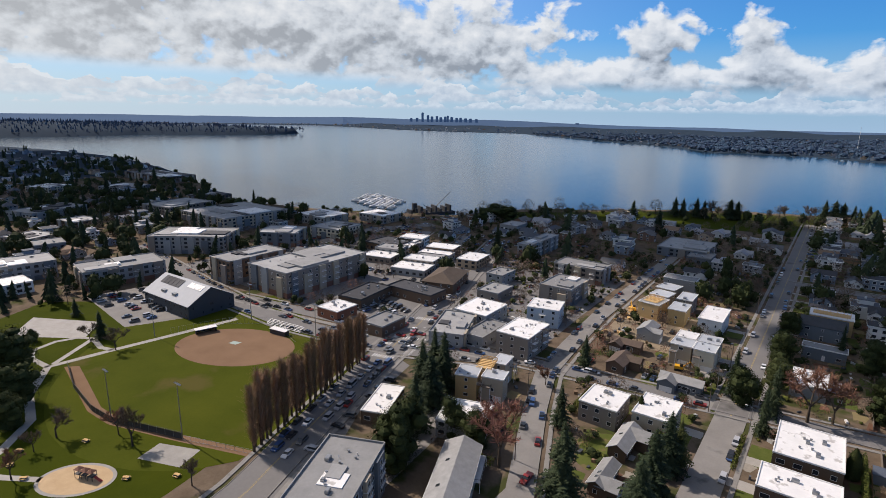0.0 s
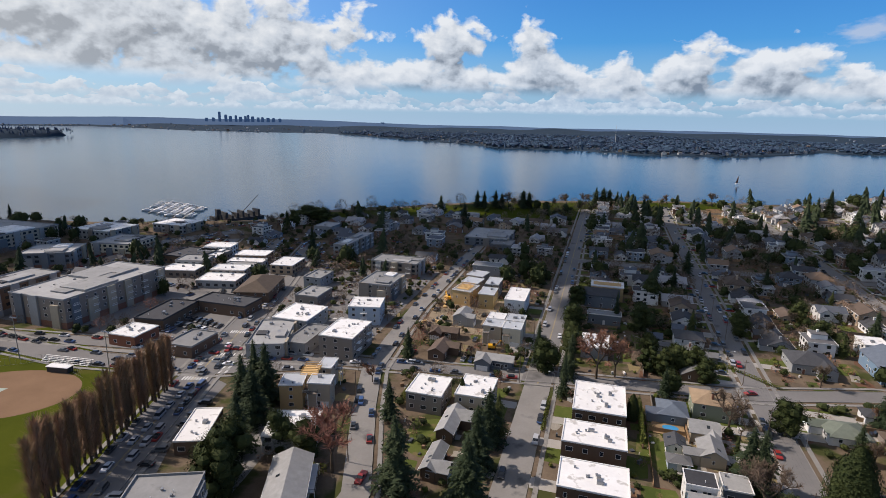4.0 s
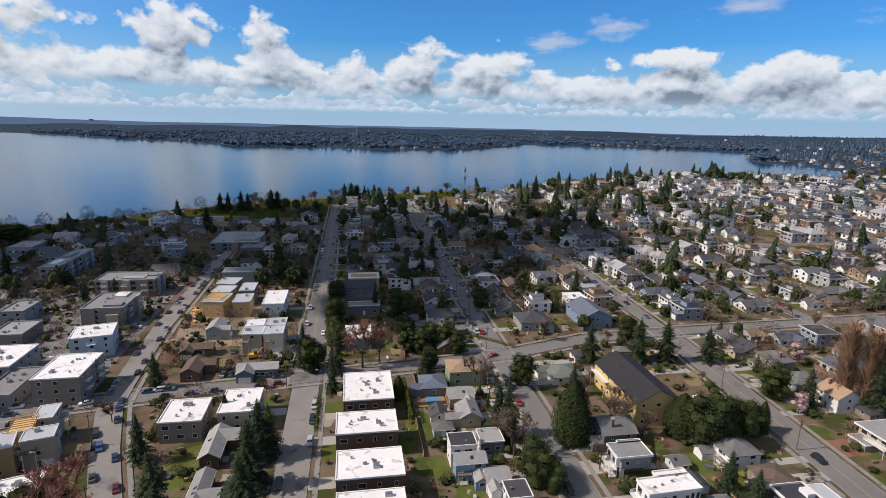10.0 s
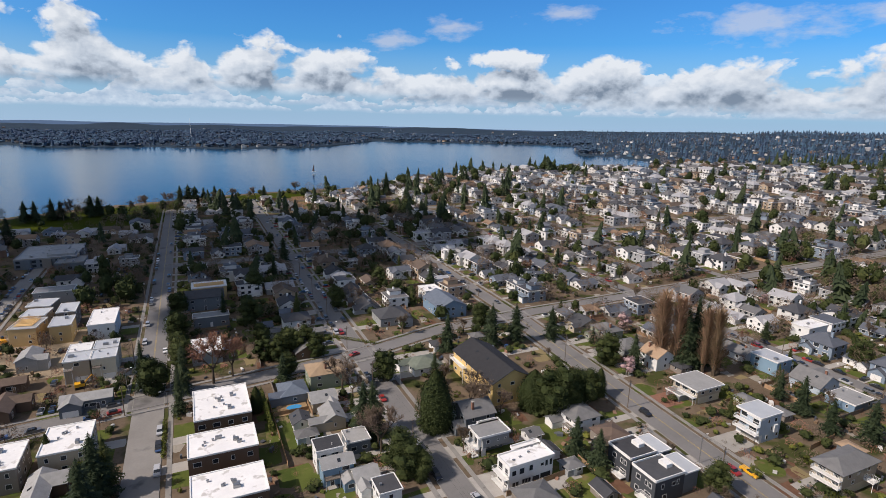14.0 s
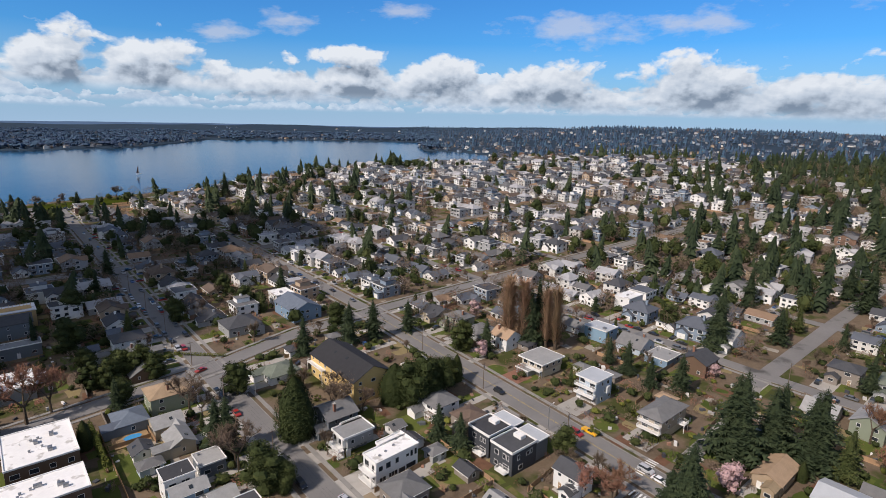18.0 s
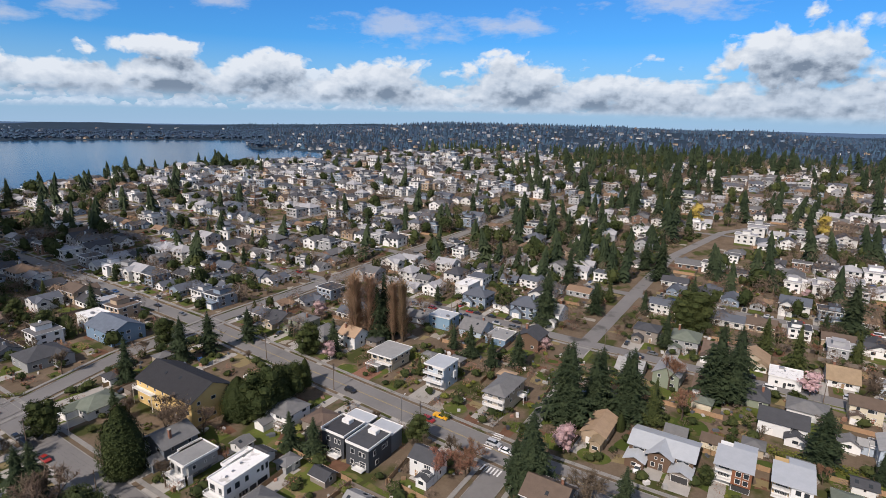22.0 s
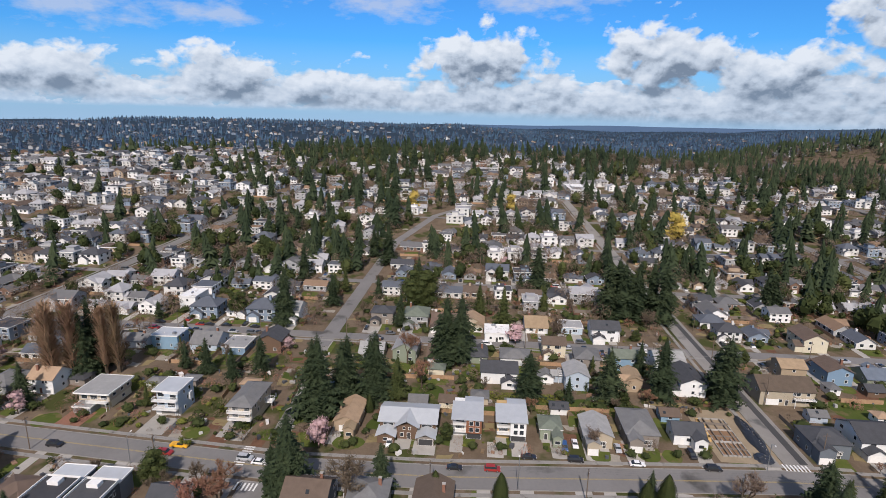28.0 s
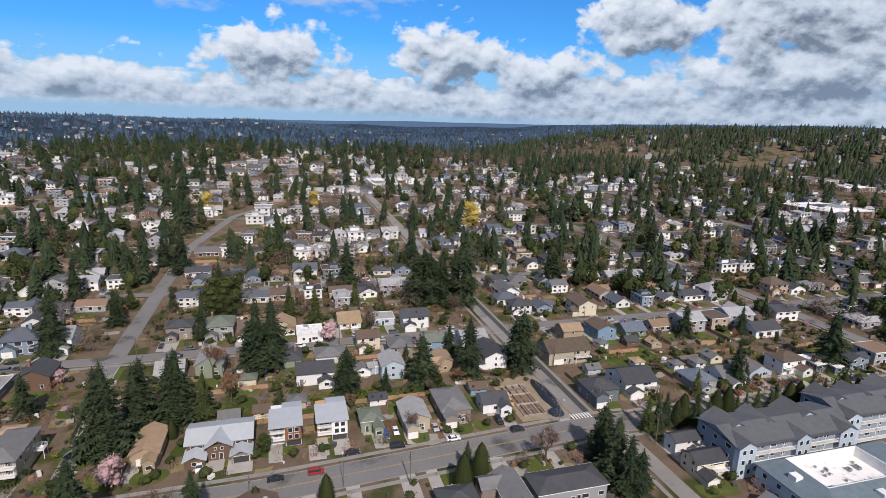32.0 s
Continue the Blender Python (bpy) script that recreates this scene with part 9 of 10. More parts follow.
# hills past the wooded land, haze blue put into colour and glow
def far_ridge():
    s, el = Shape(), np.array([(-180, -.3), (-155, -.25), (-130, -.42), (-112, -.58), (-103, -.6), (-92, -.72), (-80, -.95), (-57, -1.1), (-40, -1.1), (-10, -.95), (8, -.95), (20, -.85), (28, -.62), (36, -.58), (45, -.55), (58, -.58), (70, -.55), (100, -.5)])
    last = None
    for i in range(281):
        b = -180 + i
        e = np.interp(b, el[:, 0], el[:, 1]) + .07 * noise.noise((b / 7, 0, 4)) + .03 * noise.noise((b / 1.7, 2, 4))
        p = [(-sin(radians(b)) * r, cos(radians(b)) * r, z) for r, z in ((4500 if b > 45 else 4700, -10), (4940, 100 + 4940 * tan(radians(e))), (4985, -10))]
        if last:
            s.poly([last[0], last[1], p[1], p[0]]), s.poly([last[1], last[2], p[2], p[1]])
        last = p
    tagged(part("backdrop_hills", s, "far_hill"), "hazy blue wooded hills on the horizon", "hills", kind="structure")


far_ridge()


# ---- the neighbourhood's other houses and trees ----
def taken(x, y, r):
    return any((x - a) ** 2 + (y - b) ** 2 < (r + c) ** 2 for a, b, c in TAKEN)


def bearing_of(x, y):
    return degrees(atan2(-x, y))


def on_land(x, y, margin=25):
    b = bearing_of(x, y)
    near, far = shore(b)
    return hypot(x, y) < near - margin or far - near <= 80


def wooded(x, y):
    """How much of the slope is under trees: a fir wood tops the hill, thinning out towards the lake."""
    b, r = bearing_of(x, y), hypot(x, y)
    east = ease((-62 - b) / 14) * (1 - 0.6 * ease((-108 - b) / 14))
    return min(0.9, max(0.0, 0.58 * ease((r - 510) / 270) * east + (0.3 + 0.45 * east) * copse(x, y) + 0.03))


def copse(x, y):
    """How far inside one of the wooded patches among the houses."""
    return noise.noise((x / 150, y / 150, 7.7)) + .4 * noise.noise((x / 50, y / 50, 1.7))


LOT = rnd(77)
WALL_MIX = ["white", "white", "white", "white", "white", "pale_blue", "cream", "beige", "beige", "tan", "grey", "grey", "slate", "blue", "pale_blue", "sage", "brown", "taupe", "taupe"]
ROOF_MIX = ["charcoal", "charcoal", "grey", "grey", "grey", "light", "brown", "brown", "tan", "green", "blue"]
FAR_LOTS, LAWNS, DRIVES, FENCES, DRIVEN = [], [], [], [], []
street_x = [(-18.6, 1), (61.5, 0), (61.5, 1), (146, 0), (146, 1), (236, 0), (236, 1), (321, 0), (321, 1), (427, 0), (427, 1), (547, 0), (547, 1), (692, 0), (692, 1), (840, 0), (840, 1), (1000, 0), (1000, 1), (1170, 0), (1170, 1), (1350, 0), (1350, 1)]
for sx, right in street_x:
    y = -720.0
    while y < 1250:
        k = fold(sx, y)[3]
        step = LOT.uniform(13.5, 17) if abs(y) < 330 and sx < 330 else LOT.uniform(12.5, 17) / k
        y += step
        bend = (8 if y > 150 else -6 if 0 < y < 90 else 0) if sx == 146 else 0
        x = sx + bend + (1 if right else -1) * LOT.uniform(18, 21) / k
        r, b = hypot(x, y), bearing_of(x, y)
        tx, ty, _, _ = fold(x, y)
        if not -155 < b < 84 or r < 95 or not on_land(tx, ty, 45) or hypot(tx, ty) > brow(b)[0] + 40 or road_gap(x, y) < 5.5:
            continue
        if x < 20 and y < 215 or (x < -10):
            continue
        if taken(x, y, 7.6):
            continue
        if r > 430 and LOT.random() < wooded(tx, ty):
            continue
        rot = (-90 if right else 90) + LOT.choice((0, 0, 0, 180)) * 0
        if r < 275:
            floors = LOT.choice((1, 1, 1, 2, 2))
            rf = LOT.choice(("gable", "gable", "gable", "hip", "hip", "flat" if LOT.random() < .4 else "gable"))
            house(x, y, rot + LOT.uniform(-2, 2), LOT.uniform(9.5, 12), LOT.uniform(9, 13.5), floors, rf, LOT.choice(WALL_MIX), LOT.choice(ROOF_MIX) if rf != "flat" else LOT.choice("mgs"),
                  LOT.randint(0, 9999), LOT.choice("xxy"), LOT.choice((-1, 0, 0, 1)), LOT.random() < .5, LOT.random() < .5, group="neighbourhood houses")
            TAKEN.append((x, y, 5.2))
        else:
            FAR_LOTS.append((tx, ty, rot + LOT.choice((0, 0, 90)) + LOT.uniform(-4, 4)))
            if LOT.random() < .45:
                FAR_LOTS.append((*fold(x + (16 if right else -16) / k, y + LOT.uniform(-3, 3))[:2], LOT.choice((0, 90))))
        sd = 1 if right else -1
        LAWNS.append((x - sd * 10.5, y + LOT.uniform(-2, 2), LOT.uniform(4, 7), LOT.uniform(5, 9)))
        if LOT.random() < 0.6:
            LAWNS.append((x + sd * 11, y + LOT.uniform(-2, 2), LOT.uniform(7, 11), LOT.uniform(7, 12)))
        DRIVES.append((x - sd * 10.5, y + step * 0.36, 12.5, 3.0))
        if LOT.random() < .55:
            DRIVEN.append((x - sd * LOT.uniform(8, 13), y + step * .36, 0 if LOT.random() < .5 else 180))
        if LOT.random() < .35:
            DRIVEN.append((sx + bend + sd * (5 if sx == 146 else 3.4), y + LOT.uniform(-4, 4), 90 if right else 270))
        if LOT.random() < .75:
            FENCES.append((x + sd * 4, y + step * .5, x + sd * 20, y + step * .5))
        if LOT.random() < .6:
            FENCES.append((x + sd * 19.5, y - step * .45, x + sd * 19.5, y + step * .45))


# garages and sheds behind the houses
sheds = 0
for sx in (61.5, 146, 236):
    y = -330.0
    while y < 330 and sheds < 46:
        y += LOT.uniform(9, 17)
        for sd in (-1, 1):
            x = sx + sd * LOT.uniform(30, 37)
            if 100 < hypot(x, y) < 260 and -150 < bearing_of(x, y) < 12 and road_gap(x, y) > 6 and not taken(x, y, 4.5) and LOT.random() < .8:
                house(x, y, LOT.choice((0, 90)) + LOT.uniform(-3, 3), LOT.uniform(4.5, 6.5), LOT.uniform(4, 6), 1, LOT.choice(("gable", "hip")), LOT.choice(WALL_MIX), LOT.choice(ROOF_MIX), LOT.randint(0, 9999), "x", 0, False, False, "small garden garage behind a house", storey=2.3, group="garden garages")
                TAKEN.append((x, y, 4))
                sheds += 1


# frontages and back gardens of the single houses
for x, y, r in list(TAKEN):
    if x < -60 or hypot(x, y) > 330:
        continue
    for sx, half in ((-18.6, 5.3), (61.5, 4.5), (143, 6.5), (235, 4.3), (321, 4.3)):
        gap = abs(x - sx) - half
        if 5 < gap < 30 and abs(x - sx) < 34:
            sd = 1 if x > sx else -1
            a, b = sx + sd * half, x - sd * r * .6
            DRIVES.append(((a + b) / 2, y + LOT.choice((-1, 1)) * r * .45, abs(b - a), LOT.uniform(3, 5)))
            if LOT.random() < .85:
                LAWNS.append(((a + b) / 2 + sd * 1.2, y + LOT.uniform(-1, 1), abs(b - a) * .7, r * 1.1))
            LAWNS.append((x + sd * (r + 3.5), y + LOT.uniform(-2, 2), LOT.uniform(4, 8), LOT.uniform(5, 11)))
            break
BEDS = {"mulch": [], "dry": [], "gravel": [], "lawn": []}
while sum(map(len, BEDS.values())) < 1900:
    b, r = LOT.uniform(-152, 36), 95 + 420 * LOT.random() ** .75
    x, y = -sin(radians(b)) * r, cos(radians(b)) * r
    if x > -100 and road_gap(x, y) > .5 and not (x < -120 and y < 170):
        BEDS[LOT.choice(("mulch", "mulch", "mulch", "dry", "dry", "dry", "gravel", "gravel", "lawn"))].append((x, y, LOT.uniform(1.5, 7), LOT.uniform(1.5, 8)))


def patches(name, spots, z, mat, label, category, jag=0.6):
    q, s = rnd(len(spots)), Shape()
    for x, y, a, b in spots:
        pts = []
        for u, v in ((-1, -1), (0, -1.05), (1, -1), (1.05, 0), (1, 1), (0, 1.05), (-1, 1), (-1.05, 0)):
            pts.append(laid(x + u * a / 2 + q.uniform(-jag, jag), y + v * b / 2 + q.uniform(-jag, jag), z + q.uniform(0, 0.012)))
        s.poly(pts)
    tagged(part(name, s, mat), label, category, kind="stuff")


patches("lawns", LAWNS, 0.02, "lawn", "small mown lawns between the houses", "lawn")
for key, word in (("mulch", "brown bark mulch beds in the gardens"), ("dry", "patches of dry winter grass"), ("gravel", "gravel patches and paths"), ("lawn", "small tufts of green lawn")):
    patches("garden_beds" if key == "mulch" else key + "_patches", BEDS[key], {"mulch": .012, "dry": .016, "gravel": .026, "lawn": .03}[key] - .008, key, word, "garden bed", 0.9)
patches("driveways", DRIVES, 0.036, "concrete", "concrete driveways and parking pads", "driveway", 0.05)


def fence_rest():
    s, t = Shape(), Shape()
    q = rnd(71)
    for x0, y0, x1, y1 in FENCES:
        if hypot(x0, y0) > 700 or road_gap((x0 + x1) / 2, (y0 + y1) / 2) < 1 or taken((x0 + x1) / 2, (y0 + y1) / 2, 0):
            continue
        a, b = (.05, 0) if abs(x1 - x0) < .1 else (0, .05)
        ring = lambda z: [laid(x0 - a, y0 - b, z), laid(x1 - a, y1 - b, z), laid(x1 + a, y1 + b, z), laid(x0 + a, y0 + b, z)]
        (s if q.random() < .6 else t).hull(ring(-.2), ring(1.7))
    tagged(part("cedar_fencing", s, "fence"), "cedar fences between the back gardens", "fence", kind="stuff")
    tagged(part("grey_fencing", t, "fence_old"), "grey weathered fences between the back gardens", "fence", kind="stuff")


fence_rest()


def far_cars():
    """Cars too far off to be picked apart."""
    body, cab = Shape(), Shape()
    low = [(-2.2, -.88, .3), (2.2, -.88, .3), (2.2, .88, .3), (-2.2, .88, .3)]
    body.hull(low, [(x * .98, y * .97, .95) for x, y, _ in low])
    cab.hull([(x * .62 - .25, y * .9, .95) for x, y, _ in low], [(x * .42 - .3, y * .75, 1.5) for x, y, _ in low])
    tri = lambda z: [t for f in z.f for t in [(f[0], f[k], f[k + 1]) for k in range(1, len(f) - 1)]]
    q, rows = rnd(72), {}
    for x, y, rz in DRIVEN:
        if 150 < hypot(x, y) < 800 and not taken(x, y, -1.5):
            rows.setdefault(q.choice(("white", "silver", "black", "black", "grey", "grey", "blue", "red")), []).append((x, y, rz))
    for k, (paint, sel) in enumerate(sorted(rows.items())):
        pl, one = np.array([laid(x, y, .05) for x, y, _ in sel]), np.ones((len(sel), 3))
        tn = np.radians([p[2] for p in sel])
        strew("distant_cars", [(body.v, tri(body))], pl, one, tn, CARS[paint], "small distant parked cars", "cars")
        strew("distant_car_windows", [(cab.v, tri(cab))], pl, one, tn, MAT["glass"], "dark windows of distant parked cars", "cars")


DOWNTOWN = rnd(73)
for line, half in STREETS:
    if min(p[0] for p in line) > -50 or line[0][1] < 0:
        continue
    for a, b in zip(line, line[1:]):
        L, rz = hypot(b[0] - a[0], b[1] - a[1]), degrees(atan2(b[1] - a[1], b[0] - a[0]))
        u = 4.0
        while u < L:
            for sd in (-1, 1):
                if DOWNTOWN.random() < .5 and a[0] + (b[0] - a[0]) * u / L < -25:
                    w = sd * (half - 4.2)
                    DRIVEN.append((a[0] + (b[0] - a[0]) * u / L - sin(radians(rz)) * w, a[1] + (b[1] - a[1]) * u / L + cos(radians(rz)) * w, rz))
            u += DOWNTOWN.uniform(6, 9)
for _ in range(900):
    x, y = DOWNTOWN.uniform(-345, -30), DOWNTOWN.uniform(185, 420)
    x, y = round(x / 3.2) * 3.2, round(y / 11) * 11
    if road_gap(x, y) > 0 and not taken(x, y, 3.2) and noise.noise((x / 40, y / 40, 0)) > 0:
        DRIVEN.append((x, y, 88 + DOWNTOWN.uniform(-4, 4)))
far_cars()


def forms_house():
    """Twelve simple detached houses: gabled, hipped or flat bodies, most with a wing, a garage door, framed windows and a chimney. Walls, roofs, glass, white joinery."""
    out_ = []
    q = rnd(3)
    pane = lambda z, x, y, w, lo, hi, side: z.poly([(x - w * side, y, lo), (x + w * side, y, lo), (x + w * side, y, hi), (x - w * side, y, hi)])
    jamb = lambda z, x, y0, y1, lo, hi, side: z.poly([(x, y1, lo), (x, y0, lo), (x, y0, hi), (x, y1, hi)][::side])
    for i in range(12):
        w, d, h = q.uniform(10, 14), q.uniform(8, 10.5), (2.9, 5.4, 3.0, 5.4, 3.2, 5.8, 2.8, 5.2, 3.0, 5.6, 3.0, 6.0)[i]
        s, r, g, t = Shape(), Shape(), Shape(), Shape()
        s.box(-w / 2, w / 2, -d / 2, d / 2, -3.5, h)
        rise = d * q.uniform(.2, .32)
        flat_top = i in (5, 9, 11)
        if i in (3, 8):
            hip_roof(r, -w / 2, w / 2, -d / 2, d / 2, h + .05, rise)
        elif flat_top:
            r.box(-w / 2 - .5, w / 2 + .5, -d / 2 - .5, d / 2 + .5, h, h + .22)
            t.box(-w / 2 - .56, w / 2 + .56, -d / 2 - .56, -d / 2 - .44, h - .06, h + .34), t.box(-w / 2 - .56, w / 2 + .56, d / 2 + .44, d / 2 + .56, h - .06, h + .34)
            t.box(-w / 2 - .56, -w / 2 - .44, -d / 2 - .44, d / 2 + .44, h - .06, h + .34), t.box(w / 2 + .44, w / 2 + .56, -d / 2 - .44, d / 2 + .44, h - .06, h + .34)
            if i != 5:
                u = w * q.uniform(-.2, .2)
                s.box(u - 2.4, u + 2.4, -d * .3, d * .3, h, h + 2.3), r.box(u - 2.7, u + 2.7, -d * .3 - .3, d * .3 + .3, h + 2.3, h + 2.5)
        else:
            gable_wall(s, -w / 2, w / 2, -d / 2, d / 2, h, rise - .05)
            gable_roof(r, -w / 2, w / 2, -d / 2, d / 2, h + .05, rise)
            for sd in (-1, 1):
                t.box(-w / 2 - .45, w / 2 + .45, sd * (d / 2 + .5) - .04, sd * (d / 2 + .5) + .04, h - .25, h - .02)
        if i % 3 == 0:
            s.box(w * .18, w * .18 + .9, -.4, .4, h, h + rise + 1.0)
        if i not in (5, 6):
            u, a, deep, hh = q.choice((-1, 1)) * w * .25, w * .22, q.uniform(1.5, 4), h if i % 3 else max(2.7, h - 2.4)
            s.box(u - a, u + a, -d / 2 - deep, -d / 2, -3.5, hh)
            if flat_top:
                r.box(u - a - .3, u + a + .3, -d / 2 - deep - .3, -d / 2 - .56, hh - .3, hh - .08)
            else:
                gable_wall(s, u - a, u + a, -d / 2 - deep, 0, hh, a * .62, "y")
                gable_roof(r, u - a, u + a, -d / 2 - deep, 0, hh + .05, a * .66, .4, "y")
            pane(t, u, -d / 2 - deep - .04, a * .62, .1, 2.25, 1)
            if hh > 4:
                pane(t, u, -d / 2 - deep - .04, a * .5, 3.3, 4.9, 1), pane(g, u, -d / 2 - deep - .07, a * .42, 3.45, 4.75, 1)
        for k in range(3):
            for side in (-1, 1):
                u, half = (k - 1) * w * 0.3, q.uniform(.6, 1.1)
                for z_ in ((1.0, 3.7) if h > 5 else (1.0,)):
                    pane(t, u, side * (-d / 2 - .03), half + .16, z_ - .16, z_ + 1.5, side), pane(g, u, side * (-d / 2 - .06), half, z_, z_ + 1.34, side)
        for side in (-1, 1):
            for v_ in (-d * .25, d * .22):
                for z_ in ((1.0, 3.7) if h > 5 else (1.0,)):
                    jamb(t, side * (w / 2 + .03), v_ - .9, v_ + .9, z_ - .15, z_ + 1.45, side), jamb(g, side * (w / 2 + .06), v_ - .75, v_ + .75, z_, z_ + 1.3, side)
        tri = lambda z: [t_ for f in z.f for t_ in [(f[0], f[k], f[k + 1]) for k in range(1, len(f) - 1)]]
        out_.append([(z.v, tri(z)) for z in (s, r, g, t)])
    return out_


FAR_WALL = [surf("far_walls_" + n, tuple(k * .88 for k in c), tuple(k * 1.08 for k in c), 0.3, 0.8, 0.0) for n, c in (("white", (0.74, 0.73, 0.71)), ("pale", (0.60, 0.59, 0.56)), ("grey", (0.33, 0.335, 0.34)), ("blue", (0.20, 0.25, 0.31)), ("tan", (0.40, 0.31, 0.22)), ("brown", (0.19, 0.115, 0.08)))]
FAR_ROOF = [surf("far_roofs_" + n, tuple(k * .8 for k in c), tuple(k * 1.25 for k in c), 0.3, 0.85, 0.0, fine=3.0) for n, c in (("charcoal", (0.055, 0.057, 0.064)), ("light", (0.30, 0.30, 0.31)), ("grey", (0.115, 0.115, 0.118)), ("slate", (0.085, 0.095, 0.115)), ("brown", (0.105, 0.078, 0.06)), ("tan", (0.20, 0.135, 0.09)))]
wild = rnd(9)
for _ in range(620):
    b = wild.uniform(-155, -42) if wild.random() < .5 else wild.uniform(-40, 74)
    near, far = shore(b)
    if far - near > 80:
        r = far + 30 + (min(4800, far + 1700) - far) * wild.random() ** 2.0
    else:
        r = wild.uniform(1150, 3000)
    x, y = -sin(radians(b)) * r, cos(radians(b)) * r
    if far - near > 80 or r > brow(b)[0] + 350:
        FAR_LOTS.append((x, y, wild.choice((0, 90)) + wild.uniform(-15, 15)))
# houses up the wooded hill across the bay, and on the slope past the valley
for _ in range(420):
    if wild.random() < .6:
        b = wild.uniform(-80, -40)
        near, far = shore(b)
        r = max(far + 15, 1500) + 780 * wild.random() ** 1.4
    else:
        b, r = wild.uniform(-150, -108), wild.uniform(880, 1400)
    FAR_LOTS.append((-sin(radians(b)) * r, cos(radians(b)) * r, wild.uniform(0, 180)))
# low blocks along the waterfront and up the slope beyond the park
for _ in range(900):
    if wild.random() < .3:
        x, y = wild.uniform(-340, 20), wild.uniform(350, 640)
    else:
        b, r = wild.uniform(46, 86), wild.uniform(330, 1650)
        x, y = -sin(radians(b)) * r, cos(radians(b)) * r
        if x > -300:
            continue
    if on_land(x, y, 30) and road_gap(x, y) > 6 and not taken(x, y, 9) and not (-150 < x < 70 and y > 545):
        FAR_LOTS.append((x, y, wild.choice((0, 90)) + wild.uniform(-6, 6)))
        TAKEN.append((x, y, 9))
variants = forms_house()
JOINED = {}
DIM = (3, 4, 5, 6, 7, 8, 9, 10, 11, 7, 8, 14)
PAIRS = [(0, 0), (0, 2), (0, 1), (1, 0), (1, 3), (2, 1), (2, 0), (2, 2), (3, 3), (3, 0), (4, 4), (5, 2), (1, 1), (0, 3), (2, 5)]
for k, (wall, roof) in enumerate(PAIRS):
    sel = [p for i, p in enumerate(FAR_LOTS) if (DIM[(i * 2654435761 >> 9) % len(DIM)] if hypot(p[0], p[1]) > 1300 else (i * 2654435761 >> 9) % len(PAIRS)) == k]
    pl = np.array([(x, y, max(-1.0, height(x, y))) for x, y, _ in sel])
    if not sel:
        continue
    sz = np.random.uniform(0.85, 1.2, (len(sel), 1)).repeat(3, 1)
    tn = np.radians([p[2] for p in sel])
    for j, name, mat, label, category in ((0, "distant_houses", FAR_WALL[wall], "walls of distant detached houses", "houses"), (1, "distant_roofs", FAR_ROOF[roof], "roofs of distant detached houses", "roofs"),
                                          (2, "distant_windows", MAT["glass"], "dark windows of distant houses", "windows"), (3, "distant_joinery", MAT["trim"], "white window frames, gutters and garage doors", "joinery")):
        np.random.seed(50 + k)
        if j > 1 and len(pl):
            close = np.hypot(pl[:, 0], pl[:, 1]) < 1000
            pick = np.random.randint(0, len(variants), len(pl))[close]
            for v in range(len(variants)):
                JOINED.setdefault((j, v), []).append((pl[close][pick == v], sz[close][pick == v], tn[close][pick == v]))
            continue
        strew(name, [v[j] for v in variants], pl, sz, tn, mat, label, category)

for (j, v), rows in sorted(JOINED.items()):
    pl, sz, tn = (np.concatenate([r[i] for r in rows]) for i in range(3))
    if len(pl):
        strew("distant_windows" if j == 2 else "distant_joinery", [variants[v][j]], pl, sz, tn, MAT["glass" if j == 2 else "trim"], "dark windows of distant houses" if j == 2 else "white window frames, gutters and garage doors", "windows" if j == 2 else "joinery")

# woods: small trees past the near gardens
def low_fir(seed):
    q, v, f = rnd(seed), [], []
    for z0, z1, r in ((0.04, 0.42, 0.23), (0.26, 0.72, 0.17), (0.52, 1.0, 0.105)):
        n, k = 7, len(v)
        for i in range(n):
            a = 2 * pi * i / n + q.uniform(-.3, .3)
            rr = r * q.uniform(0.65, 1.2)
            v.append((rr * cos(a), rr * sin(a), z0 + q.uniform(-.04, .05)))
        v.append((q.uniform(-.01, .01), q.uniform(-.01, .01), z1))
        f += [(k + i, k + (i + 1) % n, k + n) for i in range(n)]
    return v, f


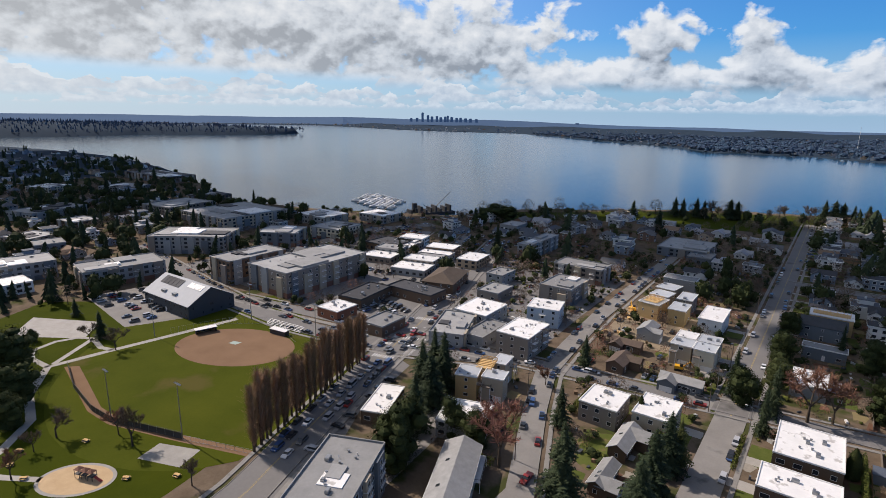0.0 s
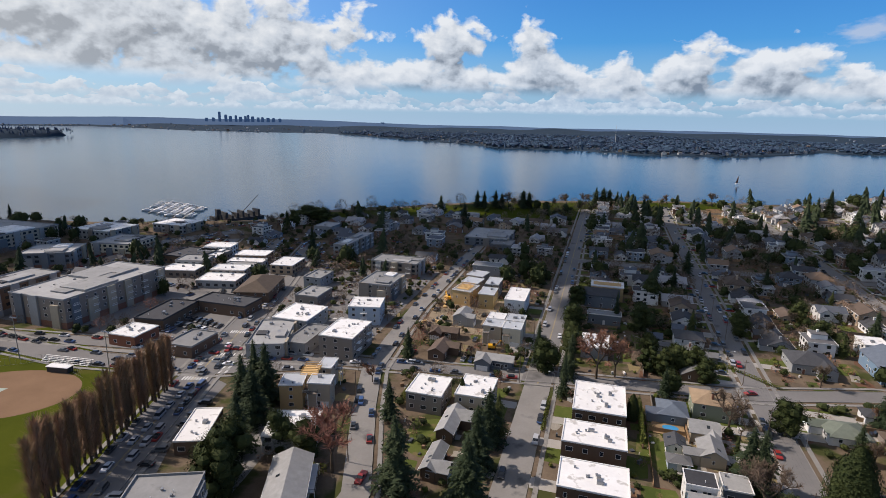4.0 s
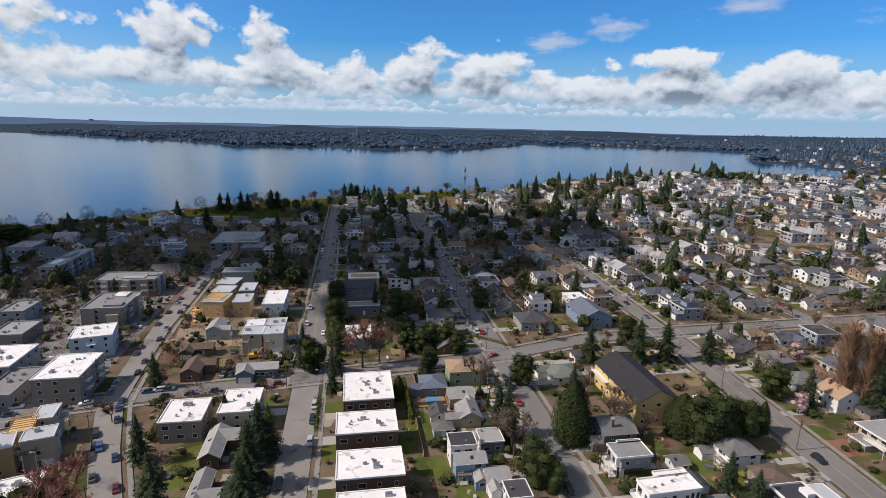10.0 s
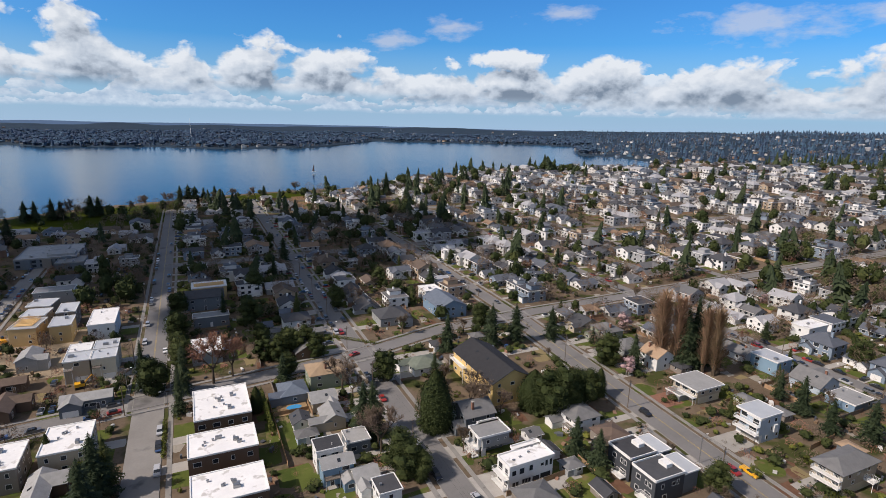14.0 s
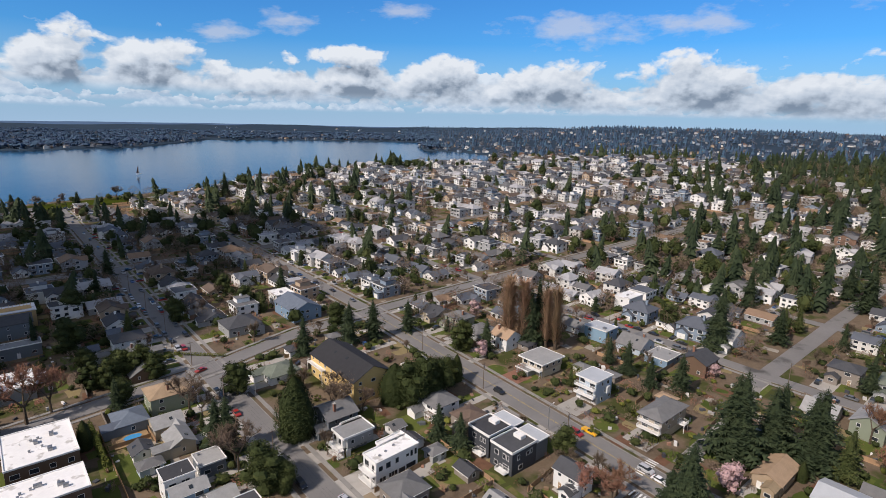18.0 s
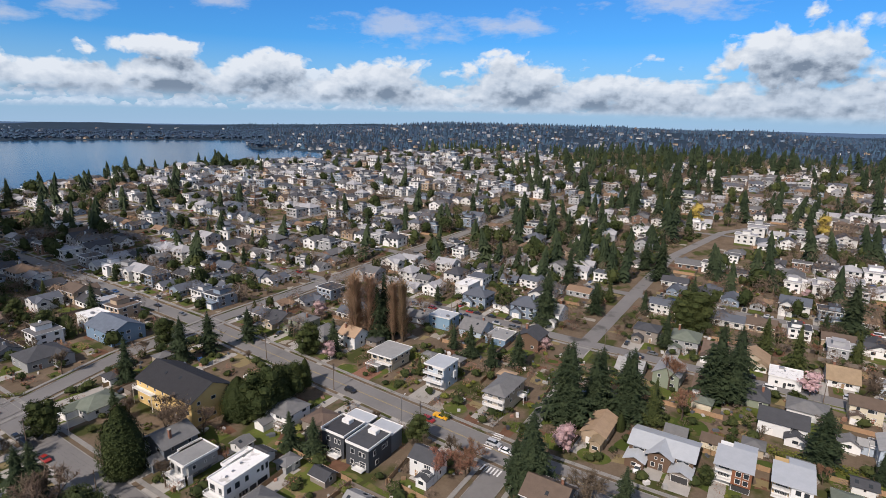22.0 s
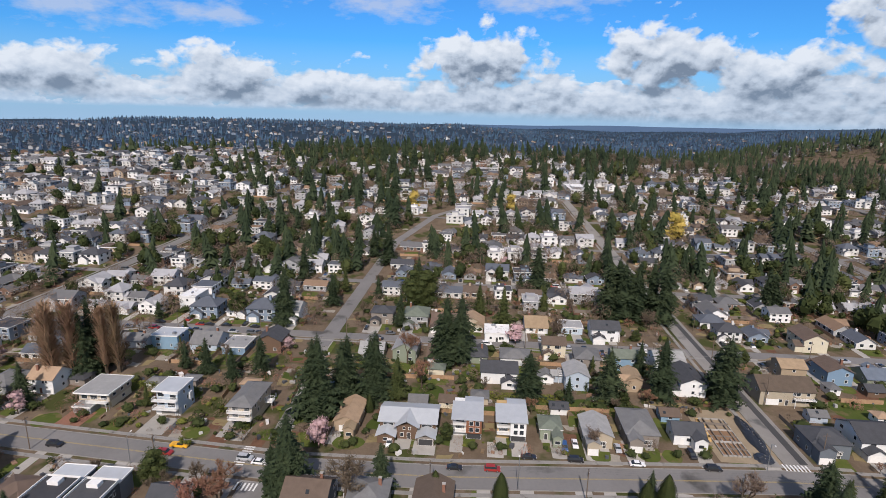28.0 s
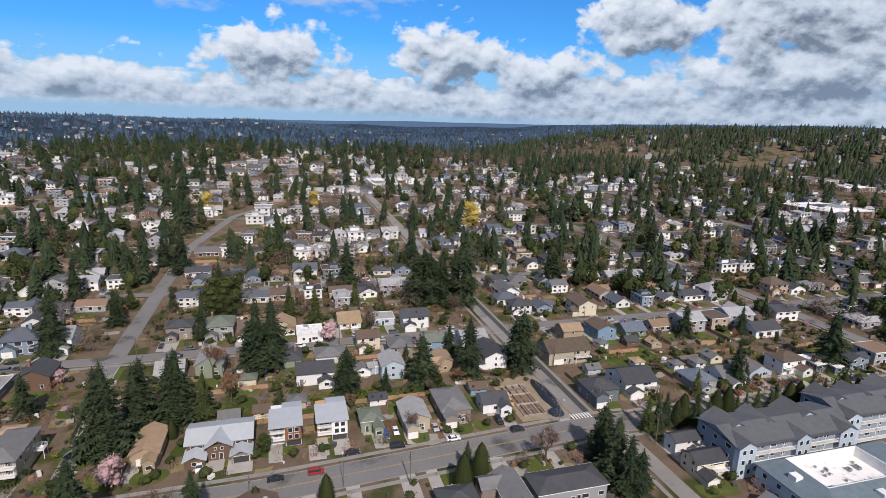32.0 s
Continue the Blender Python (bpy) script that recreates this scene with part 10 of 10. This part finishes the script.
def low_round(seed, n=46, w=0.5, thin=0.11, size=0.19, core=False):
    q, v, f = rnd(seed), [], []
    lobes = [(q.uniform(-.2, .2), q.uniform(-.2, .2), q.uniform(.42, .74), q.uniform(.5, .8)) for _ in range(2)] + [(0, 0, .55, .9)]
    for _ in range(n):
        a, b = q.uniform(0, 2 * pi), math.asin(q.uniform(-0.8, 1))
        k = q.uniform(.7, 1) if core else q.uniform(.6, 1)
        lx, ly, lz, lr = q.choice(lobes) if core else (0, 0, .55, 1)
        p = Vector((lx + w * lr * k * cos(b) * cos(a), ly + w * lr * k * cos(b) * sin(a), lz + 0.43 * lr * k * sin(b)))
        d = Vector((q.gauss(0, 1), q.gauss(0, 1), q.gauss(0, 1))).normalized()
        e = d.orthogonal().normalized()
        s, m = size * q.uniform(.6, 1.3), len(v)
        v += [p - d * s, p + d * s, p + e * thin * 2]
        f.append((m, m + 1, m + 2))
    for lx, ly, lz, lr in lobes if core else ():
        m = len(v)
        for e, k in ((-.8, .5), (-.1, .8), (.6, .55)):
            v += [(lx + w * lr * k * cos(t), ly + w * lr * k * sin(t), lz + .36 * lr * e) for t in (0, 1.26, 2.51, 3.77, 5.03)]
        v.append((lx, ly, lz + .36 * lr))
        for row in range(2):
            for i in range(5):
                a_, b_ = m + row * 5 + i, m + row * 5 + (i + 1) % 5
                f += [(a_, b_, b_ + 5), (a_, b_ + 5, a_ + 5)]
        f += [(m + 10 + i, m + 10 + (i + 1) % 5, m + 15) for i in range(5)]
    m = len(v)
    v += [(-.03, 0, 0), (.03, 0, 0), (0, 0, .6), (0, -.03, 0), (0, .03, 0), (0, 0, .6)]
    f += [(m, m + 1, m + 2), (m + 3, m + 4, m + 5)]
    return [tuple(p) for p in v], f


UPHILL = np.array([(-89.5, 650), (-84.9, 562), (-80.6, 436), (-73.3, 247), (-72.0, 230)])


def by_uphill(x, y):
    """True on the open verge on the town's side of the straight road up the hill."""
    b, r = bearing_of(x, y), hypot(x, y)
    return -89.5 < b < -72 and 0.72 < r / np.interp(b, UPHILL[:, 0], UPHILL[:, 1]) < 1.04


def wood_places(n, low, high, b0, b1, power=1.0, clump=0.0, house_room=True):
    out_ = []
    q = rnd(int(n + low + b0 * 10))
    tries = 0
    while len(out_) < n and tries < n * 8:
        tries += 1
        b = q.uniform(b0, b1)
        r = low + (high - low) * q.random() ** power
        x, y = -sin(radians(b)) * r, cos(radians(b)) * r
        if clump and noise.noise((x / 140, y / 140, 7.7)) + noise.noise((x / 45, y / 45, 1.7)) * .5 < q.uniform(-.5, .5) * (1.2 - clump) + clump * .12:
            continue
        near, far = shore(b)
        if far - near > 80 and near - (75 if b > -22 else 18) < r < far + 12:
            continue
        if r < 1500 and house_room and (x > -10 or r < 600) and (road_gap(*unfold(x, y)) < 1.5 or taken(*unfold(x, y), 2.0)):
            continue
        if 300 < r < 900 and by_uphill(*unfold(x, y)):
            continue
        z = height(x, y)
        if z < -2:
            continue
        out_.append((x, y, z - 0.3))
    return np.array(out_)


def star_fir(seed):
    """A fir of ragged overlapping whorls, leaning a little and uneven in its reach."""
    q, v, f = rnd(seed), [], []
    full, sway = q.uniform(.19, .25), (q.uniform(-.02, .02), q.uniform(-.02, .02))
    for t in range(10):
        z0 = 0.05 + 0.092 * t
        r, n, k = (full * (1 - z0) ** .8 + .012) * q.uniform(.85, 1.15), 13, len(v)
        a0 = q.uniform(0, 6.3)
        for i in range(n):
            a, rr = a0 + 2 * pi * i / n + q.uniform(-.2, .2), r * (q.uniform(.8, 1.25) if i % 2 else q.uniform(.5, .72))
            v.append((rr * cos(a) + sway[0] * t, rr * sin(a) + sway[1] * t, z0 + (q.uniform(-.035, .005) if i % 2 else q.uniform(.01, .04))))
        v.append((sway[0] * t + q.uniform(-.015, .015), sway[1] * t + q.uniform(-.015, .015), min(1.0, z0 + .19 + .008 * t)))
        f += [(k + i, k + (i + 1) % n, k + n) for i in range(n)]
    return v, f


NEAR_FIRS = [star_fir(i) for i in range(8)]
FIRS, ROUNDS = [low_fir(i) for i in range(6)], [low_round(i, 120, 0.5, 0.05, 0.075, True) for i in range(6)]
BARES = [low_round(20 + i, 105, 0.45, 0.012, 0.12) for i in range(6)]
TALL_BARES = [low_round(30 + i, 230, 0.42, 0.007, 0.09) for i in range(6)]
FINE_BARES = [low_round(80 + i, 200, 0.45, 0.009, 0.10) for i in range(6)]
LUMPS = [low_round(90 + i, 14, 0.5, 0.09, 0.11, True) for i in range(4)]
FAR_BARES = [low_round(20 + i, 18, 0.45, 0.1) for i in range(6)]


def woods(name, forms, places, lo, hi, wide, mat, label):
    h = np.random.uniform(lo, hi, len(places))
    h *= np.clip(1.2 - np.hypot(places[:, 0], places[:, 1]) / 5600, 0.45, 1.0)
    w = h * np.random.uniform(wide[0], wide[1], len(places))
    strew(name, forms, places, np.stack([w, w, h], 1), np.random.uniform(0, 6.3, len(places)), mat, label, "trees")


# distance haze mixed into the base colours: bluer needles, blue-grey twigs
far_fir = leaf("hazed_fir_needles", (0.026, 0.048, 0.086), (0.056, 0.086, 0.136))
far_bare = leaf("hazed_bare_twigs", (0.066, 0.070, 0.082), (0.118, 0.118, 0.130))
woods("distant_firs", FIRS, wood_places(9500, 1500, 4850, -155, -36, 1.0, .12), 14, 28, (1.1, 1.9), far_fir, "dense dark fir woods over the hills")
woods("wood_firs", FIRS, wood_places(1500, 900, 1700, -155, -55, 1.0, .3), 15, 29, (.8, 1.3), MAT["fir"], "clumps of dark firs beyond the houses")
woods("upland_firs", FIRS, wood_places(1700, 930, 1500, -155, -110, .8, .1), 13, 25, (.8, 1.3), MAT["fir"], "dark fir wood along the crest of the slope")
woods("upland_bare_trees", TALL_BARES, wood_places(520, 880, 1450, -155, -108, .9, .1), 9, 17, (.7, 1.0), MAT["twig"], "grey-brown leafless trees on the slope past the valley")
woods("grove_bare_trees", TALL_BARES, wood_places(600, 820, 1250, -124, -100, 1.0), 12, 19, (.6, .9), MAT["twig"], "tall leafless grove in the valley")


def copse_places(n, low, high, b0, b1, floor_, seed):
    q, out_ = rnd(seed), []
    for _ in range(n * 14):
        b, r = q.uniform(b0, b1), low + (high - low) * q.random() ** .9
        x, y = -sin(radians(b)) * r, cos(radians(b)) * r
        if q.random() < max(wooded(x, y), 0.22 * ease((-66 - b) / 10)) * floor_ and road_gap(*unfold(x, y)) > 1 and not taken(*unfold(x, y), 1.5) and not by_uphill(*unfold(x, y)):
            out_.append((x, y, height(x, y) - .3))
            if len(out_) == n:
                break
    return np.array(out_)


woods("copse_firs", NEAR_FIRS, copse_places(560, 340, 930, -150, -20, 1.0, 3), 15, 31, (.85, 1.25), MAT["fir"], "tall dark firs in clumps among the houses")
woods("copse_bare_trees", TALL_BARES, copse_places(860, 340, 960, -150, -20, 1.0, 4), 9, 17, (.75, 1.1), MAT["twig"], "tall leafless trees beside the firs")
woods("copse_olive_trees", ROUNDS, copse_places(330, 330, 900, -150, -20, 1.0, 5), 7, 15, (.7, 1.0), MAT["cedar"], "olive-green trees among the houses")
woods("distant_bare_trees", FAR_BARES, wood_places(5600, 930, 4500, -155, -38, 1.1, .1), 9, 17, (.8, 1.2), far_bare, "leafless woods in haze-tinted blue-grey among the firs")
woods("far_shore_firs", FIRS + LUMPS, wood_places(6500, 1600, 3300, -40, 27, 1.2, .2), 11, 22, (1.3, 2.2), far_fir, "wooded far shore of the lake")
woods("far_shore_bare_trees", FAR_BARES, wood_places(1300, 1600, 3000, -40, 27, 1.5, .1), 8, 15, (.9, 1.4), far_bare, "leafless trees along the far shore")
woods("garden_firs", NEAR_FIRS, wood_places(320, 330, 860, -150, 40, .9, .5), 11, 26, (.9, 1.35), MAT["fir"], "dark conifers in the gardens")
woods("garden_bare_trees", BARES, wood_places(1700, 330, 900, -150, 82, .9), 5, 12, (.8, 1.1), MAT["twig"], "leafless garden trees")
SHRUBS = [low_round(40 + i, 60, 0.55, 0.07, 0.09, True) for i in range(6)]
woods("mid_evergreens", ROUNDS, wood_places(230, 240, 620, -40, 6, .8), 4, 10, (.75, 1.1), MAT["shrub"], "dark evergreen trees between the houses")
woods("mid_bare_trees", FINE_BARES, wood_places(760, 230, 640, -110, 6, .8), 7, 13, (.8, 1.15), MAT["twig"], "tall leafless trees between the houses")
woods("garden_shrubs", SHRUBS, wood_places(3100, 95, 480, -152, 36, .72), 1.0, 4.4, (.9, 1.5), MAT["shrub"], "dark evergreen shrubs in the gardens")
woods("garden_bare_shrubs", [low_round(60 + i, 72, 0.5, 0.022, 0.12) for i in range(6)], wood_places(2300, 95, 480, -152, 36, .72), 1.2, 4.6, (.8, 1.3), MAT["twig"], "leafless brown shrubs in the gardens")
woods("garden_red_shrubs", [low_round(66 + i, 90, 0.5, 0.014, 0.12) for i in range(4)], wood_places(1000, 96, 440, -152, 34, .74), 1.4, 5.2, (.8, 1.3), MAT["twig_red"], "reddish-brown leafless shrubs in the gardens")
woods("garden_bright_shrubs", SHRUBS, wood_places(1100, 95, 480, -152, 36, .72), 0.8, 2.6, (.9, 1.6), MAT["hedge"], "yellow-green shrubs in the gardens")
woods("garden_tall_evergreens", ROUNDS, wood_places(800, 320, 900, -150, 82, .9, .2), 8, 16, (.6, 1.0), MAT["shrub"], "tall dark evergreen trees in the gardens")
woods("garden_evergreens", ROUNDS, wood_places(1350, 330, 900, -150, 82, .9), 3, 8, (.8, 1.2), MAT["shrub"], "evergreen trees and shrubs in the gardens")
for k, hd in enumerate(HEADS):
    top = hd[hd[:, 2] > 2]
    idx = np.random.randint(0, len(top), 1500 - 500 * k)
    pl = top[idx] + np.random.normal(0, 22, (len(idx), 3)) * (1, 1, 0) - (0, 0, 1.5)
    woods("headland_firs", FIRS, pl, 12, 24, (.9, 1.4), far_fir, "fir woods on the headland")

def downtown_trees(n, seed, x0, x1, y0, y1):
    q, out_ = rnd(seed), []
    while len(out_) < n:
        x, y = q.uniform(x0, x1), q.uniform(y0, y1)
        if on_land(x, y, 8) and road_gap(x, y) > -2.5 and not taken(x, y, 1.5) and not (x < -255 and y < 155):
            out_.append((x, y, height(x, y) - .2))
    return np.array(out_)


woods("street_bare_trees", FINE_BARES, downtown_trees(420, 5, -520, -25, 172, 520), 4.5, 9, (.7, 1.1), MAT["twig"], "leafless street trees between the buildings")
woods("street_evergreens", ROUNDS, downtown_trees(260, 6, -560, -25, 178, 540), 2, 7, (.7, 1.1), MAT["shrub"], "dark evergreen trees between the buildings")
woods("yard_red_trees", FINE_BARES, downtown_trees(90, 7, -330, -25, 178, 480), 4, 8, (.7, 1.1), MAT["twig_red"], "reddish leafless trees between the buildings")
woods("slope_evergreens", ROUNDS, downtown_trees(420, 8, -1200, -360, 150, 560), 5, 13, (.8, 1.2), MAT["shrub"], "dark trees on the slope above the lake")
shore_line = [(-sin(radians(b)) * (shore(b)[0] - 42), cos(radians(b)) * (shore(b)[0] - 42)) for b in np.arange(-12, 34, 2.0)]
ribbon("lakeside_lawn", shore_line, 52, 0.03, "grass", "mown lawn of the park along the lake", "lawn")
edge_q = rnd(17)
front = []
for _ in range(120):
    b = edge_q.uniform(-20, 34)
    r = shore(b)[0] - edge_q.uniform(14, 62)
    front.append((-sin(radians(b)) * r, cos(radians(b)) * r, -.2))
woods("shore_bare_trees", TALL_BARES, np.array(front[:85]), 8, 17, (.8, 1.1), MAT["twig"], "tall leafless trees along the lake front")
woods("shore_evergreens", ROUNDS, np.array(front[85:]), 4, 9, (.9, 1.3), MAT["shrub"], "dark evergreen bushes along the lake front")
woods("slope_firs", NEAR_FIRS, wood_places(420, 330, 1700, 44, 86, .9, .3), 8, 20, (.75, 1.1), MAT["fir"], "dark conifers on the slope beyond the park")
# bins, benches, woodpiles, covers and other small things in the yards
yard_mats = [surf("yard_things_" + n, c, tuple(k * 1.2 for k in c), 0.5, 0.7, 0.0, island=0.4) for n, c in (("pale", (0.45, 0.44, 0.42)), ("dark", (0.07, 0.075, 0.085)), ("brown", (0.20, 0.13, 0.08)))]
for k, m in enumerate(yard_mats):
    crate = Shape().box(-.5, .5, -.5, .5, 0, 1)
    cr = (crate.v, [t for f in crate.f for t in ((f[0], f[1], f[2]), (f[0], f[2], f[3]))])
    pl = wood_places(620, 96 + k, 420, -152, 36, .8) + np.array((0, 0, .3))
    sz = np.stack([np.random.uniform(.4, 2.2, len(pl)), np.random.uniform(.4, 1.4, len(pl)), np.random.uniform(.3, 1.3, len(pl))], 1)
    strew("yard_things", [cr], pl, sz, np.random.uniform(0, 6.3, len(pl)), m, "small boxes, bins and benches in the yards", "clutter")
# trees in the nearer gardens
yard = rnd(31)
count = 0
while count < 340:
    b, r = yard.uniform(-152, 30), 95 + 300 * yard.random() ** .6
    x, y = -sin(radians(b)) * r, cos(radians(b)) * r
    if x < 25 and y < 230 or x < -8:
        continue
    if road_gap(x, y) < 1.0:
        continue
    kind = yard.choice(("bare", "bare", "bare", "red", "bush", "bush", "bush", "bush", "cone", "broad", "fir", "cedar", "blossom" if yard.random() < .4 else "bare"))
    lo, hi, room = dict(bare=(5, 10, 2), red=(4, 8, 2), bush=(1.2, 3.0, 1), cone=(3, 8, 1), broad=(3.5, 7, 2.5), fir=(8, 18, 2.5), cedar=(6, 12, 3), blossom=(3.5, 6, 2))[kind]
    if taken(x, y, room - 1.5):
        count += 0.02
        continue
    tree(kind, x, y, yard.uniform(lo, hi))
    count += 1
